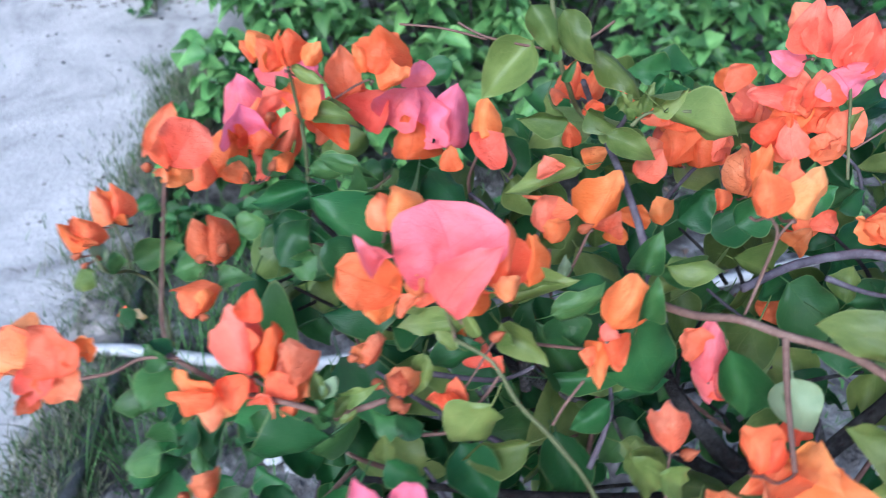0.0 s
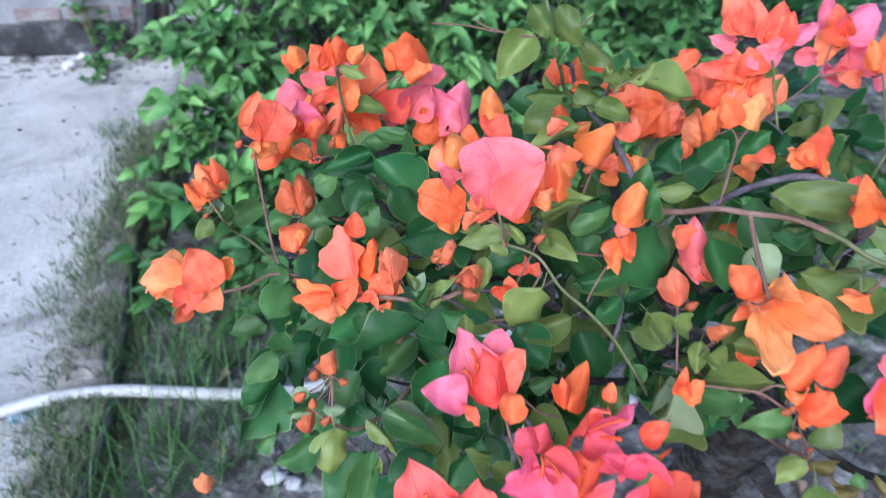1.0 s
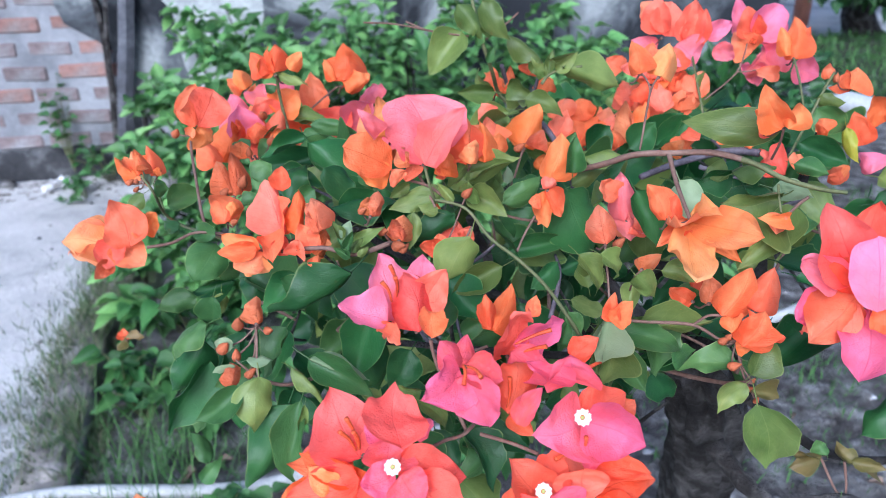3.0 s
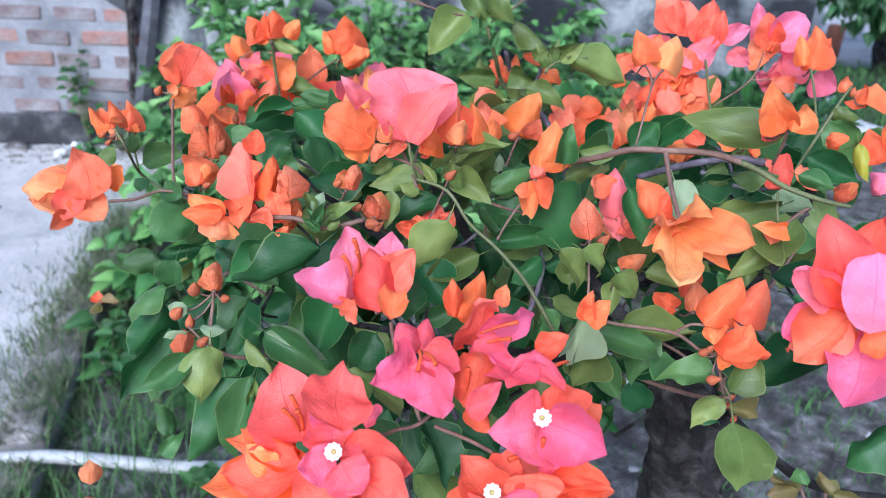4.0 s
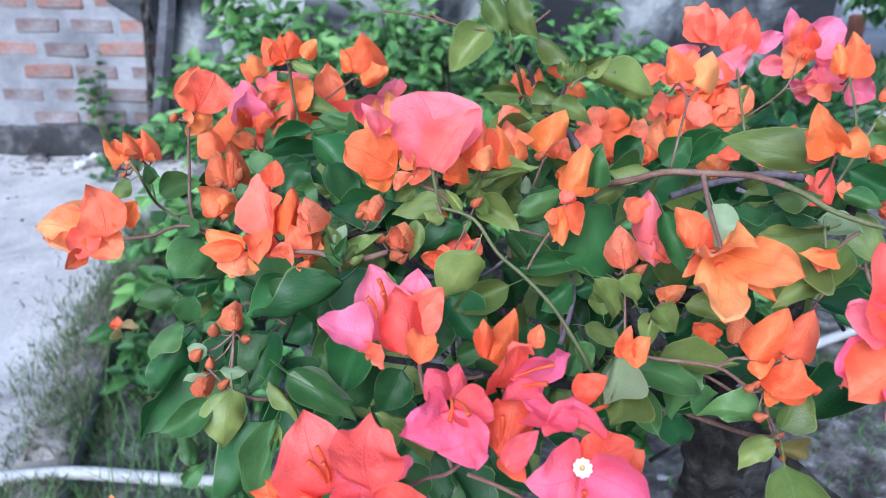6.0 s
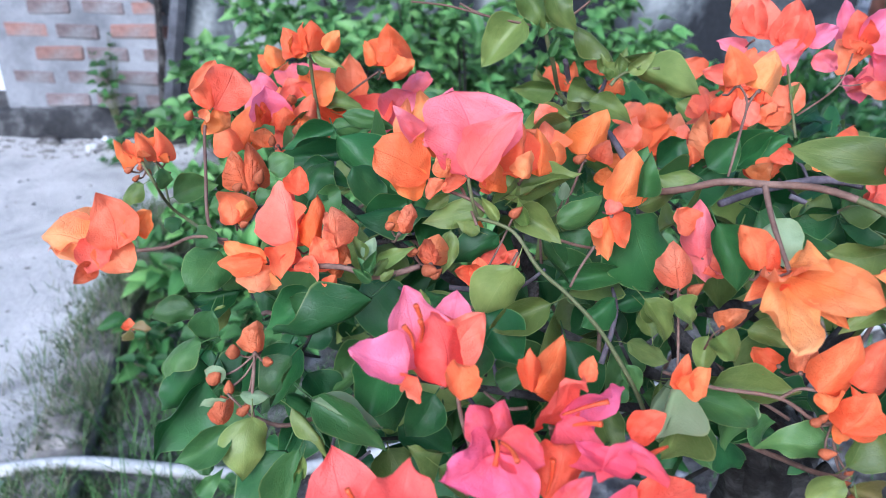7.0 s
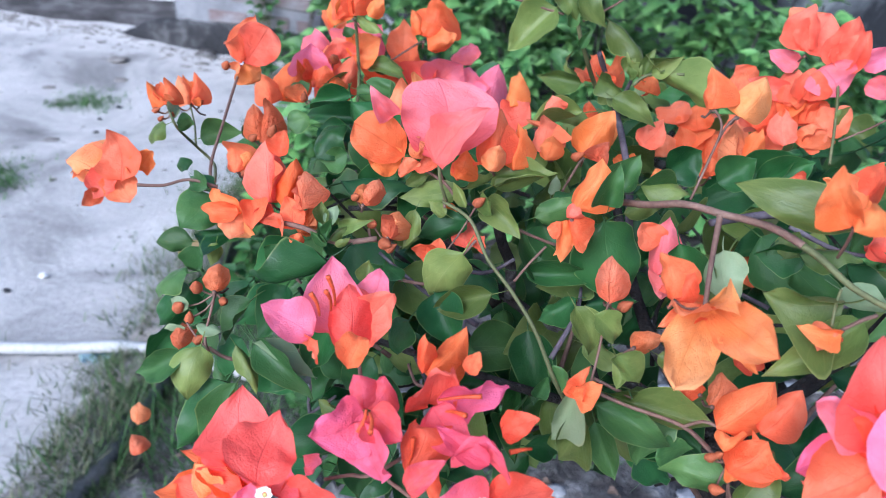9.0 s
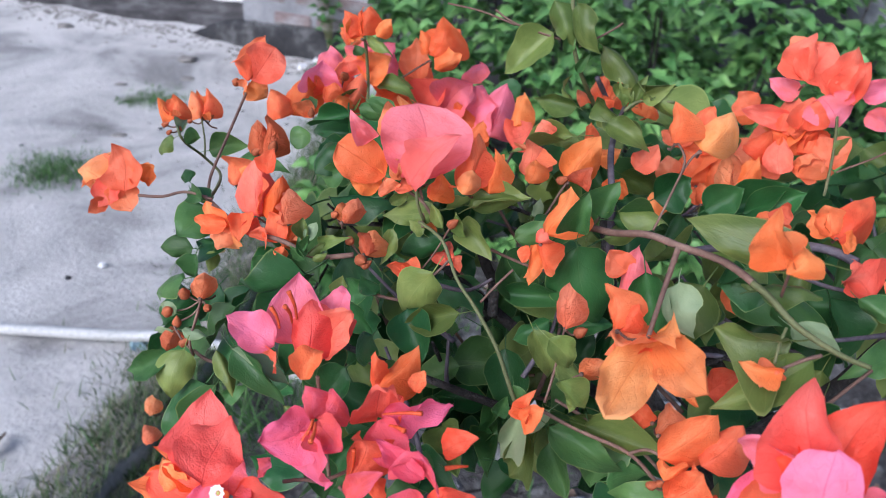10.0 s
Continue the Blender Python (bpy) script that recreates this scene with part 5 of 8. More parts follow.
bract(head, (0.2620, 0.2329, 0.9908), (0.2560, 0.2316, 0.9792), (-0.27, -0.93, 0.24), 0.0151, "coral", "d")
head = flower_head((-0.0699, 0.2446, 0.9378))
bract(head, (-0.0699, 0.2447, 0.9373), (-0.0692, 0.2527, 0.9545), (0.45, -0.82, 0.36), 0.0163, "rust", "d")
bud(head, (-0.0813, 0.2459, 0.9381), 0.0047)
bud(head, (-0.0630, 0.2422, 0.9342), 0.0034)
bud(head, (-0.0916, 0.2406, 0.9249), 0.0047)
bud(head, (-0.0837, 0.2377, 0.9203), 0.0037)
bract(head, (-0.0881, 0.2284, 0.9028), (-0.0863, 0.2310, 0.9180), (0.32, -0.94, 0.12), 0.0145, "rust", "d")
bud(head, (-0.0760, 0.2315, 0.9107), 0.0037)
head = flower_head((-0.0086, 0.1584, 0.9005))
bract(head, (-0.0104, 0.1587, 0.8995), (-0.0235, 0.1702, 0.9370), (0.13, -0.93, 0.33), 0.0420, "scarlet", "f")
bract(head, (-0.0203, 0.1625, 0.9001), (-0.0449, 0.1686, 0.8992), (-0.18, -0.58, 0.79), 0.0182, "scarlet", "f")
bract(head, (0.0110, 0.1152, 0.9405), (0.0105, 0.1479, 0.9500), (0.06, -0.28, 0.96), 0.0320, "scarlet", "f")
bract(head, (0.0199, 0.1510, 0.9160), (0.0309, 0.1493, 0.9291), (-0.60, -0.68, 0.42), 0.0100, "magenta", "f")
bract(head, (0.0040, 0.1505, 0.9147), (-0.0061, 0.1558, 0.9259), (0.12, -0.85, 0.51), 0.0128, "magenta", "f")
bract(head, (0.0056, 0.1425, 0.9019), (0.0095, 0.1507, 0.9191), (0.10, -0.91, 0.41), 0.0302, "magenta", "f")
bract(head, (0.0090, 0.1429, 0.9008), (0.0424, 0.1385, 0.9004), (-0.10, -0.76, 0.65), 0.0267, "scarlet", "f")
bract(head, (0.0074, 0.1357, 0.9060), (-0.0117, 0.1309, 0.9046), (0.14, -0.75, 0.65), 0.0204, "magenta", "f")
bract(head, (0.0107, 0.1329, 0.9077), (0.0220, 0.1211, 0.8969), (-0.15, -0.74, 0.65), 0.0237, "magenta", "f")
bract(head, (-0.0126, 0.1548, 0.8899), (-0.0448, 0.1587, 0.9046), (0.10, -0.89, 0.45), 0.0145, "red", "c")
bract(head, (-0.0115, 0.1460, 0.8950), (-0.0527, 0.1464, 0.8878), (-0.13, -0.70, 0.70), 0.0270, "red", "f")
bract(head, (-0.0242, 0.1464, 0.8927), (-0.0375, 0.1470, 0.9056), (0.23, -0.93, 0.27), 0.0146, "apricot", "f")
white_flower(head, (0.0064, 0.1324, 0.9134), (-0.09, -0.75, 0.66), 0.0046)
flower_tube(head, (-0.0107, 0.1587, 0.9046), (-0.0161, 0.1599, 0.9257))
flower_tube(head, (-0.0123, 0.1586, 0.9040), (-0.0202, 0.1573, 0.9192))
flower_tube(head, (-0.0101, 0.1544, 0.9088), (-0.0126, 0.1520, 0.9226))
head = flower_head((0.0261, 0.1951, 0.9536))
bract(head, (0.0197, 0.2071, 0.9555), (0.0115, 0.2212, 0.9926), (0.38, -0.84, 0.40), 0.0340, "pink", "f")
bract(head, (0.0102, 0.1912, 0.9644), (-0.0176, 0.1952, 0.9720), (0.12, -0.63, 0.76), 0.0220, "pink", "c")
bract(head, (0.0281, 0.2225, 0.9632), (0.0344, 0.2341, 0.9835), (-0.00, -0.78, 0.63), 0.0200, "pink", "f")
bract(head, (0.0279, 0.2076, 0.9533), (0.0472, 0.2169, 0.9820), (-0.00, -0.76, 0.66), 0.0240, "coral", "f")
bract(head, (0.0274, 0.1934, 0.9544), (0.0218, 0.2034, 0.9862), (-0.00, -0.75, 0.67), 0.0320, "scarlet", "d")
bract(head, (0.0135, 0.1849, 0.9662), (0.0066, 0.1917, 0.9513), (0.03, -0.75, 0.66), 0.0160, "coral", "f")
bract(head, (0.0324, 0.1765, 0.9603), (0.0365, 0.1951, 0.9705), (-0.01, -0.74, 0.67), 0.0160, "orange", "c")
flower_tube(head, (0.0171, 0.2061, 0.9722), (0.0136, 0.2046, 0.9919))
flower_tube(head, (0.0130, 0.1937, 0.9752), (0.0083, 0.1941, 0.9876))
flower_tube(head, (0.0161, 0.2020, 0.9737), (0.0156, 0.1957, 0.9891))
head = flower_head((0.0481, 0.1580, 0.9525))
bract(head, (0.0459, 0.1600, 0.9504), (0.0261, 0.1417, 0.9454), (0.55, -0.71, 0.44), 0.0300, "magenta", "f")
bract(head, (0.0488, 0.1543, 0.9516), (0.0561, 0.1406, 0.9212), (-0.41, -0.86, 0.29), 0.0300, "magenta", "f")
bract(head, (0.0459, 0.1658, 0.9472), (0.0521, 0.1789, 0.9583), (-0.05, -0.71, 0.70), 0.0180, "magenta", "d")
bract(head, (0.0494, 0.1604, 0.9530), (0.0671, 0.1530, 0.9444), (-0.06, -0.72, 0.70), 0.0200, "magenta", "c")
bract(head, (0.0451, 0.1636, 0.9488), (0.0365, 0.1736, 0.9605), (-0.05, -0.71, 0.70), 0.0180, "magenta", "d")
flower_tube(head, (0.0472, 0.1592, 0.9535), (0.0461, 0.1496, 0.9474))
flower_tube(head, (0.0491, 0.1576, 0.9533), (0.0538, 0.1421, 0.9568))
head = flower_head((0.0752, 0.1795, 0.9419))
bract(head, (0.0696, 0.1898, 0.9535), (0.0844, 0.2143, 0.9695), (-0.10, -0.74, 0.67), 0.0200, "orange", "d")
bract(head, (0.0669, 0.1903, 0.9536), (0.0657, 0.1928, 0.9739), (-0.09, -0.74, 0.67), 0.0110, "orange", "d")
bract(head, (0.0724, 0.1832, 0.9394), (0.0823, 0.1710, 0.9832), (0.23, -0.92, -0.31), 0.0260, "scarlet", "f")
bract(head, (0.0780, 0.1745, 0.9518), (0.1114, 0.1888, 0.9548), (0.40, -0.92, -0.05), 0.0270, "magenta", "f")
bract(head, (0.0759, 0.1744, 0.9484), (0.1003, 0.1581, 0.9362), (-0.11, -0.72, 0.69), 0.0200, "magenta", "f")
bract(head, (0.0696, 0.1501, 0.9261), (0.0759, 0.1589, 0.9584), (-0.10, -0.67, 0.74), 0.0260, "scarlet", "d")
bract(head, (0.0722, 0.1404, 0.9262), (0.0874, 0.1483, 0.9423), (-0.11, -0.66, 0.75), 0.0130, "magenta", "f")
bract(head, (0.0908, 0.1861, 0.9623), (0.0942, 0.1934, 0.9719), (-0.15, -0.74, 0.66), 0.0090, "orange", "f")
bract(head, (0.0741, 0.1639, 0.9153), (0.0859, 0.1549, 0.9044), (-0.12, -0.82, 0.55), 0.0129, "red", "d")
flower_tube(head, (0.0782, 0.1748, 0.9530), (0.0985, 0.1752, 0.9600))
flower_tube(head, (0.0791, 0.1743, 0.9467), (0.0930, 0.1641, 0.9568))
flower_tube(head, (0.0694, 0.1517, 0.9279), (0.0710, 0.1539, 0.9466))
head = flower_head((0.1101, 0.1511, 0.9163))
bract(head, (0.1067, 0.1587, 0.9362), (0.1037, 0.1572, 0.9578), (-0.19, -0.98, -0.09), 0.0297, "magenta", "c")
bract(head, (0.1109, 0.1730, 0.9398), (0.1267, 0.1783, 0.9507), (-0.30, -0.62, 0.73), 0.0147, "red", "f")
bract(head, (0.1106, 0.1496, 0.9169), (0.0829, 0.1404, 0.9174), (0.24, -0.71, 0.66), 0.0369, "magenta", "c")
bract(head, (0.1108, 0.1504, 0.9162), (0.1389, 0.1567, 0.9283), (-0.15, -0.70, 0.70), 0.0238, "red", "f")
bract(head, (0.1085, 0.1423, 0.9221), (0.1392, 0.1257, 0.9144), (-0.33, -0.82, 0.48), 0.0331, "magenta", "c")
bract(head, (0.1073, 0.1528, 0.9405), (0.0795, 0.1617, 0.9505), (-0.00, -0.75, 0.67), 0.0111, "magenta", "f")
bract(head, (0.1348, 0.1565, 0.9101), (0.1432, 0.1579, 0.9203), (-0.42, -0.79, 0.45), 0.0153, "scarlet", "f")
bract(head, (0.0989, 0.1326, 0.9023), (0.0752, 0.1298, 0.8941), (-0.24, -0.48, 0.84), 0.0243, "scarlet", "f")
bract(head, (0.1068, 0.1324, 0.9008), (0.1204, 0.1310, 0.9094), (-0.35, -0.85, 0.39), 0.0093, "magenta", "f")
bract(head, (0.1105, 0.1309, 0.9000), (0.1426, 0.1249, 0.8982), (-0.06, -0.57, 0.82), 0.0157, "red", "f")
bract(head, (0.1052, 0.1246, 0.9060), (0.1058, 0.1168, 0.8914), (-0.38, -0.82, 0.42), 0.0294, "scarlet", "f")
white_flower(head, (0.1077, 0.1403, 0.9265), (-0.09, -0.78, 0.62), 0.0048)
flower_tube(head, (0.1048, 0.1457, 0.9131), (0.1023, 0.1357, 0.9106))
flower_tube(head, (0.1162, 0.1425, 0.9085), (0.1102, 0.1344, 0.9094))
flower_tube(head, (0.1254, 0.1675, 0.9407), (0.1157, 0.1605, 0.9430))
head = flower_head((0.1700, 0.2295, 0.9629))
bract(head, (0.1684, 0.2307, 0.9623), (0.1839, 0.2341, 0.9708), (-0.10, -0.86, 0.51), 0.0131, "rust", "d")
head = flower_head((0.1447, 0.2083, 0.9419))
bract(head, (0.1437, 0.2073, 0.9421), (0.1559, 0.2054, 0.9569), (-0.31, -0.94, 0.12), 0.0140, "orange", "c")
bract(head, (0.1464, 0.2075, 0.9413), (0.1459, 0.2116, 0.9587), (-0.50, -0.84, 0.19), 0.0113, "orange", "c")
head = flower_head((0.2139, 0.2439, 0.9281))
bract(head, (0.2148, 0.2450, 0.9275), (0.1973, 0.2496, 0.9377), (-0.12, -0.97, 0.23), 0.0141, "orange", "f")
head = flower_head((0.2164, 0.2269, 0.9358))
bract(head, (0.2154, 0.2283, 0.9349), (0.2191, 0.2377, 0.9524), (-0.56, -0.67, 0.48), 0.0150, "rust", "d")
head = flower_head((0.2264, 0.2037, 0.9226))
bract(head, (0.2162, 0.2096, 0.9371), (0.2361, 0.2165, 0.9667), (-0.41, -0.79, 0.46), 0.0246, "orange", "d")
bract(head, (0.2378, 0.2103, 0.9381), (0.2545, 0.2236, 0.9608), (-0.36, -0.67, 0.65), 0.0220, "coral", "d")
bract(head, (0.2224, 0.1923, 0.9258), (0.2380, 0.1987, 0.9453), (-0.45, -0.68, 0.58), 0.0247, "orange", "d")
bract(head, (0.2238, 0.1944, 0.9240), (0.2343, 0.2119, 0.9398), (-0.80, 0.21, 0.56), 0.0198, "orange", "d")
bract(head, (0.2244, 0.2020, 0.9180), (0.2328, 0.1971, 0.9213), (-0.56, -0.79, 0.25), 0.0103, "orange", "c")
bract(head, (0.2433, 0.2007, 0.9237), (0.2517, 0.1945, 0.9262), (-0.62, -0.76, 0.20), 0.0096, "red", "d")
bract(head, (0.2215, 0.2048, 0.9273), (0.2214, 0.2052, 0.9413), (-0.30, -0.95, 0.02), 0.0151, "orange", "d")
bud(head, (0.2167, 0.2044, 0.9221), 0.0032)
bud(head, (0.2203, 0.2050, 0.9241), 0.0026)
bud(head, (0.2222, 0.1974, 0.9076), 0.0038)
bud(head, (0.2332, 0.1921, 0.8987), 0.0022)
bud(head, (0.2317, 0.1903, 0.8941), 0.0022)
bud(head, (0.2354, 0.1875, 0.8870), 0.0022)
head = flower_head((0.2798, 0.1788, 0.9670))
bract(head, (0.2721, 0.1796, 0.9684), (0.2413, 0.1888, 0.9877), (-0.19, -0.97, 0.16), 0.0219, "pink", "f")
bract(head, (0.2784, 0.1789, 0.9721), (0.2623, 0.1961, 1.0148), (-0.41, -0.89, 0.20), 0.0362, "scarlet", "c")
bract(head, (0.2832, 0.1792, 0.9720), (0.2961, 0.1990, 1.0140), (-0.48, -0.73, 0.49), 0.0300, "red", "f")
bract(head, (0.2734, 0.1671, 0.9690), (0.2774, 0.1816, 0.9961), (-0.77, -0.52, 0.38), 0.0292, "red", "f")
bract(head, (0.2741, 0.1541, 0.9666), (0.2719, 0.1641, 1.0069), (-0.46, -0.67, 0.58), 0.0310, "pink", "w")
bract(head, (0.2722, 0.1692, 0.9694), (0.2454, 0.1623, 0.9447), (-0.29, -0.80, 0.53), 0.0349, "coral", "d")
bract(head, (0.2731, 0.1716, 0.9678), (0.2442, 0.1829, 0.9470), (-0.69, 0.05, 0.72), 0.0280, "coral", "d")
bract(head, (0.2744, 0.1865, 0.9584), (0.2450, 0.1822, 0.9434), (-0.25, -0.69, 0.68), 0.0232, "magenta", "f")
bract(head, (0.2853, 0.1747, 0.9558), (0.2750, 0.1548, 0.9178), (-0.48, -0.72, 0.50), 0.0359, "magenta", "c")
bract(head, (0.2812, 0.1661, 0.9638), (0.2988, 0.1547, 0.9542), (-0.30, -0.84, 0.45), 0.0318, "red", "f")
bract(head, (0.2911, 0.1754, 0.9690), (0.3144, 0.1769, 0.9682), (0.07, -0.96, 0.27), 0.0280, "pink", "f")
head = flower_head((-0.2574, 0.5398, 0.7584))
bract(head, (-0.2591, 0.5413, 0.7575), (-0.2596, 0.5448, 0.7700), (0.18, -0.95, 0.27), 0.0135, "red", "f")
head = flower_head((-0.2071, 0.3394, 0.7027))
bract(head, (-0.2067, 0.3382, 0.7026), (-0.2073, 0.3456, 0.7208), (0.30, -0.88, 0.37), 0.0185, "rust", "d")
bract(head, (-0.2002, 0.3263, 0.6803), (-0.2127, 0.3359, 0.6923), (0.31, -0.56, 0.77), 0.0175, "rust", "d")
leaf((-0.0967, 0.2986, 0.9754), (-0.1162, 0.3084, 0.9818), (-0.02, -0.58, 0.81), 0.0126, "mid")
leaf((-0.0991, 0.3063, 0.9669), (-0.1134, 0.2877, 0.9479), (0.60, -0.75, 0.28), 0.0288, "mid")
leaf((-0.0668, 0.5250, 1.0330), (-0.0404, 0.5104, 1.0294), (-0.35, -0.76, 0.55), 0.0094, "olive")
leaf((-0.0718, 0.5266, 1.0151), (-0.0784, 0.5280, 1.0234), (0.35, -0.84, 0.41), 0.0105, "mid")
leaf((0.0978, 0.4983, 1.0669), (0.0657, 0.4832, 1.0317), (-0.17, -0.84, 0.51), 0.0309, "olive")
leaf((0.1135, 0.4841, 1.0943), (0.1283, 0.4638, 1.0649), (-0.37, -0.84, 0.40), 0.0221, "olive")
leaf((0.0949, 0.5002, 1.0898), (0.1098, 0.4796, 1.0655), (-0.45, -0.80, 0.40), 0.0236, "olive")
leaf((0.1378, 0.4955, 1.0627), (0.1731, 0.4752, 1.0424), (-0.13, -0.80, 0.59), 0.0220, "olive")
leaf((0.1261, 0.4881, 1.0143), (0.0900, 0.4881, 1.0163), (0.01, -0.97, 0.26), 0.0163, "olive")
leaf((0.1239, 0.4880, 1.0162), (0.1043, 0.5021, 1.0290), (-0.48, -0.85, 0.20), 0.0184, "olive")
leaf((0.1441, 0.5149, 1.0088), (0.1671, 0.5141, 0.9964), (-0.11, -0.99, -0.13), 0.0236, "olive")
leaf((0.1519, 0.4818, 1.0088), (0.1843, 0.4643, 0.9994), (-0.46, -0.89, 0.05), 0.0184, "olive")
leaf((0.1799, 0.4615, 1.0394), (0.2291, 0.4510, 1.0116), (-0.32, -0.92, -0.23), 0.0254, "olive")
leaf((0.1688, 0.4739, 1.0412), (0.2004, 0.4749, 1.0457), (-0.01, -0.95, 0.30), 0.0119, "olive")
leaf((0.1546, 0.4704, 1.0340), (0.1621, 0.4728, 1.0435), (0.00, -0.97, 0.24), 0.0118, "olive")
leaf((-0.0269, 0.3884, 0.9873), (-0.0014, 0.3754, 0.9644), (0.13, -0.79, 0.60), 0.0254, "dark")
leaf((-0.0551, 0.5402, 0.9851), (-0.0283, 0.5430, 0.9831), (0.12, -0.97, 0.20), 0.0131, "olive")
leaf((-0.0542, 0.4829, 0.9691), (-0.0199, 0.4734, 0.9814), (-0.36, -0.88, 0.30), 0.0133, "mid")
leaf((-0.0301, 0.4528, 0.9756), (-0.0961, 0.4474, 0.9749), (0.07, -0.97, 0.25), 0.0175, "dark")
leaf((-0.0674, 0.4277, 0.9704), (-0.0310, 0.4118, 0.9681), (-0.36, -0.86, 0.36), 0.0197, "dark")
leaf((-0.0688, 0.4854, 0.9686), (-0.0822, 0.4882, 0.9871), (0.38, -0.84, 0.40), 0.0204, "mid")
leaf((0.0582, 0.3292, 0.9864), (0.0169, 0.3304, 0.9723), (-0.05, -1.00, 0.06), 0.0168, "olive")
leaf((0.0620, 0.3384, 0.9840), (0.0838, 0.3451, 0.9927), (0.14, -0.93, 0.35), 0.0122, "olive")
leaf((0.0768, 0.3427, 0.9876), (0.1134, 0.3374, 0.9999), (-0.13, -0.99, -0.06), 0.0173, "olive")
leaf((0.0756, 0.3263, 0.9837), (0.0995, 0.3054, 0.9726), (-0.37, -0.73, 0.58), 0.0184, "olive")
leaf((0.0357, 0.3384, 0.9884), (0.0190, 0.3362, 0.9800), (0.10, -0.99, 0.06), 0.0081, "olive")
leaf((0.1165, 0.3834, 0.9662), (0.1173, 0.3874, 0.9800), (0.17, -0.95, 0.26), 0.0077, "pale")
leaf((0.1080, 0.3559, 0.9613), (0.1389, 0.3562, 0.9807), (-0.11, -0.98, 0.18), 0.0181, "mid")
leaf((0.1673, 0.3765, 0.9641), (0.1910, 0.3718, 0.9788), (-0.15, -0.99, -0.08), 0.0153, "olive")
leaf((0.1519, 0.3370, 0.9769), (0.1811, 0.3183, 0.9258), (0.07, -0.92, 0.38), 0.0433, "dark")
leaf((-0.0168, 0.3627, 0.9593), (0.0160, 0.3695, 0.9729), (-0.01, -0.89, 0.47), 0.0197, "dark")
leaf((0.0419, 0.3670, 0.9560), (0.0080, 0.3672, 0.9762), (0.02, -1.00, 0.05), 0.0193, "dark")
leaf((-0.0143, 0.2814, 0.9738), (-0.0188, 0.2900, 0.9851), (-0.02, -0.80, 0.60), 0.0087, "olive")
leaf((-0.0131, 0.2819, 0.9737), (-0.0076, 0.2858, 0.9863), (-0.26, -0.89, 0.38), 0.0081, "pale")
leaf((-0.0066, 0.2854, 0.9699), (0.0111, 0.2791, 0.9803), (-0.46, -0.85, 0.26), 0.0089, "olive")
leaf((0.0354, 0.3091, 0.9786), (0.0298, 0.2967, 0.9552), (-0.27, -0.83, 0.50), 0.0116, "olive")
leaf((0.0663, 0.3256, 0.9676), (0.0352, 0.3162, 0.9480), (0.09, -0.95, 0.31), 0.0187, "dark")
leaf((0.0704, 0.2831, 0.9688), (0.0535, 0.2738, 0.9305), (-0.29, -0.89, 0.34), 0.0277, "olive")
leaf((0.1254, 0.3444, 0.9189), (0.1016, 0.3640, 0.9482), (0.03, -0.82, 0.57), 0.0272, "mid")
leaf((0.1072, 0.3342, 0.9310), (0.1603, 0.3292, 0.9373), (-0.15, -0.79, 0.60), 0.0163, "dark")
leaf((0.2666, 0.2606, 1.0403), (0.2019, 0.2691, 1.0450), (-0.09, -0.90, 0.42), 0.0236, "olive")
leaf((0.2538, 0.4546, 0.9673), (0.2908, 0.4534, 0.9962), (-0.21, -0.95, 0.22), 0.0266, "dark")
leaf((0.2621, 0.4442, 0.9708), (0.3025, 0.4535, 0.9916), (0.12, -0.98, 0.18), 0.0282, "dark")
leaf((0.3081, 0.4496, 0.9740), (0.3289, 0.4589, 0.9827), (0.11, -0.80, 0.59), 0.0173, "dark")
leaf((0.3221, 0.4979, 1.0063), (0.3310, 0.5015, 1.0209), (0.03, -0.98, 0.21), 0.0118, "olive")
leaf((0.2112, 0.2796, 1.0009), (0.2168, 0.2582, 0.9806), (-0.38, -0.69, 0.62), 0.0245, "pale")
leaf((0.1955, 0.3149, 0.9814), (0.2094, 0.2953, 0.9452), (-0.41, -0.86, 0.30), 0.0249, "dark")
leaf((0.2657, 0.3109, 0.9893), (0.2357, 0.3121, 0.9852), (-0.06, -0.99, 0.09), 0.0193, "dark")
leaf((0.2694, 0.2547, 0.9952), (0.2315, 0.2543, 0.9906), (-0.01, -0.99, 0.16), 0.0279, "olive")
leaf((0.2696, 0.2657, 0.9967), (0.2954, 0.2557, 0.9908), (-0.21, -0.83, 0.52), 0.0154, "pale")
leaf((0.2545, 0.3102, 0.9853), (0.2578, 0.3121, 1.0031), (-0.36, -0.92, 0.16), 0.0152, "olive")
leaf((0.2541, 0.2914, 0.9987), (0.2850, 0.2892, 1.0100), (-0.28, -0.73, 0.63), 0.0176, "olive")
leaf((0.3861, 0.4083, 1.0063), (0.4061, 0.3928, 0.9838), (-0.58, -0.82, 0.05), 0.0247, "mid")
leaf((0.3558, 0.3783, 0.9876), (0.3924, 0.3609, 0.9727), (-0.27, -0.89, 0.37), 0.0229, "dark")
leaf((0.3884, 0.3697, 1.0009), (0.3911, 0.3538, 0.9753), (-0.72, -0.63, 0.31), 0.0116, "yellow")
leaf((0.3863, 0.4120, 1.0136), (0.4021, 0.3965, 1.0110), (-0.69, -0.72, 0.08), 0.0143, "olive")
leaf((0.3105, 0.3100, 0.9953), (0.3281, 0.2938, 0.9904), (-0.68, -0.73, -0.02), 0.0128, "mid")
leaf((0.2819, 0.2530, 0.9873), (0.2376, 0.2341, 0.9571), (-0.32, -0.52, 0.79), 0.0210, "olive")
leaf((0.1513, 0.3231, 0.9949), (0.1527, 0.3232, 1.0225), (-0.28, -0.96, 0.01), 0.0160, "mid")
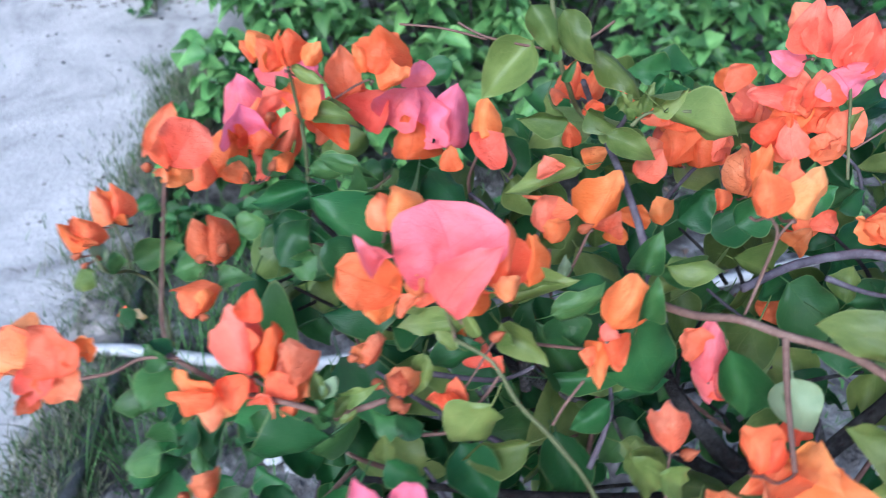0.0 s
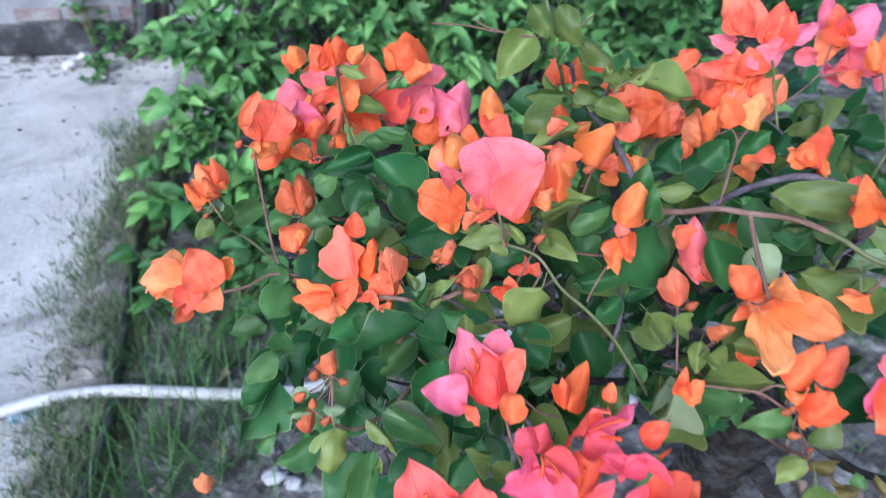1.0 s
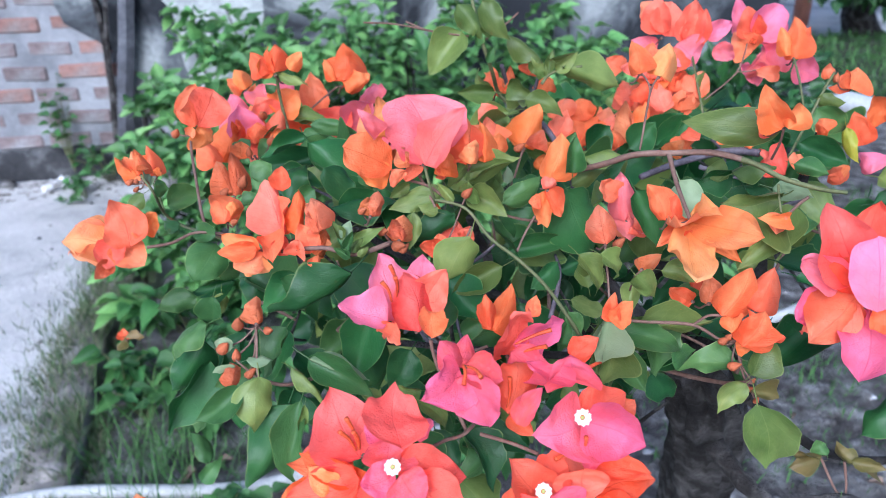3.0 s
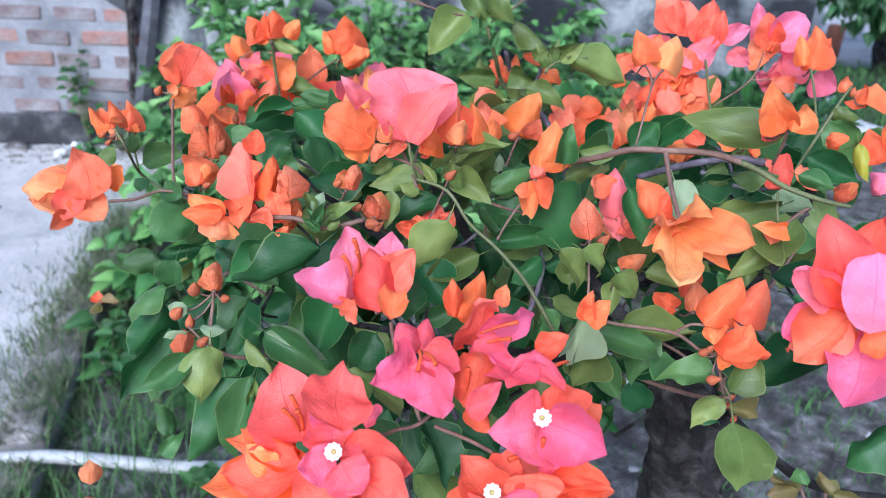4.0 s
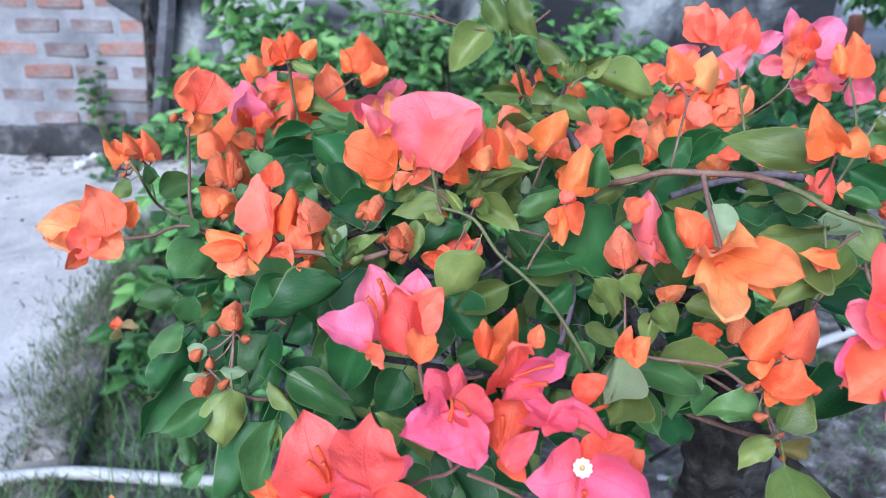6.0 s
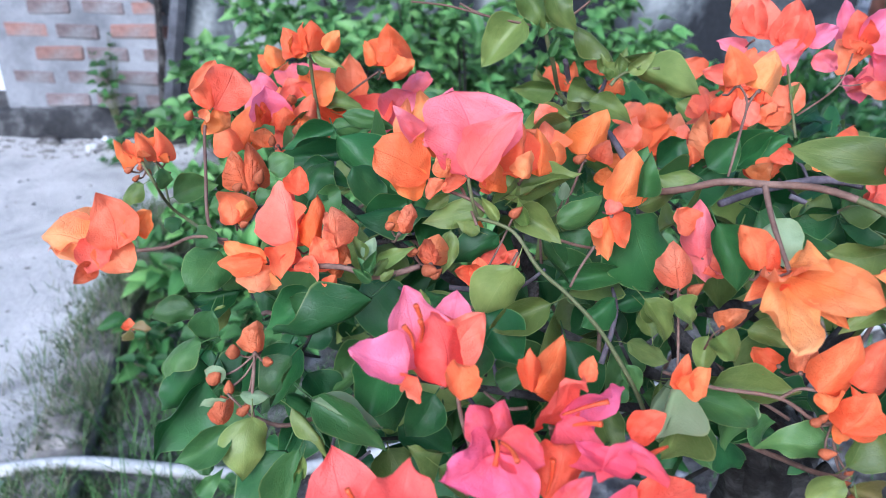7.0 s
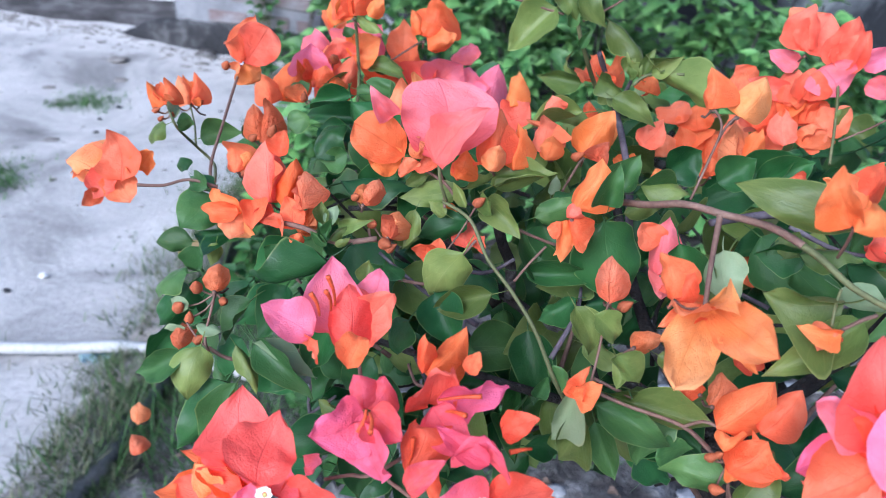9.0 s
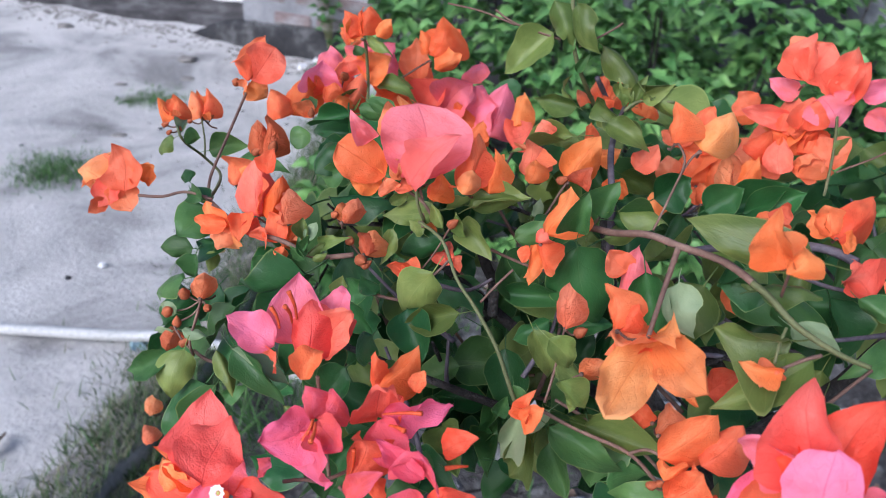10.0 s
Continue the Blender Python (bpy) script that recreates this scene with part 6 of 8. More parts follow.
leaf((-0.0538, 0.2593, 0.9256), (-0.0733, 0.2423, 0.9013), (-0.04, -0.81, 0.59), 0.0232, "mid")
leaf((-0.0770, 0.2327, 0.9200), (-0.0606, 0.2352, 0.9206), (0.06, -0.65, 0.76), 0.0076, "pale")
leaf((-0.0692, 0.2219, 0.9147), (-0.0693, 0.1989, 0.8909), (0.02, -0.72, 0.69), 0.0230, "olive")
leaf((-0.0790, 0.2191, 0.9091), (-0.1104, 0.2107, 0.8929), (0.06, -0.93, 0.35), 0.0168, "mid")
leaf((-0.0856, 0.2408, 0.9249), (-0.0963, 0.2391, 0.9305), (0.32, -0.88, 0.35), 0.0104, "pale")
leaf((-0.0848, 0.2337, 0.9163), (-0.0992, 0.2323, 0.9115), (-0.04, -0.93, 0.36), 0.0069, "pale")
leaf((-0.1206, 0.3154, 0.9220), (-0.1473, 0.3057, 0.9177), (0.25, -0.88, 0.41), 0.0168, "mid")
leaf((-0.1046, 0.2954, 0.9330), (-0.1130, 0.2919, 0.9056), (-0.06, -0.99, 0.14), 0.0184, "mid")
leaf((-0.1097, 0.2854, 0.9172), (-0.1440, 0.2824, 0.8982), (-0.26, -0.78, 0.58), 0.0205, "mid")
leaf((-0.1170, 0.3001, 0.8962), (-0.1470, 0.2834, 0.8612), (0.23, -0.94, 0.26), 0.0287, "dark")
leaf((-0.1163, 0.3033, 0.8766), (-0.1532, 0.2880, 0.8273), (0.33, -0.94, 0.04), 0.0325, "dark")
leaf((-0.1031, 0.3154, 0.9247), (-0.1068, 0.3106, 0.9058), (0.49, -0.87, 0.12), 0.0104, "olive")
leaf((-0.0949, 0.3268, 0.9276), (-0.1272, 0.3267, 0.9197), (-0.09, -0.92, 0.38), 0.0131, "dark")
leaf((-0.0096, 0.2743, 0.9544), (-0.0644, 0.2659, 0.9170), (0.13, -0.99, 0.02), 0.0337, "dark")
leaf((-0.0471, 0.3162, 0.9331), (-0.0804, 0.3104, 0.9102), (-0.21, -0.83, 0.51), 0.0249, "dark")
leaf((-0.0529, 0.2177, 0.8959), (-0.0786, 0.1867, 0.8507), (-0.01, -0.83, 0.56), 0.0308, "dark")
leaf((-0.0455, 0.2155, 0.8982), (-0.0648, 0.1889, 0.8524), (-0.09, -0.85, 0.52), 0.0184, "mid")
leaf((-0.0423, 0.2080, 0.9013), (-0.0485, 0.2076, 0.8814), (0.38, -0.92, -0.10), 0.0053, "olive")
leaf((-0.0396, 0.2317, 0.9189), (-0.0015, 0.2131, 0.8964), (-0.01, -0.78, 0.63), 0.0193, "mid")
leaf((-0.0388, 0.2269, 0.9211), (-0.0033, 0.2205, 0.8973), (-0.02, -0.97, 0.23), 0.0076, "pale")
leaf((-0.0499, 0.2268, 0.9160), (-0.0289, 0.2078, 0.9067), (0.03, -0.41, 0.91), 0.0109, "olive")
leaf((-0.2586, 0.5409, 0.7604), (-0.2400, 0.5337, 0.7580), (-0.28, -0.86, 0.42), 0.0092, "brown")
leaf((-0.2586, 0.5410, 0.7603), (-0.2761, 0.5408, 0.7471), (-0.14, -0.97, 0.20), 0.0086, "brown")
leaf((0.0039, 0.2592, 0.9327), (-0.0131, 0.2471, 0.8886), (-0.29, -0.89, 0.35), 0.0298, "dark")
leaf((-0.0115, 0.2703, 0.8969), (0.0036, 0.2586, 0.8621), (0.04, -0.94, 0.33), 0.0322, "dark")
leaf((0.0260, 0.2536, 0.9031), (0.0083, 0.2382, 0.8829), (-0.13, -0.74, 0.66), 0.0230, "dark")
leaf((0.0497, 0.2346, 0.9502), (0.0392, 0.2272, 0.9268), (-0.44, -0.78, 0.44), 0.0185, "dark")
leaf((0.0558, 0.2824, 0.9381), (0.0753, 0.2604, 0.9160), (0.16, -0.63, 0.76), 0.0275, "dark")
leaf((0.0575, 0.2397, 0.9221), (0.0751, 0.2359, 0.9298), (-0.41, -0.70, 0.58), 0.0129, "mid")
leaf((0.0275, 0.1970, 0.9115), (0.0103, 0.1959, 0.9155), (0.11, -0.97, 0.21), 0.0105, "olive")
leaf((0.0251, 0.1870, 0.9122), (0.0445, 0.1782, 0.8971), (0.10, -0.80, 0.59), 0.0135, "olive")
leaf((0.0540, 0.1978, 0.8786), (0.0716, 0.1744, 0.8482), (0.27, -0.68, 0.68), 0.0212, "dark")
leaf((0.0225, 0.2079, 0.8711), (0.0365, 0.1941, 0.8458), (0.38, -0.71, 0.60), 0.0189, "dark")
leaf((0.1438, 0.2112, 0.9445), (0.1366, 0.2027, 0.9124), (-0.14, -0.95, 0.28), 0.0148, "pale")
leaf((0.1487, 0.2141, 0.9277), (0.1428, 0.2060, 0.8951), (-0.02, -0.97, 0.24), 0.0178, "olive")
leaf((0.1267, 0.2471, 0.9018), (0.1313, 0.2494, 0.9177), (-0.10, -0.98, 0.17), 0.0098, "mid")
leaf((0.1387, 0.2602, 0.9615), (0.1563, 0.2461, 0.9388), (-0.19, -0.89, 0.41), 0.0168, "olive")
leaf((0.1489, 0.2479, 0.9668), (0.1689, 0.2449, 0.9511), (0.19, -0.89, 0.42), 0.0163, "olive")
leaf((0.1596, 0.2141, 0.9680), (0.1734, 0.2095, 0.9492), (-0.12, -0.98, 0.15), 0.0139, "olive")
leaf((0.1825, 0.2283, 0.9621), (0.2006, 0.2181, 0.9589), (-0.34, -0.77, 0.55), 0.0124, "olive")
leaf((0.1591, 0.2293, 0.9204), (0.2024, 0.2130, 0.9102), (-0.24, -0.89, 0.39), 0.0179, "mid")
leaf((0.1781, 0.2433, 0.9147), (0.2263, 0.2353, 0.9155), (-0.15, -0.86, 0.50), 0.0193, "olive")
leaf((0.2286, 0.2068, 0.9039), (0.1969, 0.2129, 0.9079), (-0.04, -0.66, 0.75), 0.0184, "mid")
leaf((0.1608, 0.2338, 0.9045), (0.1779, 0.2207, 0.8756), (-0.01, -0.91, 0.41), 0.0176, "mid")
leaf((0.1848, 0.2517, 0.8820), (0.2308, 0.2455, 0.8753), (-0.07, -0.93, 0.37), 0.0164, "dark")
leaf((0.2010, 0.2632, 0.8601), (0.2126, 0.2546, 0.8295), (-0.11, -0.97, 0.23), 0.0211, "dark")
leaf((0.2332, 0.1943, 0.9018), (0.2542, 0.2018, 0.9253), (-0.25, -0.84, 0.49), 0.0227, "olive")
leaf((0.2194, 0.1764, 0.9101), (0.1993, 0.1683, 0.9015), (-0.00, -0.73, 0.69), 0.0144, "olive")
leaf((0.2246, 0.1785, 0.9022), (0.2427, 0.1750, 0.8977), (-0.01, -0.81, 0.59), 0.0106, "brown")
leaf((0.2194, 0.1613, 0.9054), (0.2258, 0.1473, 0.8649), (-0.30, -0.92, 0.27), 0.0286, "olive")
leaf((0.3041, 0.2458, 0.8939), (0.2646, 0.2341, 0.8788), (-0.13, -0.60, 0.79), 0.0342, "dark")
leaf((0.3849, 0.2359, 0.8416), (0.3446, 0.2318, 0.8245), (-0.36, -0.26, 0.90), 0.0292, "dark")
leaf((0.2846, 0.2666, 0.9409), (0.3319, 0.2608, 0.9224), (0.01, -0.95, 0.31), 0.0209, "dark")
stem(TWIG, 0.0011, 0.0009, (-0.1386, 0.2885, 0.9757), (-0.1236, 0.2935, 0.9756), (-0.1102, 0.3009, 0.9784), (-0.0927, 0.3049, 0.9745))
stem(GREEN_TWIG, 0.0009, 0.0013, (-0.1547, 0.3624, 0.9995), (-0.1470, 0.3571, 0.9870), (-0.1510, 0.3886, 0.9584), (-0.1356, 0.3847, 0.9473), (-0.0975, 0.3088, 0.9717))
stem(GREEN_TWIG, 0.0006, 0.0009, (-0.1622, 0.4065, 0.9838), (-0.1510, 0.3886, 0.9584))
stem(TWIG, 0.0011, 0.0011, (-0.1291, 0.4290, 1.0113), (-0.1295, 0.4184, 1.0019), (-0.1207, 0.3772, 0.9888), (-0.1106, 0.3329, 0.9758), (-0.1031, 0.3167, 0.9684))
stem(TWIG, 0.0014, 0.0018, (-0.1008, 0.3091, 0.9726), (-0.0676, 0.2959, 0.9639), (-0.0271, 0.2792, 0.9709), (-0.0070, 0.2800, 0.9640), (0.0170, 0.2872, 0.9668))
stem(GREEN_TWIG, 0.0014, 0.0016, (-0.0677, 0.5215, 1.0336), (-0.0674, 0.5279, 1.0100), (-0.0627, 0.5190, 0.9820), (-0.0543, 0.4825, 0.9672), (-0.0406, 0.4001, 0.9656))
stem(TWIG, 0.0009, 0.0009, (-0.0137, 0.5411, 1.0148), (-0.0302, 0.5532, 1.0005), (-0.0599, 0.5573, 0.9765))
stem(GREEN_TWIG, 0.0011, 0.0011, (0.0453, 0.3221, 1.0080), (0.0478, 0.3190, 0.9953), (0.0520, 0.3225, 0.9807))
stem(TWIG, 0.0011, 0.0011, (0.0349, 0.3397, 0.9911), (0.0480, 0.3320, 0.9888), (0.0573, 0.3241, 0.9838))
stem(TWIG, 0.0009, 0.0011, (0.1333, 0.4042, 0.9874), (0.1225, 0.3927, 0.9620), (0.1179, 0.3905, 0.9512))
stem(GREEN_TWIG, 0.0016, 0.0021, (0.1076, 0.5040, 1.0944), (0.1150, 0.4952, 1.0597), (0.1264, 0.5063, 1.0299), (0.1396, 0.5310, 0.9998), (0.1574, 0.5160, 0.9884))
stem(GREY_TWIG, 0.0021, 0.0030, (0.1361, 0.5092, 1.0335), (0.1484, 0.5331, 1.0047), (0.1574, 0.5160, 0.9884), (0.1599, 0.4488, 0.9949), (0.1660, 0.4100, 0.9836), (0.1704, 0.3888, 0.9688), (0.1766, 0.3803, 0.9301))
stem(GREY_TWIG, 0.0014, 0.0021, (0.1629, 0.4783, 1.0281), (0.1601, 0.4873, 1.0107), (0.1564, 0.5111, 0.9896))
stem(TWIG, 0.0009, 0.0009, (0.0496, 0.5012, 1.0770), (0.0684, 0.4976, 1.0692), (0.1041, 0.4964, 1.0628))
stem(TWIG, 0.0009, 0.0009, (0.1485, 0.5001, 1.0806), (0.1372, 0.4990, 1.0714), (0.1190, 0.4956, 1.0597))
stem(GREEN_TWIG, 0.0011, 0.0014, (0.0512, 0.3134, 0.9850), (0.0706, 0.3011, 0.9822), (0.0848, 0.2884, 0.9651), (0.1021, 0.2766, 0.9529), (0.1194, 0.2642, 0.9367), (0.1358, 0.2510, 0.9126), (0.1493, 0.2587, 0.8863))
stem(TWIG, 0.0008, 0.0008, (0.1178, 0.2958, 0.9756), (0.1026, 0.2818, 0.9564))
stem(BARK, 0.0040, 0.0040, (0.0833, 0.3623, 0.9496), (0.0891, 0.3632, 0.9311), (0.0968, 0.3627, 0.9155), (0.0993, 0.3574, 0.8923))
stem(TWIG, 0.0007, 0.0007, (0.1951, 0.3229, 1.0637), (0.2017, 0.3221, 1.0533), (0.1985, 0.3158, 1.0354), (0.1932, 0.3081, 1.0140))
stem(TWIG, 0.0007, 0.0007, (0.2080, 0.3251, 1.0597), (0.2023, 0.3222, 1.0486), (0.1939, 0.3090, 1.0160))
stem(TWIG, 0.0023, 0.0021, (0.1572, 0.3661, 0.9758), (0.1575, 0.3459, 0.9872), (0.1727, 0.3195, 1.0014), (0.1903, 0.3073, 1.0112), (0.2070, 0.2932, 1.0157), (0.2297, 0.2790, 1.0194), (0.2446, 0.2642, 1.0186))
stem(GREEN_TWIG, 0.0021, 0.0013, (0.2439, 0.2645, 1.0187), (0.2528, 0.2583, 1.0159), (0.2660, 0.2471, 1.0097), (0.2855, 0.2369, 1.0055), (0.3002, 0.2347, 1.0032))
stem(TWIG, 0.0018, 0.0012, (0.2077, 0.2929, 1.0155), (0.2038, 0.2692, 1.0047), (0.1982, 0.2318, 0.9941))
stem(GREEN_TWIG, 0.0011, 0.0011, (0.3145, 0.5115, 1.0434), (0.3185, 0.5050, 1.0259), (0.3207, 0.4944, 1.0057), (0.3185, 0.4711, 0.9839))
stem(TWIG, 0.0007, 0.0008, (0.3786, 0.5237, 1.0416), (0.3633, 0.5074, 1.0165), (0.3259, 0.4907, 0.9960))
stem(TWIG, 0.0007, 0.0007, (0.3890, 0.5140, 1.0167), (0.3643, 0.5073, 1.0166))
stem(GREEN_TWIG, 0.0009, 0.0011, (0.3901, 0.4611, 1.0372), (0.3871, 0.4395, 1.0185), (0.3756, 0.4043, 0.9953))
stem(GREEN_TWIG, 0.0011, 0.0012, (0.4041, 0.4211, 1.0327), (0.3939, 0.4154, 1.0202), (0.3733, 0.3994, 0.9968), (0.3419, 0.3720, 0.9687))
stem(TWIG, 0.0008, 0.0008, (0.2514, 0.2361, 1.0465), (0.2525, 0.2395, 1.0365), (0.2555, 0.2498, 1.0230))
stem(GREEN_TWIG, 0.0008, 0.0008, (0.2631, 0.2497, 1.0058), (0.2602, 0.2366, 0.9920))
stem(TWIG, 0.0007, 0.0007, (0.1827, 0.2287, 0.9966), (0.1890, 0.2270, 0.9940), (0.1979, 0.2315, 0.9935))
stem(TWIG, 0.0007, 0.0008, (0.1560, 0.2595, 0.9674), (0.1551, 0.2444, 0.9444), (0.1536, 0.2349, 0.9319))
stem(TWIG, 0.0008, 0.0009, (-0.0708, 0.2479, 0.9359), (-0.0706, 0.2401, 0.9268), (-0.0712, 0.2310, 0.9134), (-0.0695, 0.2306, 0.9027))
stem(TWIG, 0.0007, 0.0007, (-0.0838, 0.2345, 0.9196), (-0.0772, 0.2312, 0.9140), (-0.0712, 0.2314, 0.9061))
stem(TWIG, 0.0011, 0.0016, (-0.0702, 0.2321, 0.9056), (-0.0551, 0.2346, 0.8978), (-0.0331, 0.2662, 0.8825), (-0.0072, 0.3085, 0.8730))
stem(TWIG, 0.0011, 0.0011, (0.0337, 0.1942, 0.9479), (0.0368, 0.1909, 0.9325), (0.0504, 0.1704, 0.8996))
stem(TWIG, 0.0011, 0.0011, (0.0242, 0.1676, 0.8901), (0.0370, 0.1672, 0.8973), (0.0502, 0.1682, 0.9013), (0.0696, 0.2009, 0.8951))
stem(TWIG, 0.0011, 0.0011, (0.0575, 0.1669, 0.9000), (0.0747, 0.1592, 0.8973), (0.0866, 0.1479, 0.8980))
stem(TWIG, 0.0009, 0.0009, (0.0676, 0.2011, 0.9357), (0.0598, 0.2150, 0.9245), (0.0514, 0.2355, 0.9185))
stem(TWIG, 0.0011, 0.0011, (0.1524, 0.2334, 0.9273), (0.1737, 0.2243, 0.9282), (0.2026, 0.2181, 0.9269), (0.2192, 0.2123, 0.9178), (0.2269, 0.2049, 0.9210))
stem(TWIG, 0.0009, 0.0009, (0.2026, 0.2179, 0.9266), (0.2114, 0.2174, 0.9331), (0.2193, 0.2128, 0.9351))
stem(TWIG, 0.0019, 0.0012, (0.1886, 0.2684, 0.8696), (0.2077, 0.2539, 0.8668), (0.2188, 0.2271, 0.8774), (0.2205, 0.1963, 0.8957), (0.2250, 0.1805, 0.9076))
stem(TWIG, 0.0006, 0.0006, (0.1696, 0.2301, 0.9618), (0.1658, 0.2299, 0.9579), (0.1663, 0.2363, 0.9451))
stem(TWIG, 0.0009, 0.0011, (0.2654, 0.2359, 0.9916), (0.2813, 0.2440, 0.9977))
head = flower_head((-0.1016, 0.5195, 0.9670))
bract(head, (-0.1057, 0.5272, 0.9799), (-0.1165, 0.5532, 1.0133), (0.06, -0.78, 0.62), 0.0425, "pink", "d")
bract(head, (-0.0890, 0.5090, 0.9740), (-0.0961, 0.5342, 1.0030), (0.28, -0.69, 0.66), 0.0365, "orange", "d")
bract(head, (-0.0826, 0.5669, 0.9932), (-0.0895, 0.5869, 1.0149), (-0.15, -0.75, 0.64), 0.0350, "pink", "f")
bract(head, (-0.0696, 0.5687, 0.9924), (-0.0612, 0.5799, 1.0156), (-0.18, -0.86, 0.47), 0.0272, "pink", "f")
bract(head, (-0.0819, 0.5347, 0.9923), (-0.0878, 0.5340, 1.0103), (0.48, -0.87, 0.12), 0.0338, "coral", "c")
bract(head, (-0.0703, 0.5316, 0.9908), (-0.0516, 0.5434, 1.0128), (-0.01, -0.88, 0.47), 0.0337, "orange", "f")
bract(head, (-0.0350, 0.5780, 0.9816), (-0.0411, 0.5973, 1.0162), (-0.00, -0.88, 0.48), 0.0290, "coral", "f")
bract(head, (-0.0508, 0.5479, 0.9607), (-0.0380, 0.5535, 0.9775), (-0.13, -0.91, 0.39), 0.0479, "red", "f")
head = flower_head((-0.0065, 0.5612, 0.9380))
bract(head, (-0.0210, 0.5697, 0.9553), (-0.0030, 0.5815, 0.9855), (-0.26, -0.84, 0.48), 0.0364, "coral", "c")
bract(head, (-0.0040, 0.5728, 0.9590), (0.0192, 0.5828, 0.9875), (0.02, -0.95, 0.31), 0.0400, "pink", "c")
bract(head, (0.0111, 0.5542, 0.9367), (0.0118, 0.5771, 0.9657), (-0.17, -0.77, 0.61), 0.0400, "orange", "d")
bract(head, (0.0429, 0.5586, 0.9462), (0.0501, 0.5916, 0.9884), (0.21, -0.79, 0.58), 0.0470, "pink", "d")
bract(head, (0.0422, 0.5618, 0.9443), (0.0269, 0.6026, 0.9760), (-0.70, -0.50, 0.51), 0.0378, "pink", "f")
bract(head, (0.0253, 0.5875, 0.9866), (0.0171, 0.6033, 1.0019), (-0.38, -0.74, 0.56), 0.0305, "pink", "f")
bract(head, (0.0706, 0.5368, 0.9696), (0.0706, 0.5564, 0.9974), (-0.26, -0.79, 0.55), 0.0249, "orange", "d")
bract(head, (0.0665, 0.5308, 0.9575), (0.0881, 0.5397, 0.9723), (-0.09, -0.80, 0.60), 0.0351, "coral", "f")
bract(head, (0.0507, 0.4991, 0.9639), (0.0462, 0.5078, 0.9817), (-0.22, -0.90, 0.38), 0.0173, "orange", "f")
bract(head, (-0.0983, 0.5394, 0.9537), (-0.1030, 0.5505, 0.9660), (0.22, -0.68, 0.70), 0.0180, "pink", "f")
head = flower_head((0.0124, 0.3612, 1.0174))
bract(head, (0.0123, 0.3600, 1.0185), (0.0076, 0.3720, 1.0388), (0.23, -0.82, 0.53), 0.0186, "apricot", "d")
bract(head, (0.0151, 0.3600, 1.0184), (0.0200, 0.3725, 1.0446), (-0.23, -0.87, 0.45), 0.0228, "apricot", "d")
leaf((-0.0391, 0.4231, 1.0024), (-0.0801, 0.4220, 0.9887), (-0.16, -0.84, 0.52), 0.0178, "dark")
leaf((-0.0596, 0.5342, 0.9881), (-0.0216, 0.5305, 0.9873), (-0.08, -0.91, 0.41), 0.0176, "olive")
leaf((-0.0451, 0.4512, 0.9973), (-0.0208, 0.4495, 0.9950), (0.00, -0.80, 0.60), 0.0137, "mid")
leaf((-0.0377, 0.4529, 1.0038), (0.0015, 0.4323, 0.9997), (-0.45, -0.88, 0.17), 0.0137, "mid")
leaf((-0.0381, 0.4160, 0.9997), (-0.0062, 0.3855, 0.9611), (-0.32, -0.85, 0.41), 0.0335, "dark")
leaf((-0.0202, 0.4387, 0.9886), (-0.0045, 0.4241, 0.9847), (-0.31, -0.53, 0.79), 0.0224, "mid")
leaf((-0.0116, 0.4323, 0.9803), (0.0157, 0.4390, 0.9832), (0.06, -0.59, 0.81), 0.0205, "dark")
leaf((-0.0120, 0.4261, 0.9722), (0.0136, 0.4297, 0.9710), (0.13, -0.76, 0.64), 0.0205, "dark")
leaf((-0.0578, 0.3940, 0.9611), (-0.0452, 0.4044, 0.9881), (-0.06, -0.92, 0.38), 0.0290, "dark")
leaf((-0.0225, 0.3403, 0.9729), (0.0345, 0.3488, 0.9866), (-0.11, -0.59, 0.80), 0.0266, "dark")
leaf((-0.0849, 0.4074, 0.9769), (-0.0682, 0.4067, 0.9877), (-0.34, -0.82, 0.46), 0.0178, "mid")
leaf((-0.1226, 0.4180, 0.9549), (-0.1051, 0.4255, 0.9791), (0.09, -0.97, 0.23), 0.0203, "mid")
leaf((-0.1250, 0.3906, 0.9562), (-0.1064, 0.3888, 0.9658), (-0.27, -0.89, 0.36), 0.0195, "mid")
leaf((-0.0903, 0.3722, 0.9671), (-0.0734, 0.3686, 0.9757), (-0.47, -0.55, 0.68), 0.0144, "mid")
leaf((-0.1067, 0.4691, 0.9789), (-0.0917, 0.4738, 0.9897), (-0.23, -0.74, 0.63), 0.0162, "mid")
leaf((-0.0805, 0.5127, 0.9736), (-0.0663, 0.5134, 0.9883), (-0.12, -0.98, 0.16), 0.0194, "olive")
head = flower_head((0.1387, 0.5517, 0.9971))
bract(head, (0.1362, 0.5520, 0.9969), (0.1407, 0.5712, 1.0209), (-0.01, -0.78, 0.62), 0.0215, "orange", "d")
bract(head, (0.1362, 0.5544, 0.9951), (0.1318, 0.5768, 1.0133), (-0.84, -0.34, 0.43), 0.0172, "orange", "d")
bract(head, (0.1491, 0.5497, 0.9975), (0.1560, 0.5638, 1.0195), (-0.16, -0.81, 0.57), 0.0170, "orange", "d")
bract(head, (0.1305, 0.5512, 0.9976), (0.1195, 0.5467, 1.0099), (0.14, -0.96, -0.23), 0.0124, "coral", "c")
bract(head, (0.1371, 0.5307, 0.9667), (0.1350, 0.5408, 0.9840), (-0.36, -0.82, 0.44), 0.0158, "orange", "d")
bract(head, (0.1472, 0.5249, 0.9610), (0.1671, 0.5298, 0.9683), (-0.06, -0.75, 0.66), 0.0181, "orange", "d")
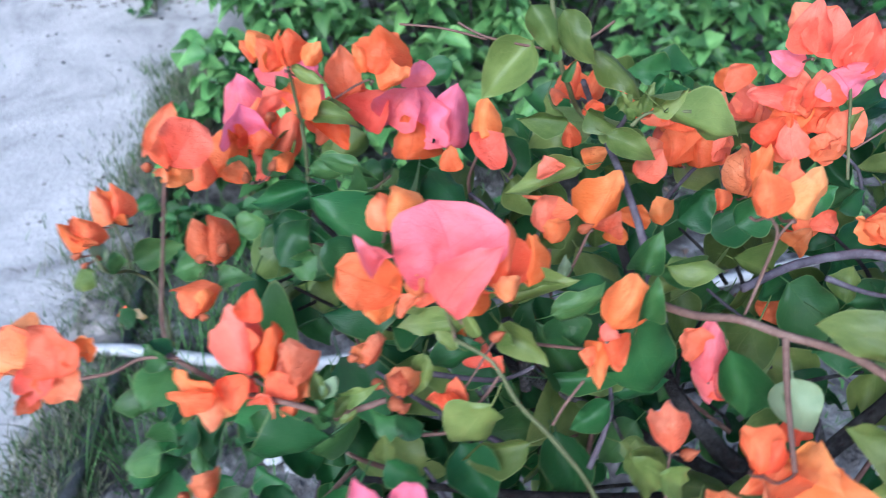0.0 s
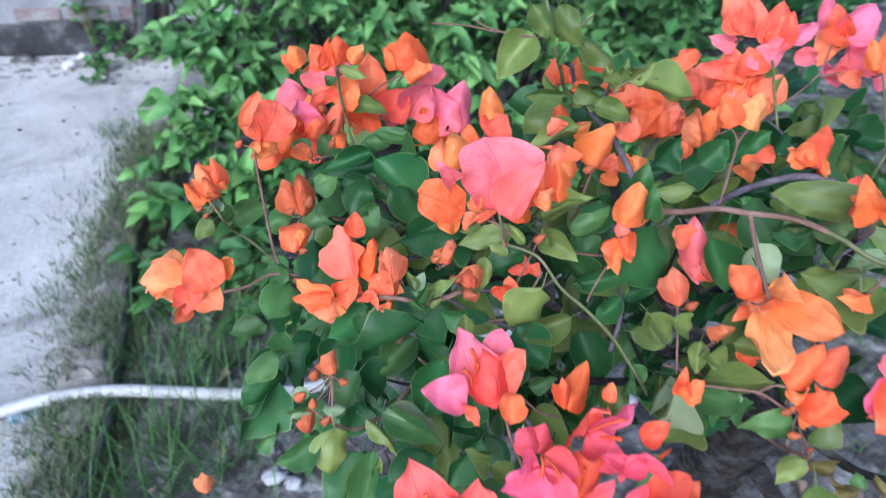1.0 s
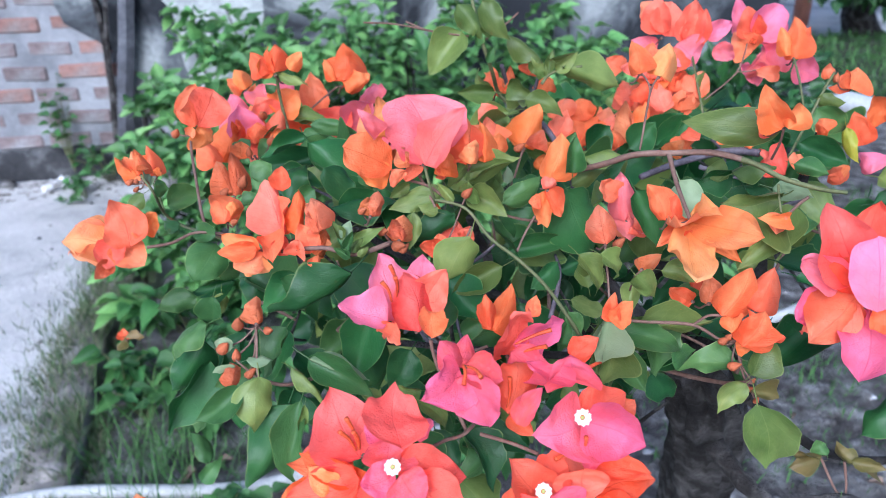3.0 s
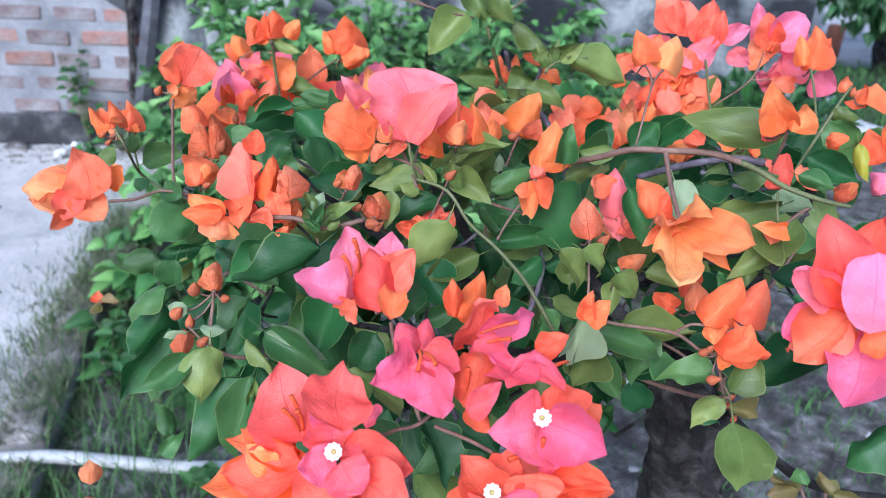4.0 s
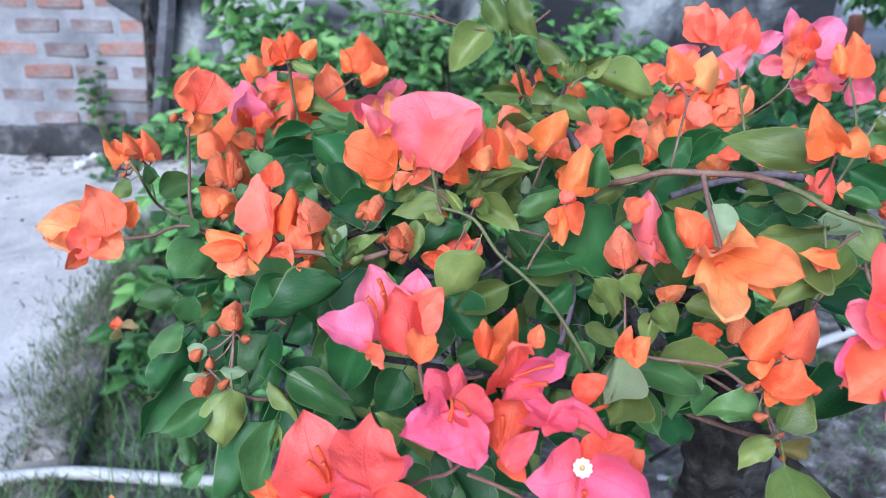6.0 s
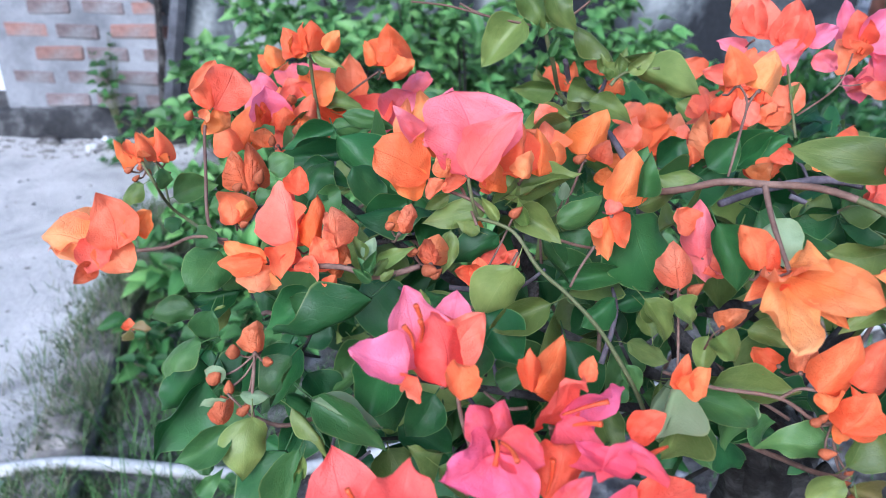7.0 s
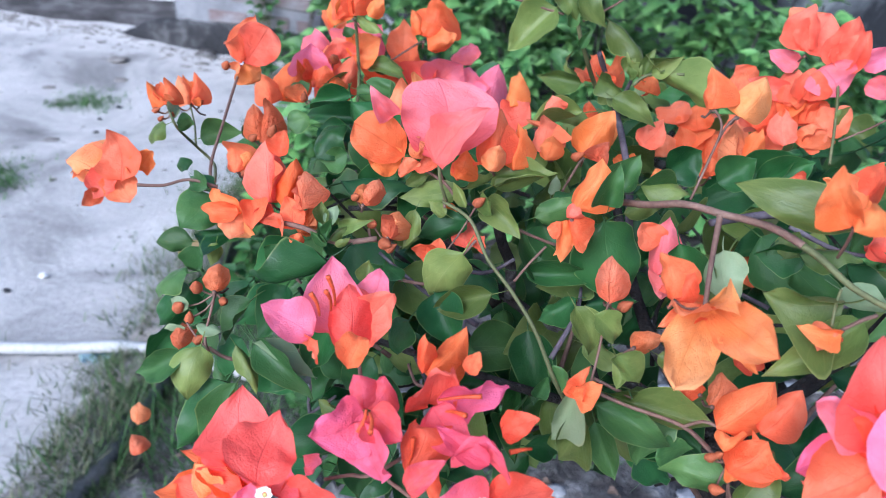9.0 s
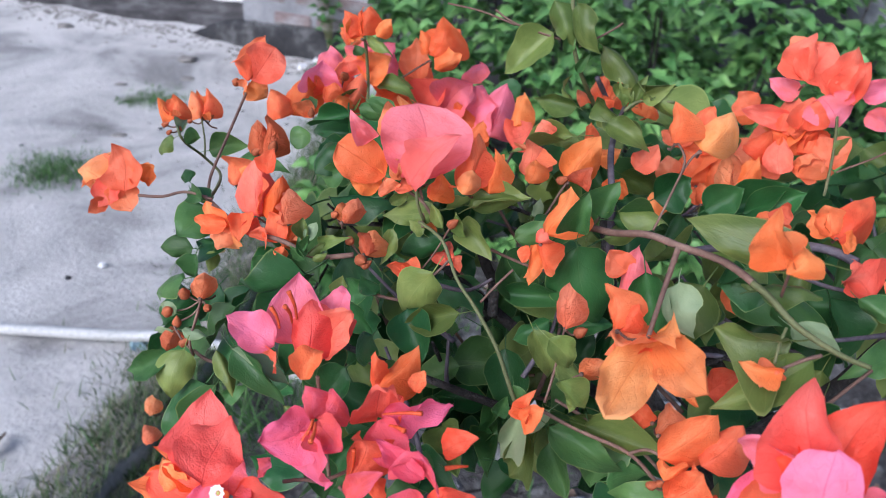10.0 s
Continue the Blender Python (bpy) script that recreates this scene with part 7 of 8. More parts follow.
head = flower_head((0.2374, 0.5552, 0.9350))
bract(head, (0.2189, 0.5747, 0.9604), (0.2183, 0.5930, 0.9809), (-0.56, -0.63, 0.54), 0.0326, "coral", "f")
bract(head, (0.2391, 0.5728, 0.9580), (0.2334, 0.5855, 0.9806), (-0.48, -0.81, 0.33), 0.0326, "orange", "f")
bract(head, (0.2263, 0.5568, 0.9346), (0.2217, 0.5743, 0.9605), (-0.51, -0.75, 0.41), 0.0386, "orange", "d")
bract(head, (0.2279, 0.5590, 0.9334), (0.2176, 0.5899, 0.9446), (-0.99, -0.10, -0.11), 0.0310, "orange", "d")
bract(head, (0.2493, 0.5555, 0.9343), (0.2473, 0.5729, 0.9614), (-0.58, -0.71, 0.41), 0.0350, "orange", "d")
bract(head, (0.2605, 0.5571, 0.9400), (0.2668, 0.5692, 0.9649), (-0.18, -0.87, 0.46), 0.0265, "coral", "d")
bract(head, (0.2610, 0.5598, 0.9385), (0.2782, 0.5748, 0.9554), (0.71, -0.69, 0.15), 0.0213, "coral", "f")
bract(head, (0.2115, 0.5561, 0.9355), (0.2077, 0.5676, 0.9561), (-0.14, -0.88, 0.46), 0.0265, "coral", "d")
bract(head, (0.2655, 0.5886, 0.9865), (0.2709, 0.6037, 1.0011), (-0.08, -0.68, 0.72), 0.0204, "orange", "f")
bract(head, (0.2878, 0.5762, 0.9692), (0.2822, 0.5922, 0.9940), (-0.15, -0.85, 0.51), 0.0325, "coral", "d")
bract(head, (0.2883, 0.5788, 0.9677), (0.2974, 0.6016, 0.9871), (0.73, -0.48, 0.48), 0.0261, "coral", "d")
bract(head, (0.2960, 0.5734, 0.9672), (0.2912, 0.5881, 0.9882), (-0.30, -0.81, 0.49), 0.0241, "coral", "d")
bract(head, (0.2969, 0.5758, 0.9657), (0.3038, 0.5931, 0.9837), (0.62, -0.57, 0.54), 0.0193, "coral", "f")
head = flower_head((0.2857, 0.4971, 0.9997))
bract(head, (0.2654, 0.5466, 1.0153), (0.2522, 0.5580, 1.0256), (-0.52, -0.82, 0.23), 0.0247, "coral", "f")
bract(head, (0.2810, 0.5071, 1.0149), (0.2880, 0.5236, 1.0403), (-0.42, -0.70, 0.57), 0.0343, "coral", "d")
bract(head, (0.3014, 0.5080, 1.0186), (0.2979, 0.5146, 1.0433), (-0.16, -0.96, 0.23), 0.0289, "coral", "c")
bract(head, (0.2808, 0.4977, 0.9996), (0.2794, 0.5141, 1.0227), (-0.38, -0.77, 0.51), 0.0344, "orange", "d")
bract(head, (0.2819, 0.5001, 0.9980), (0.2726, 0.5272, 1.0089), (-0.98, -0.17, 0.06), 0.0276, "orange", "d")
bract(head, (0.3011, 0.4987, 1.0038), (0.3063, 0.5154, 1.0245), (-0.40, -0.66, 0.63), 0.0290, "orange", "d")
bract(head, (0.3023, 0.5007, 1.0019), (0.3208, 0.5167, 1.0156), (0.54, -0.72, 0.45), 0.0233, "orange", "f")
bract(head, (0.3171, 0.4950, 0.9967), (0.3297, 0.5059, 1.0224), (-0.45, -0.73, 0.52), 0.0259, "coral", "f")
bract(head, (0.2897, 0.5265, 1.0384), (0.2657, 0.5297, 1.0483), (0.02, -0.94, 0.35), 0.0172, "pink", "f")
bract(head, (0.2760, 0.4415, 0.9594), (0.2847, 0.4465, 0.9773), (-0.28, -0.88, 0.38), 0.0208, "orange", "d")
bract(head, (0.2768, 0.4442, 0.9582), (0.2790, 0.4570, 0.9744), (-0.88, -0.14, 0.46), 0.0167, "orange", "d")
bract(head, (0.1682, 0.4313, 0.9692), (0.1737, 0.4399, 0.9820), (-0.39, -0.69, 0.61), 0.0211, "orange", "f")
bract(head, (0.1537, 0.4264, 0.9602), (0.1582, 0.4320, 0.9731), (-0.10, -0.90, 0.43), 0.0161, "orange", "f")
leaf((0.1300, 0.4446, 1.0066), (0.0821, 0.4422, 0.9881), (-0.12, -0.91, 0.41), 0.0216, "olive")
leaf((0.1627, 0.3741, 0.9813), (0.1692, 0.3806, 1.0069), (-0.13, -0.95, 0.27), 0.0193, "mid")
leaf((0.1728, 0.3712, 0.9901), (0.2042, 0.3638, 0.9989), (-0.35, -0.57, 0.74), 0.0172, "olive")
leaf((0.1709, 0.3719, 0.9818), (0.2052, 0.3757, 0.9817), (0.07, -0.67, 0.74), 0.0192, "mid")
leaf((0.0796, 0.3393, 0.9889), (0.1162, 0.3407, 1.0071), (-0.27, -0.75, 0.60), 0.0154, "olive")
leaf((0.1176, 0.3680, 0.9696), (0.1508, 0.3734, 0.9768), (-0.08, -0.60, 0.80), 0.0238, "dark")
leaf((0.1142, 0.3667, 0.9505), (0.1220, 0.3474, 0.9349), (0.05, -0.62, 0.79), 0.0289, "mid")
leaf((0.2340, 0.4318, 0.9729), (0.2574, 0.4364, 0.9941), (-0.20, -0.89, 0.41), 0.0263, "dark")
leaf((0.1974, 0.4375, 0.9719), (0.2206, 0.4492, 0.9894), (-0.08, -0.78, 0.62), 0.0314, "dark")
leaf((-0.0821, 0.2667, 0.8934), (-0.1079, 0.2641, 0.8769), (-0.06, -0.97, 0.24), 0.0233, "mid")
leaf((-0.1634, 0.4185, 0.6859), (-0.1756, 0.4327, 0.7150), (0.39, -0.75, 0.53), 0.0183, "mid")
leaf((-0.1729, 0.4093, 0.6718), (-0.1513, 0.4138, 0.6887), (0.01, -0.97, 0.24), 0.0158, "mid")
stem(GREY_TWIG, 0.0026, 0.0035, (0.2244, 0.3768, 0.9672), (0.2645, 0.3984, 0.9694), (0.3082, 0.4031, 0.9752), (0.3294, 0.3884, 0.9771))
stem(BARK, 0.0030, 0.0030, (0.1285, 0.4864, 0.7266), (0.1852, 0.4895, 0.7037), (0.2375, 0.5096, 0.7033))
stem(BARK, 0.0040, 0.0050, (0.2331, 0.4060, 0.8638), (0.2737, 0.4009, 0.8613), (0.3203, 0.4182, 0.8540))
head = flower_head((0.3146, 0.3960, 0.9873))
bract(head, (0.3144, 0.3945, 0.9872), (0.3406, 0.4237, 1.0157), (0.07, -0.73, 0.68), 0.0331, "orange", "d")
bract(head, (0.3106, 0.3973, 0.9873), (0.3027, 0.4060, 1.0068), (-0.31, -0.91, 0.28), 0.0214, "orange", "d")
bract(head, (0.3115, 0.4001, 0.9864), (0.2989, 0.4146, 0.9982), (-0.91, -0.35, -0.21), 0.0172, "orange", "f")
bract(head, (0.3185, 0.3966, 0.9842), (0.3292, 0.3986, 0.9847), (0.12, -0.80, 0.59), 0.0158, "orange", "f")
head = flower_head((0.2337, 0.4567, 0.9653))
bract(head, (0.2334, 0.4558, 0.9667), (0.2289, 0.4636, 0.9804), (-0.29, -0.87, 0.40), 0.0146, "orange", "d")
bract(head, (0.2343, 0.4583, 0.9655), (0.2259, 0.4687, 0.9741), (-0.93, -0.36, -0.10), 0.0117, "orange", "f")
bract(head, (0.2031, 0.4780, 0.9350), (0.1965, 0.4833, 0.9541), (-0.17, -0.96, 0.20), 0.0196, "orange", "d")
bract(head, (0.1806, 0.4849, 0.9714), (0.1955, 0.4952, 0.9916), (-0.12, -0.85, 0.52), 0.0222, "coral", "f")
bract(head, (0.1489, 0.5085, 1.0089), (0.1444, 0.5126, 1.0193), (-0.22, -0.94, 0.27), 0.0156, "orange", "f")
bract(head, (0.1630, 0.5208, 1.0211), (0.1672, 0.5223, 1.0312), (-0.06, -0.98, 0.17), 0.0205, "orange", "f")
bract(head, (0.1801, 0.5061, 1.0085), (0.1824, 0.5126, 1.0209), (0.09, -0.89, 0.44), 0.0221, "orange", "d")
bract(head, (0.1798, 0.5088, 1.0072), (0.1898, 0.5202, 1.0136), (0.88, -0.48, 0.08), 0.0177, "orange", "d")
head = flower_head((0.2771, 0.4167, 0.9002))
bract(head, (0.2675, 0.4165, 0.9020), (0.2845, 0.4288, 0.9238), (-0.07, -0.85, 0.52), 0.0244, "orange", "f")
bract(head, (0.2923, 0.4253, 0.9066), (0.2994, 0.4368, 0.9224), (-0.19, -0.75, 0.63), 0.0199, "orange", "f")
bract(head, (0.2545, 0.3249, 0.8922), (0.2743, 0.3374, 0.9047), (0.16, -0.82, 0.55), 0.0246, "orange", "f")
bract(head, (0.1987, 0.3554, 0.9414), (0.2132, 0.3470, 0.9312), (-0.29, -0.90, 0.33), 0.0178, "coral", "f")
leaf((0.2881, 0.3812, 0.9406), (0.3469, 0.3767, 0.9088), (0.07, -0.96, 0.26), 0.0271, "mid")
leaf((0.3466, 0.4201, 0.9719), (0.3232, 0.3953, 0.9470), (0.26, -0.80, 0.55), 0.0255, "mid")
leaf((0.3049, 0.3968, 0.9384), (0.3099, 0.4029, 0.9605), (-0.04, -0.96, 0.27), 0.0184, "olive")
leaf((0.1163, 0.3276, 0.8885), (0.1273, 0.2965, 0.8490), (-0.00, -0.79, 0.62), 0.0304, "dark")
leaf((0.1820, 0.2455, 0.9098), (0.1919, 0.2273, 0.8824), (0.28, -0.75, 0.60), 0.0320, "mid")
leaf((0.2601, 0.2794, 0.8785), (0.2979, 0.2735, 0.8760), (-0.01, -0.43, 0.90), 0.0298, "dark")
leaf((0.1681, 0.2603, 0.9034), (0.2201, 0.2656, 0.8882), (0.28, -0.56, 0.78), 0.0174, "olive")
stem(BARK, 0.0040, 0.0080, (0.2385, 0.3857, 0.8741), (0.2717, 0.4038, 0.8684), (0.3075, 0.4134, 0.8316), (0.3428, 0.4116, 0.7819), (0.3652, 0.4146, 0.7243))
stem(BARK, 0.0080, 0.0090, (0.0813, 0.4207, 0.8549), (0.1011, 0.4272, 0.8189), (0.1145, 0.4245, 0.7728), (0.1398, 0.4262, 0.6928))
leaf((-0.0099, 0.2732, 0.9671), (-0.0159, 0.2773, 0.9786), (0.16, -0.90, 0.40), 0.0065, "mid")
leaf((-0.0083, 0.2746, 0.9679), (0.0007, 0.2815, 0.9770), (-0.08, -0.76, 0.65), 0.0062, "olive")
leaf((-0.0097, 0.2718, 0.9654), (-0.0203, 0.2730, 0.9737), (0.30, -0.82, 0.49), 0.0057, "mid")
leaf((-0.0048, 0.2728, 0.9658), (0.0037, 0.2757, 0.9706), (0.06, -0.90, 0.43), 0.0051, "olive")
leaf((0.0175, 0.2628, 0.9502), (0.0174, 0.2696, 0.9629), (0.26, -0.85, 0.46), 0.0109, "olive")
leaf((0.0536, 0.3182, 0.9736), (0.0387, 0.3271, 0.9764), (-0.39, -0.79, 0.47), 0.0087, "olive")
leaf((0.0814, 0.3167, 0.9790), (0.0746, 0.3148, 0.9972), (-0.25, -0.95, -0.20), 0.0079, "olive")
leaf((0.0649, 0.3214, 0.9789), (0.0543, 0.3299, 0.9916), (-0.03, -0.84, 0.53), 0.0071, "olive")
leaf((0.2444, 0.3116, 0.9855), (0.2493, 0.3139, 0.9984), (-0.27, -0.93, 0.25), 0.0073, "mid")
leaf((0.1923, 0.2302, 0.9707), (0.2005, 0.2190, 0.9663), (-0.52, -0.61, 0.60), 0.0103, "olive")
leaf((0.1707, 0.2329, 0.8825), (0.1640, 0.2356, 0.8974), (0.08, -0.97, 0.22), 0.0112, "mid")
leaf((0.1499, 0.2682, 0.9314), (0.1480, 0.2826, 0.9442), (-0.48, -0.62, 0.62), 0.0130, "olive")
leaf((0.1434, 0.3235, 0.9239), (0.1198, 0.3112, 0.9168), (0.25, -0.81, 0.54), 0.0170, "dark")
leaf((0.0349, 0.2812, 0.9443), (0.0204, 0.2916, 0.9510), (-0.00, -0.55, 0.84), 0.0129, "dark")
leaf((-0.0409, 0.2930, 0.9338), (-0.0572, 0.2883, 0.9460), (0.37, -0.92, 0.15), 0.0154, "dark")
leaf((-0.0363, 0.3994, 0.9659), (-0.0571, 0.3950, 0.9582), (-0.06, -0.80, 0.59), 0.0181, "mid")
leaf((-0.0010, 0.3734, 0.9841), (0.0193, 0.3679, 0.9778), (-0.12, -0.90, 0.43), 0.0128, "mid")
leaf((-0.0872, 0.3161, 0.9469), (-0.1001, 0.3159, 0.9262), (-0.19, -0.97, 0.12), 0.0157, "mid")
leaf((-0.1290, 0.3330, 0.9675), (-0.1441, 0.3429, 0.9716), (-0.16, -0.57, 0.81), 0.0103, "mid")
head = flower_head((-0.0878, 0.4615, 0.9766))
bract(head, (-0.0994, 0.4626, 0.9746), (-0.0977, 0.4711, 0.9888), (0.23, -0.85, 0.48), 0.0196, "orange", "f")
bud(head, (-0.0732, 0.4655, 0.9881), 0.0041)
bud(head, (-0.0924, 0.4633, 0.9792), 0.0037)
bract(head, (-0.0647, 0.4622, 0.9849), (-0.0680, 0.4662, 1.0002), (0.32, -0.90, 0.31), 0.0167, "orange", "d")
head = flower_head((0.0100, 0.1393, 0.8985))
bract(head, (-0.0114, 0.1541, 0.8854), (-0.0609, 0.1535, 0.8728), (-0.16, -0.74, 0.66), 0.0354, "red", "f")
bract(head, (0.0064, 0.1391, 0.8948), (-0.0104, 0.1242, 0.8727), (-0.08, -0.80, 0.59), 0.0334, "scarlet", "c")
bract(head, (0.0147, 0.1377, 0.8950), (0.0435, 0.1208, 0.8803), (-0.06, -0.71, 0.70), 0.0305, "scarlet", "f")
bract(head, (-0.0133, 0.1556, 0.8915), (-0.0506, 0.1650, 0.8928), (-0.14, -0.63, 0.76), 0.0191, "red", "f")
bract(head, (-0.0015, 0.1524, 0.8891), (-0.0351, 0.1400, 0.8599), (-0.35, -0.65, 0.67), 0.0330, "red", "f")
bract(head, (0.0193, 0.1462, 0.8918), (0.0465, 0.1434, 0.8905), (-0.03, -0.68, 0.74), 0.0217, "scarlet", "f")
head = flower_head((0.0849, 0.1258, 0.8880))
bract(head, (0.0842, 0.1269, 0.8879), (0.0684, 0.1357, 0.9083), (0.15, -0.86, 0.48), 0.0271, "scarlet", "c")
bract(head, (0.0907, 0.1339, 0.8811), (0.1207, 0.1389, 0.8903), (-0.14, -0.62, 0.78), 0.0306, "scarlet", "f")
bract(head, (0.0820, 0.1174, 0.8954), (0.0703, 0.1042, 0.8779), (-0.47, -0.53, 0.70), 0.0318, "scarlet", "f")
bract(head, (0.0847, 0.1163, 0.8961), (0.1081, 0.1014, 0.8776), (0.09, -0.72, 0.69), 0.0324, "magenta", "f")
bract(head, (0.1108, 0.1241, 0.8891), (0.1430, 0.1216, 0.8975), (-0.26, -0.45, 0.85), 0.0263, "red", "f")
bract(head, (0.1129, 0.1209, 0.8830), (0.1375, 0.1078, 0.8787), (-0.25, -0.68, 0.69), 0.0228, "red", "c")
bract(head, (0.0802, 0.1252, 0.8869), (0.0587, 0.1190, 0.8761), (-0.16, -0.70, 0.70), 0.0248, "scarlet", "c")
white_flower(head, (0.0821, 0.1184, 0.8997), (-0.08, -0.72, 0.69), 0.0045)
flower_tube(head, (0.1048, 0.1415, 0.9041), (0.0921, 0.1344, 0.9054))
flower_tube(head, (0.1058, 0.1326, 0.9094), (0.1066, 0.1299, 0.9222))
leaf((0.3280, 0.2344, 0.7896), (0.3041, 0.2292, 0.7916), (0.18, -0.49, 0.85), 0.0146, "brown")
leaf((0.3259, 0.2333, 0.7872), (0.3052, 0.2429, 0.7913), (-0.33, -0.86, 0.38), 0.0146, "brown")
leaf((0.3529, 0.2280, 0.7834), (0.3401, 0.2354, 0.7954), (-0.39, -0.91, 0.14), 0.0137, "brown")
leaf((0.3683, 0.2247, 0.7806), (0.3536, 0.2278, 0.7883), (0.14, -0.80, 0.59), 0.0117, "brown")
leaf((0.3505, 0.2297, 0.7858), (0.3692, 0.2155, 0.7863), (-0.41, -0.51, 0.75), 0.0108, "brown")
leaf((0.3332, 0.2103, 0.7653), (0.3333, 0.2038, 0.7371), (-0.65, -0.74, 0.16), 0.0221, "mid")
leaf((0.3325, 0.2340, 0.7905), (0.3293, 0.2404, 0.8003), (-0.12, -0.86, 0.50), 0.0117, "mid")
stem(TWIG, 0.0011, 0.0009, (0.3278, 0.2337, 0.7884), (0.3363, 0.2222, 0.7675), (0.3430, 0.2177, 0.7603))
stem(TWIG, 0.0011, 0.0009, (0.3450, 0.2304, 0.7860), (0.3449, 0.2231, 0.7715), (0.3430, 0.2177, 0.7603))
leaf((0.0915, 0.2762, 0.9487), (0.0552, 0.2774, 0.9294), (-0.26, -0.86, 0.43), 0.0189, "olive")
leaf((-0.0114, 0.2758, 0.9696), (-0.0061, 0.2738, 0.9845), (-0.47, -0.88, 0.04), 0.0058, "mid")
leaf((-0.1163, 0.3151, 0.9728), (-0.0990, 0.3032, 0.9712), (-0.46, -0.74, 0.50), 0.0100, "dark")
leaf((0.1671, 0.4674, 1.0305), (0.1511, 0.4645, 1.0433), (-0.07, -0.95, -0.30), 0.0108, "olive")
leaf((0.1687, 0.4695, 1.0328), (0.1742, 0.4722, 1.0526), (-0.40, -0.89, 0.23), 0.0089, "olive")
leaf((0.1746, 0.4650, 1.0357), (0.1926, 0.4575, 1.0495), (-0.23, -0.95, -0.23), 0.0108, "olive")
leaf((0.1624, 0.4668, 1.0285), (0.1545, 0.4644, 1.0380), (-0.12, -0.93, -0.34), 0.0079, "olive")
leaf((0.1208, 0.4979, 1.0385), (0.1282, 0.4974, 1.0543), (-0.09, -1.00, 0.00), 0.0071, "mid")
leaf((0.1164, 0.4938, 1.0645), (0.1254, 0.4890, 1.0745), (-0.52, -0.85, 0.05), 0.0119, "olive")
leaf((0.1103, 0.4930, 1.0544), (0.1137, 0.4925, 1.0737), (0.11, -0.99, -0.05), 0.0100, "mid")
stem(GREEN_TWIG, 0.0014, 0.0011, (0.1626, 0.4654, 1.0252), (0.1728, 0.4674, 1.0343), (0.1963, 0.4597, 1.0402))
stem(TWIG, 0.0008, 0.0008, (0.0128, 0.4921, 1.0790), (0.0402, 0.4932, 1.0763), (0.0682, 0.4926, 1.0698))
leaf((0.1389, 0.4965, 1.0177), (0.1563, 0.4790, 1.0086), (-0.59, -0.75, 0.32), 0.0207, "olive")
leaf((0.1616, 0.4813, 1.0082), (0.1820, 0.4785, 0.9961), (0.15, -0.87, 0.47), 0.0174, "olive")
leaf((0.1351, 0.4617, 0.9970), (0.1138, 0.4522, 0.9966), (0.33, -0.77, 0.55), 0.0130, "olive")
leaf((0.0240, 0.2991, 0.9353), (0.0025, 0.3030, 0.9333), (-0.19, -0.97, 0.14), 0.0181, "dark")
leaf((0.0174, 0.2705, 0.9377), (0.0383, 0.2596, 0.9258), (-0.33, -0.91, 0.24), 0.0186, "dark")
stem(TWIG, 0.0011, 0.0011, (0.0242, 0.2819, 0.9438), (0.0458, 0.2868, 0.9400), (0.0644, 0.2920, 0.9383))
stem(TWIG, 0.0009, 0.0009, (0.0753, 0.3050, 0.9665), (0.0603, 0.2920, 0.9512))
stem(TWIG, 0.0011, 0.0009, (0.0386, 0.3434, 1.0019), (0.0471, 0.3359, 0.9854), (0.0517, 0.3207, 0.9770))
stem(TWIG, 0.0011, 0.0009, (0.0970, 0.3295, 0.9656), (0.1186, 0.3365, 0.9554), (0.1445, 0.3412, 0.9485))
leaf((0.1438, 0.2739, 0.9489), (0.1655, 0.2700, 0.9310), (0.17, -0.90, 0.40), 0.0143, "olive")
leaf((0.1741, 0.2508, 0.9436), (0.1683, 0.2369, 0.9265), (-0.39, -0.65, 0.65), 0.0129, "olive")
leaf((0.1569, 0.2464, 0.9167), (0.1352, 0.2225, 0.9052), (0.47, -0.69, 0.55), 0.0091, "pale")
leaf((0.1578, 0.2563, 0.8965), (0.1737, 0.2416, 0.8607), (0.38, -0.78, 0.49), 0.0212, "olive")
leaf((0.0843, 0.3948, 0.8146), (0.1109, 0.3779, 0.7656), (0.14, -0.91, 0.39), 0.0333, "dark")
leaf((0.1331, 0.2554, 0.9212), (0.1408, 0.2483, 0.9062), (-0.11, -0.92, 0.38), 0.0108, "mid")
leaf((0.1518, 0.2724, 0.8866), (0.1856, 0.2683, 0.8809), (-0.05, -0.93, 0.37), 0.0183, "mid")
leaf((0.1884, 0.2990, 0.8773), (0.2360, 0.2925, 0.8705), (0.05, -0.49, 0.87), 0.0223, "olive")
leaf((0.1536, 0.2532, 0.9113), (0.1497, 0.2385, 0.8815), (-0.30, -0.84, 0.45), 0.0079, "olive")
leaf((0.1962, 0.2264, 0.8929), (0.2210, 0.2390, 0.8933), (0.35, -0.72, 0.60), 0.0171, "mid")
leaf((0.2602, 0.3132, 0.8537), (0.2980, 0.3157, 0.8371), (0.38, -0.45, 0.81), 0.0243, "dark")
stem(TWIG, 0.0011, 0.0011, (0.1586, 0.2644, 0.9095), (0.1871, 0.2583, 0.9032), (0.2119, 0.2540, 0.8972), (0.2291, 0.2438, 0.8907))
stem(GREY_TWIG, 0.0019, 0.0012, (0.2440, 0.3450, 0.9073), (0.2692, 0.3591, 0.8994), (0.2868, 0.3611, 0.8769))
leaf((0.1521, 0.3456, 0.9044), (0.1835, 0.3409, 0.9182), (-0.24, -0.95, 0.22), 0.0163, "dark")
leaf((0.1535, 0.3164, 0.8943), (0.1801, 0.3037, 0.8897), (-0.14, -0.57, 0.81), 0.0172, "olive")
leaf((0.2168, 0.3142, 0.8538), (0.2470, 0.3063, 0.8257), (0.26, -0.82, 0.51), 0.0243, "dark")
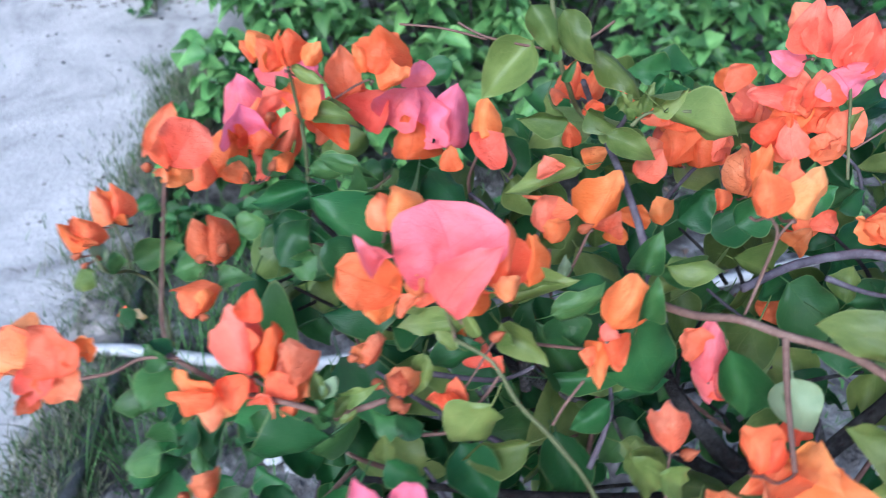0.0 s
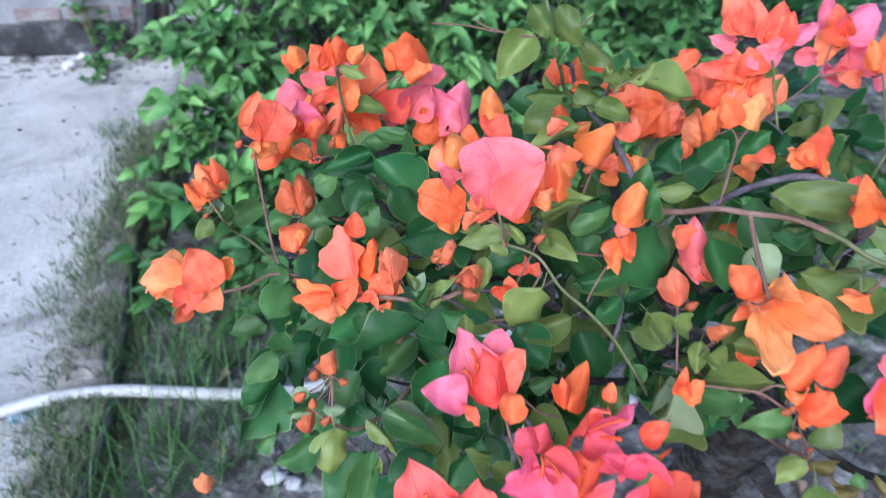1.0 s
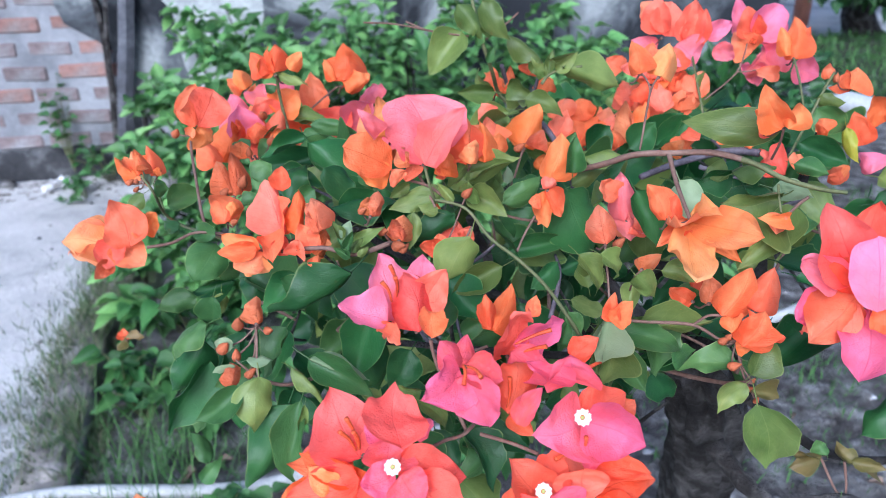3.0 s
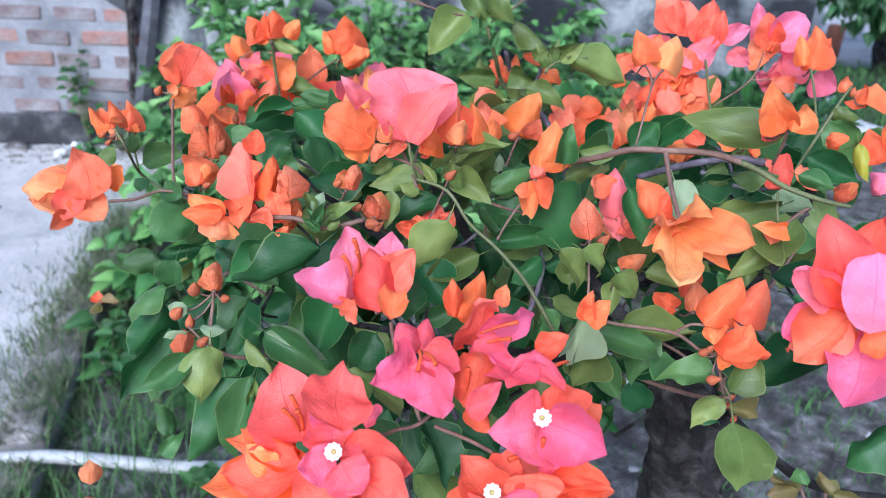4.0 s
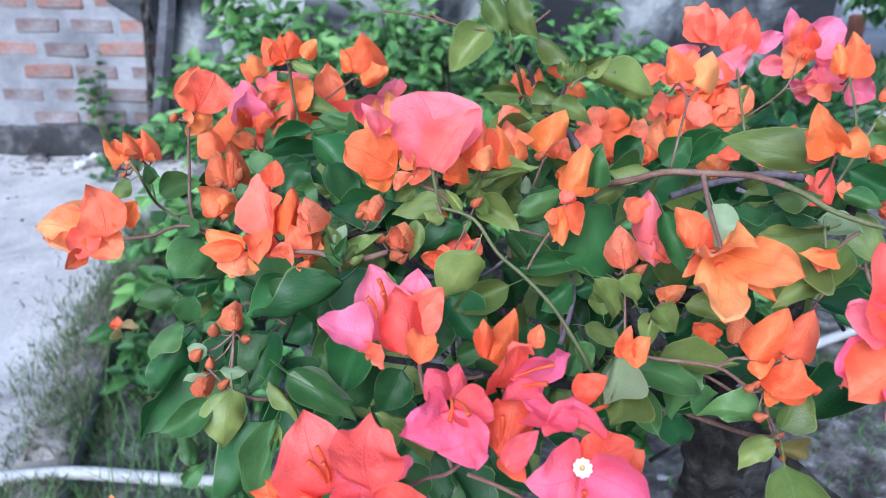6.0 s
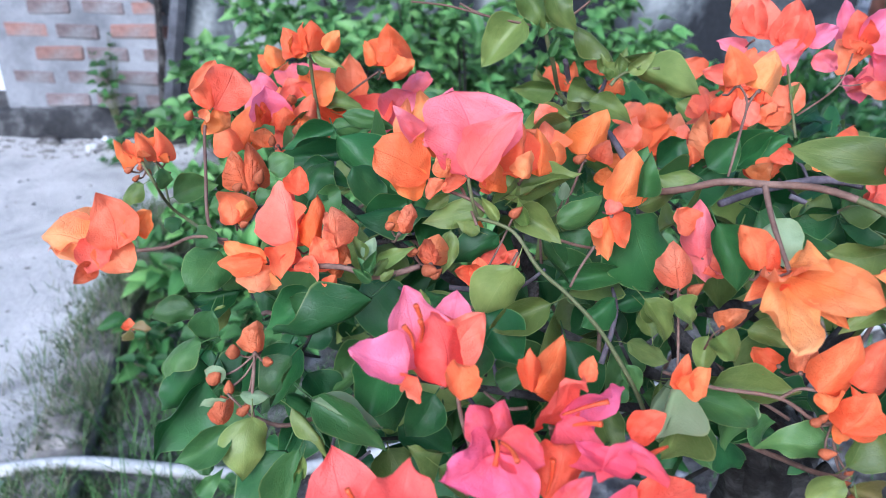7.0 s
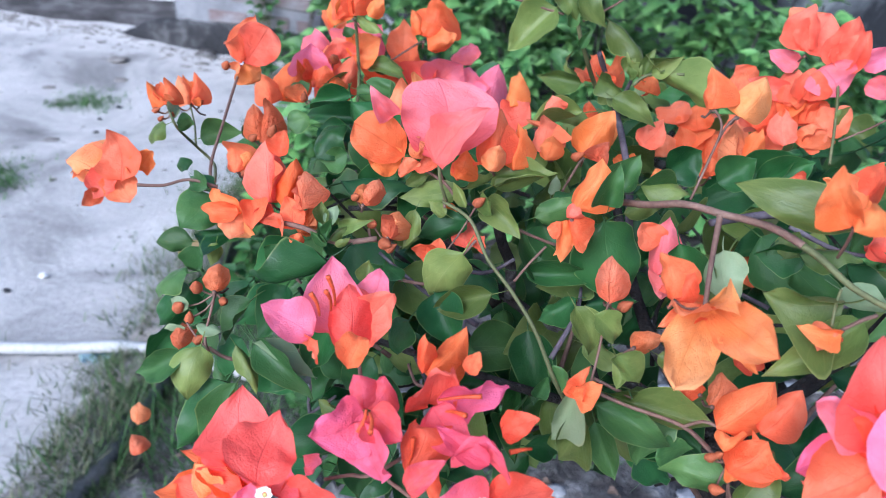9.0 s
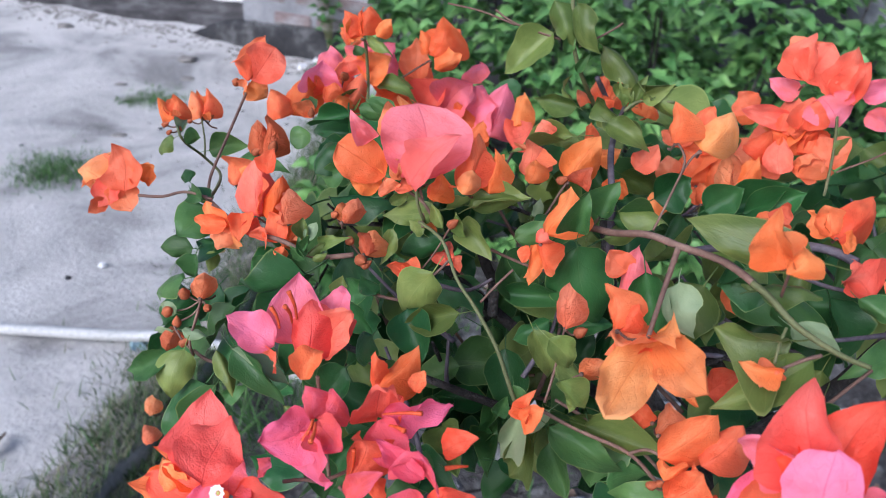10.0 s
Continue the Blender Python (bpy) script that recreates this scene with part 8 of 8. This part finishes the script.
leaf((0.2147, 0.2910, 0.8766), (0.2460, 0.2969, 0.8806), (0.06, -0.78, 0.62), 0.0191, "olive")
leaf((0.1827, 0.2804, 0.8721), (0.1944, 0.2579, 0.8420), (-0.24, -0.82, 0.52), 0.0209, "olive")
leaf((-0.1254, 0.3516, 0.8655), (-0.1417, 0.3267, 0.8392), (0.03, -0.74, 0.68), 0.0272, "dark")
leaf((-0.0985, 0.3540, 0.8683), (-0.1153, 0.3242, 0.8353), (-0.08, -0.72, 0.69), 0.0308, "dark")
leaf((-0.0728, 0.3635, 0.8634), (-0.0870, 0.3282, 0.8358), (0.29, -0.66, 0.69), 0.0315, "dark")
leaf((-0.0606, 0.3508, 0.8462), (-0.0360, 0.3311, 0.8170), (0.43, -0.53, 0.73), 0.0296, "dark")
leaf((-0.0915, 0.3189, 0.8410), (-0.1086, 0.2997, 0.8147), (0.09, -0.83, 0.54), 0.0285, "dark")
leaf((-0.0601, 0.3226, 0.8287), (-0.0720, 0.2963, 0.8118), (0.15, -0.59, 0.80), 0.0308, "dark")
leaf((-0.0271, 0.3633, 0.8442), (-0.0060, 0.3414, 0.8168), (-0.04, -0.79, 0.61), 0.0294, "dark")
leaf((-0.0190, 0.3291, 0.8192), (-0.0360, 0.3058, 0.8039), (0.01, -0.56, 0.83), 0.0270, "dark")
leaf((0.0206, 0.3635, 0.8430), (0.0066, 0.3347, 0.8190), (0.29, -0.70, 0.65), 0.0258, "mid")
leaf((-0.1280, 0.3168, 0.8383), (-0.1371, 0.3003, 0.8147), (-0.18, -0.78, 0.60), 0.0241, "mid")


# trunk and lower limbs
def limb(name, label, radii, *points):
    return part(name, tube_bm([Vector(p) - BUSH for p in points], radii, 12 if radii[0] > 0.02 else 8, 0.35, len(points), 6), BARK, bush, label)


TRUNK = ((0.47, 0.68, -0.06), (0.43, 0.6, 0.25), (0.37, 0.47, 0.55), (0.3, 0.36, 0.76), (0.26, 0.33, 0.83))


def trunk_bm():
    """A short gnarled trunk with burls and ridged bark."""
    bm = tube_bm([Vector(p) - BUSH for p in TRUNK], [0.062, 0.044, 0.038, 0.032, 0.011], 56, 0.06, 4, 26)
    bm.normal_update()
    for v in bm.verts:
        z = v.co.z
        for (xa, ya, za), (xb, yb, zb) in zip(TRUNK, TRUNK[1:]):
            if z <= zb or zb == TRUNK[-1][2]:
                s = (z - za) / (zb - za)
                break
        a = math.atan2(v.co.y + BUSH.y - ya - (yb - ya) * s, v.co.x + BUSH.x - xa - (xb - xa) * s)
        q = Vector((4.6 * math.cos(a), 4.6 * math.sin(a), z * 11))
        v.co += v.normal * (0.008 * noise.noise(q * 0.5) + 0.007 * abs(noise.noise(q * 0.9)) + 0.0035 * noise.noise(q * 2.1))
    return bm


part("trunk", trunk_bm(), BARK, bush, "thick dark gnarled trunk")
limb("branch", "", [0.009, 0.005, 0.003], (0.27, 0.34, 0.81), (0.2, 0.37, 0.88), (0.16, 0.44, 0.96))
limb("branch", "", [0.004, 0.003, 0.002], (0.26, 0.33, 0.82), (0.12, 0.3, 0.86), (0.0, 0.29, 0.89))
limb("branch", "", [0.007, 0.005, 0.003], (0.26, 0.32, 0.83), (0.34, 0.36, 0.9), (0.4, 0.42, 0.98))
limb("branch", "", [0.005, 0.004, 0.002], (0.26, 0.33, 0.82), (0.05, 0.42, 0.88), (-0.08, 0.5, 0.95))
limb("branch", "", [0.009, 0.007, 0.006, 0.004], (0.262, 0.27, 0.78), (0.275, 0.242, 0.764), (0.303, 0.208, 0.749), (0.345, 0.185, 0.722))
limb("branch", "", [0.006, 0.0045, 0.004, 0.003], (0.292, 0.222, 0.755), (0.337, 0.213, 0.766), (0.363, 0.205, 0.756), (0.382, 0.194, 0.739))
limb("branch", "", [0.005, 0.004, 0.003], (0.30, 0.30, 0.80), (0.361, 0.274, 0.756), (0.424, 0.262, 0.748))
filler = random.Random(77)
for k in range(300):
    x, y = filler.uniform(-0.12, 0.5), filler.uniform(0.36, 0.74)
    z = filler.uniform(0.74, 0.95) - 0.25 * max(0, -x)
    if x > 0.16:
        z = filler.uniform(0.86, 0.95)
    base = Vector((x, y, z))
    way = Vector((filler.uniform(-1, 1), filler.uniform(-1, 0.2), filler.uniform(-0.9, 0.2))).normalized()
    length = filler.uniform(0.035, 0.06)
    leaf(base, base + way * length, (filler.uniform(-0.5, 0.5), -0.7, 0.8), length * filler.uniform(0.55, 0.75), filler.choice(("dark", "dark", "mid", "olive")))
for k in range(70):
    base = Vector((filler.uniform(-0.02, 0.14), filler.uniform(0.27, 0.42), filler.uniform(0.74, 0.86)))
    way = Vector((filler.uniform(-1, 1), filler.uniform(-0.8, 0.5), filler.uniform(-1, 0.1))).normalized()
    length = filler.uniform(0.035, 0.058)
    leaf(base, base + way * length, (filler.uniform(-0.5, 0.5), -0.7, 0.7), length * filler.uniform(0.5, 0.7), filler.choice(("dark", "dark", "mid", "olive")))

# added low inner leaves, mostly dark, whose colour stands in for the bush's shade
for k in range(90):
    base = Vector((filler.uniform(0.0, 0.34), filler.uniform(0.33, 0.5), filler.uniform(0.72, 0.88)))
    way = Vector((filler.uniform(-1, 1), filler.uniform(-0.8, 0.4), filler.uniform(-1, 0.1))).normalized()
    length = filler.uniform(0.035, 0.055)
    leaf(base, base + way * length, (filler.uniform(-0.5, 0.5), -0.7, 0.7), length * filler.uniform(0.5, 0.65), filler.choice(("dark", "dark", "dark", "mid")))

# tangle of thin twigs inside the bush
for k in range(84):
    a = Vector((filler.uniform(-0.08, 0.42), filler.uniform(0.3, 0.6), filler.uniform(0.78, 0.96)))
    b = a + Vector((filler.uniform(-0.08, 0.08), filler.uniform(-0.06, 0.06), filler.uniform(-0.1, 0.02)))
    stem((GREY_TWIG, TWIG, BARK)[k % 3], 0.002, 0.0011, b, (a + b) / 2 + Vector((filler.uniform(-0.01, 0.01), 0, filler.uniform(-0.01, 0.01))), a)


# ---- small things on the ground ----
CRUMB = rough_mat("dark_earth_crumbs", [(0.3, (0.17, 0.155, 0.14)), (0.55, (0.29, 0.27, 0.25)), (0.75, (0.42, 0.4, 0.38))], 5.0, 0.95, 80, 0.8, 0.004)
LUSH = blade_mat("lush_grass_blades", (0.05, 0.125, 0.03), (0.11, 0.22, 0.055), (0.1, 0.2, 0.06), 0.5, 0.3, 0.1, 0.2, 1.0, True)


def tuft(place, blades, reach, height, seed, material=GRASS, label="small tuft of dull green grass on the sand"):
    r = random.Random(seed)
    spots = [(place[0] + r.gauss(0, reach), place[1] + r.gauss(0, reach), place[2]) for _ in range(blades)]
    return grass("grass_tuft", label, spots, height * 0.4, height, 0.004, material, seed)


tuft((-1.71, 1.8, 0), 1100, 0.075, 0.03, 51, LUSH)
tuft((-1.79, 2.53, 0), 600, 0.065, 0.028, 53, LUSH)
tuft((-1.87, 2.45, 0), 160, 0.03, 0.025, 52)
tuft((-1.0, 2.5, 0), 160, 0.06, 0.07, 54)
tuft((-0.5, 1.25, -0.02), 240, 0.1, 0.2, 55, LUSH, "tall thin grass blades in the bed beside the kerb")
tuft((-0.5, 0.96, -0.02), 260, 0.09, 0.18, 56, LUSH, "tall thin grass blades in the bed beside the kerb")
tuft((-0.57, 1.55, -0.02), 120, 0.08, 0.15, 57, LUSH, "tall thin grass blades in the bed beside the kerb")

rng = random.Random(9)
bed_spots = []
while len(bed_spots) < 7600:
    x, y = rng.uniform(-0.6, 2.6), rng.uniform(0.3, 2.6)
    if noise.noise(Vector((x * 4, y * 4, 12))) + 0.35 * min(1, max(0, x - 0.5)) > rng.uniform(0.0, 0.5):
        bed_spots.append((x, y, bed_height(x, y)))
grass("bed_grass", "sparse short grass and seedlings on the garden soil", bed_spots, 0.012, 0.045, 0.005, LUSH, 7)
verge = []
while len(verge) < 9000:
    x, y = rng.uniform(2.9, 7.0), rng.uniform(3.0, 5.8)
    if x > edge_x(y) + 0.08:
        verge.append((x, y, 0.02))
grass("verge_grass", "dark green lawn beyond the concrete edging", verge, 0.03, 0.09, 0.012, LUSH, 8)


def weed(place, n, reach, height, size, seed, label="low green weed with soft rounded leaves"):
    r = random.Random(seed)
    th = tagged(empty("weed", place), label, "weed")
    spots = []
    for k in range(n):
        a, h = r.uniform(0, 6.28), height * r.uniform(0.3, 1)
        tip = Vector((reach * r.uniform(0.3, 1) * math.cos(a), reach * r.uniform(0.3, 1) * math.sin(a), h))
        part("stem", tube_bm([(0, 0, -0.02), tip * 0.5 + Vector((0, 0, h * 0.2)), tip], [0.0025, 0.002, 0.001], 5, 0.1, k), GREEN_TWIG, th)
        for j in range(4):
            b = j * 1.7 + k
            spots.append((tip * (1 - 0.13 * j) + Vector(place), (math.cos(b), math.sin(b) - 0.3, 0.4)))
    scatter_leaves(th, spots, size, 3, WEED_LEAF, SHRUB_STUFF, 200, seed)
    return th


weed((-1.33, 3.33, 0.05), 7, 0.1, 0.42, 0.055, 61, "wild seedling growing against the wall footing")
weed((-1.16, 3.27, 0.0), 14, 0.2, 0.2, 0.06, 62, "spreading green weed at the foot of the wall")
weed((-1.2, 3.05, 0.0), 8, 0.14, 0.06, 0.045, 69)
weed((-0.5, 1.75, -0.02), 14, 0.18, 0.24, 0.075, 63)
weed((-0.44, 1.45, -0.02), 14, 0.18, 0.2, 0.075, 64)
weed((-0.25, 1.35, -0.02), 7, 0.14, 0.16, 0.05, 65)
weed((-0.22, 0.95, -0.02), 4, 0.06, 0.14, 0.045, 66)
weed((-0.66, 1.55, 0.0), 9, 0.1, 0.12, 0.06, 71, "broad-leaved green weed at the edge of the bed")
weed((-0.58, 1.43, 0.0), 7, 0.09, 0.1, 0.055, 72, "broad-leaved green weed at the edge of the bed")
weed((-0.32, 1.07, -0.02), 6, 0.05, 0.09, 0.035, 73, "small weed with rounded leaves beside the pipe")
weed((0.3, 1.6, -0.02), 9, 0.2, 0.2, 0.06, 67)
weed((0.15, 1.15, -0.02), 5, 0.12, 0.12, 0.05, 68)


def rough_stone(size, seed):
    bm = bmesh.new()
    bmesh.ops.create_icosphere(bm, subdivisions=3, radius=1)
    for v in bm.verts:
        q = v.co.normalized()
        v.co = q * (1 + 0.5 * noise.noise(q * 1.4 + Vector((seed * 3.1, 0, 0))) + 0.22 * noise.noise(q * 4 + Vector((0, seed, 0))))
        v.co = Vector(a * b for a, b in zip(v.co, size))
    return bm


def stone(place, size, seed, material=STONE, name="stone", label="pale grey pebble half sunk in the soil"):
    ob = part(name, rough_stone(size, seed), material)
    ob.location = place
    return tagged(ob, label, name, group="stones on the bed" if name == "stone" else "")


rng = random.Random(15)
for k in range(70):
    x, y = rng.uniform(-0.55, 1.9), rng.uniform(0.45, 1.9)
    s = rng.uniform(0.006, 0.02)
    stone((x, y, bed_height(x, y) + s * 0.2), (s, s * rng.uniform(0.6, 1), s * 0.6), k)
for x, y, s in ((-0.31, 0.97, 0.018), (-0.27, 0.93, 0.014), (-0.19, 0.96, 0.016), (-0.29, 0.9, 0.026), (-0.25, 0.88, 0.02)):
    stone((x, y, 0.0), (s, s * 0.75, s * 0.5), s * 900)
for k in range(26):
    x, y = rng.uniform(-2.4, -0.95), rng.uniform(1.2, 3.2)
    s = rng.uniform(0.004, 0.011)
    stone((x, y, 0.002), (s, s * 0.8, s * 0.5), 100 + k, FOOTING, "clod", "small dark clod of earth on the sand")
for x, y, s in ((-1.966, 3.037, 0.035), (-1.809, 2.797, 0.024), (-2.816, 3.222, 0.03), (-2.02, 2.6, 0.02), (-1.69, 2.14, 0.02)):
    stone((x, y, 0.004), (s * 1.3, s, s * 0.3), 140 + s * 900, CRUMB, "clod", "flat grey clod of earth on the sand")
stone((-1.175, 1.366, 0.006), (0.012, 0.009, 0.007), 150, PAPER, "pebble", "small white pebble on the sand")
stone((-0.745, 1.245, 0.03), (0.045, 0.07, 0.02), 300, KERB, "rubble", "broken lump of mortar on the kerb")
stone((-0.73, 1.05, 0.025), (0.035, 0.05, 0.018), 301, KERB, "rubble", "broken lump of mortar on the kerb")
for k in range(5):
    x = rng.uniform(-1.75, -0.7)
    stone((x, 3.3 + rng.uniform(-0.04, 0.03), 0.01), (rng.uniform(0.05, 0.1), 0.03, 0.015), 310 + k, SOIL, "rubble", "grey earth clod lying along the wall foot")


def scrap(name, place, size, material, label, category, seed):
    """A crumpled thin scrap."""
    ob = part(name, sheet_bm(-size, size, -size * 0.7, size * 0.7, size / 4, lambda x, y: 0.9 * size * noise.noise(Vector((x / size * 1.7, y / size * 1.3, seed)))), material)
    m = ob.modifiers.new("thickness", "SOLIDIFY")
    m.thickness = 0.001
    ob.location = place
    ob.rotation_euler = (0.2, 0.1, seed)
    return tagged(ob, label, category)


scrap("paper_scrap", (-1.33, 3.2, 0.04), 0.055, PAPER, "crumpled white paper scrap lying on the sand", "litter", 3)
scrap("paper_scrap", (-1.4, 3.16, 0.025), 0.032, PAPER, "small torn white paper scrap on the sand", "litter", 5)
scrap("plastic_scrap", (-0.86, 1.11, 0.012), 0.035, BLUE_FILM, "pale blue plastic scrap beside the pipe", "litter", 7)
dead = tagged(new("fallen_leaf", blade_mesh("fallen_leaf", blade_arrays(8, 4, leaf_outline, 0.3, 0.1, 0.2, 0.08, 5), DEAD)), "dry brown fallen leaf lying on the sand", "leaf")
dead.matrix_world = frame_of((-0.93, 0.68, 0.012), (-0.95, 0.76, 0.014), (0, 0, 1), 0.028)

def fallen_twig(a, b, radius, seed):
    """A thin crooked dead twig lying on the soil, with a side spur."""
    r = random.Random(seed)
    a, b = (Vector((x, y, bed_height(x, y) + 0.008)) for x, y in (a, b))
    side = Vector((b.y - a.y, a.x - b.x, 0)) * 0.18
    pts = [a, a.lerp(b, 0.35) + side * r.uniform(-1, 1), a.lerp(b, 0.7) + side * r.uniform(-1, 1), b]
    ob = part("fallen_twig", tube_bm([p - a for p in pts], [radius, radius * 0.9, radius * 0.7, radius * 0.4], 6, 0.2, seed), BARK)
    ob.location = a
    part("spur", tube_bm([pts[1] - a, pts[1] - a + side * 1.2 + Vector((0, 0, 0.004))], [radius * 0.6, radius * 0.3], 5, 0.2, seed + 1), BARK, ob)
    return tagged(ob, "thin dark dead twig lying on the soil", "twig")


for k, (a, b) in enumerate((((-0.35, 1.06), (-0.2, 1.0)), ((-0.3, 1.0), (-0.23, 0.9)), ((-0.22, 1.04), (-0.08, 0.93)), ((0.0, 0.95), (0.14, 1.02)))):
    fallen_twig(a, b, 0.0032, 80 + k)

# ---- clods and dry litter on the bed ----
rng = random.Random(31)
ball = bmesh.new()
bmesh.ops.create_icosphere(ball, subdivisions=1, radius=1)
ball_pts, ball_faces = [tuple(v.co) for v in ball.verts], [tuple(v.index for v in f.verts) for f in ball.faces]
ball.free()
vs, fs = [], []
for k in range(6500):
    x, y = rng.uniform(-0.62, 2.4), rng.uniform(0.35, 2.3)
    s = rng.uniform(0.003, 0.011) * (2.0 if rng.random() < 0.12 else 1)
    z = bed_height(x, y)
    turn, flat = rng.uniform(0, 6.28), rng.uniform(0.4, 0.8)
    at = len(vs)
    for a, b, c in ball_pts:
        r = s * (1 + 0.35 * noise.noise(Vector((a * 1.4 + k, b * 1.4, c * 1.4))))
        vs.append((x + r * (a * math.cos(turn) - 0.7 * b * math.sin(turn)), y + r * (a * math.sin(turn) + 0.7 * b * math.cos(turn)), z + r * c * flat))
    fs += [tuple(at + i for i in f) for f in ball_faces]
me = bpy.data.meshes.new("soil_clods")
me.from_pydata(vs, [], fs)
me.materials.append(SOIL)
tagged(new("soil_clods", me), "loose grey clods and crumbs on the garden soil", "soil", kind="stuff")
vs, fs = [], []
for k in range(1300):
    x = rng.uniform(-3.6, -0.75)
    y = (3.33 if x > -1.85 else 3.5) - abs(rng.gauss(0, 0.12)) if k % 4 else rng.uniform(1.6, 3.3)
    s = rng.uniform(0.003, 0.012) * (1 if k % 4 else 0.6) * (1.8 if rng.random() < 0.06 else 1)
    flat, at = rng.uniform(0.35, 0.7), len(vs)
    for a, b, c in ball_pts:
        r = s * (1 + 0.4 * noise.noise(Vector((a * 1.4 + k, b * 1.4, c * 1.4 + 5))))
        vs.append((x + r * a * 1.3, y + r * b, sand_height(x, y) + r * c * flat))
    fs += [tuple(at + i for i in f) for f in ball_faces]
me = bpy.data.meshes.new("earth_crumbs")
me.from_pydata(vs, [], fs)
me.materials.append(CRUMB)
tagged(new("earth_crumbs", me), "dark earth crumbs and debris strewn along the wall foot", "debris", kind="stuff")
litter_arr = [blade_arrays(4, 3, leaf_outline, 0.6, 0.3, 0.2, 0.1, 400 + k) for k in range(3)]
al, ml = [], []
for k in range(110):
    x, y, a = rng.uniform(-0.6, 2.2), rng.uniform(0.4, 2.1), rng.uniform(0, 6.28)
    s = rng.uniform(0.02, 0.045)
    z = bed_height(x, y) + 0.006
    al.append(litter_arr[k % 3])
    ml.append(frame_of((x, y, z), (x + s * math.cos(a), y + s * math.sin(a), z + rng.uniform(0, 0.01)), (rng.uniform(-0.3, 0.3), rng.uniform(-0.3, 0.3), 1), s * 0.5))
tagged(joined_blades("dry_leaf_litter", al, ml, DEAD, None), "dry fallen leaves scattered on the garden soil", "leaf litter", kind="stuff")

# ---- bricks of the wall ----
rng = random.Random(23)
brick_meshes = []
for k in range(8):
    bm = block_bm((0.205 + 0.012 * (k % 3 - 1), 0.04, 0.066), 0.009, k, 0.006)
    me = bpy.data.meshes.new("brick")
    bm.to_mesh(me)
    bm.free()
    me.materials.append(BRICK if k % 2 else GREY_BRICK)
    brick_meshes.append(me)
for row in range(-3, 9):
    z = 0.48 + 0.106 * row
    x = -1.228 - 0.118 * (row % 2) - 0.235 * 8
    edge = -0.93 - 0.3 * soft_step(0.62, 0.95, z)
    while x < -1.76:
        x += 0.235
    while x < edge:
        k = rng.choice((1, 3, 5, 7, 0, 2) if row in (0, -1, 2) else (0, 2, 4, 6, 1))
        m = Matrix.Translation(Vector((x + rng.uniform(-0.012, 0.012), WALL_Y + 0.014 + rng.uniform(-0.004, 0.004), z + rng.uniform(-0.004, 0.004))) - inv)
        piece("brick", brick_meshes[k], wall, m)
        x += 0.235
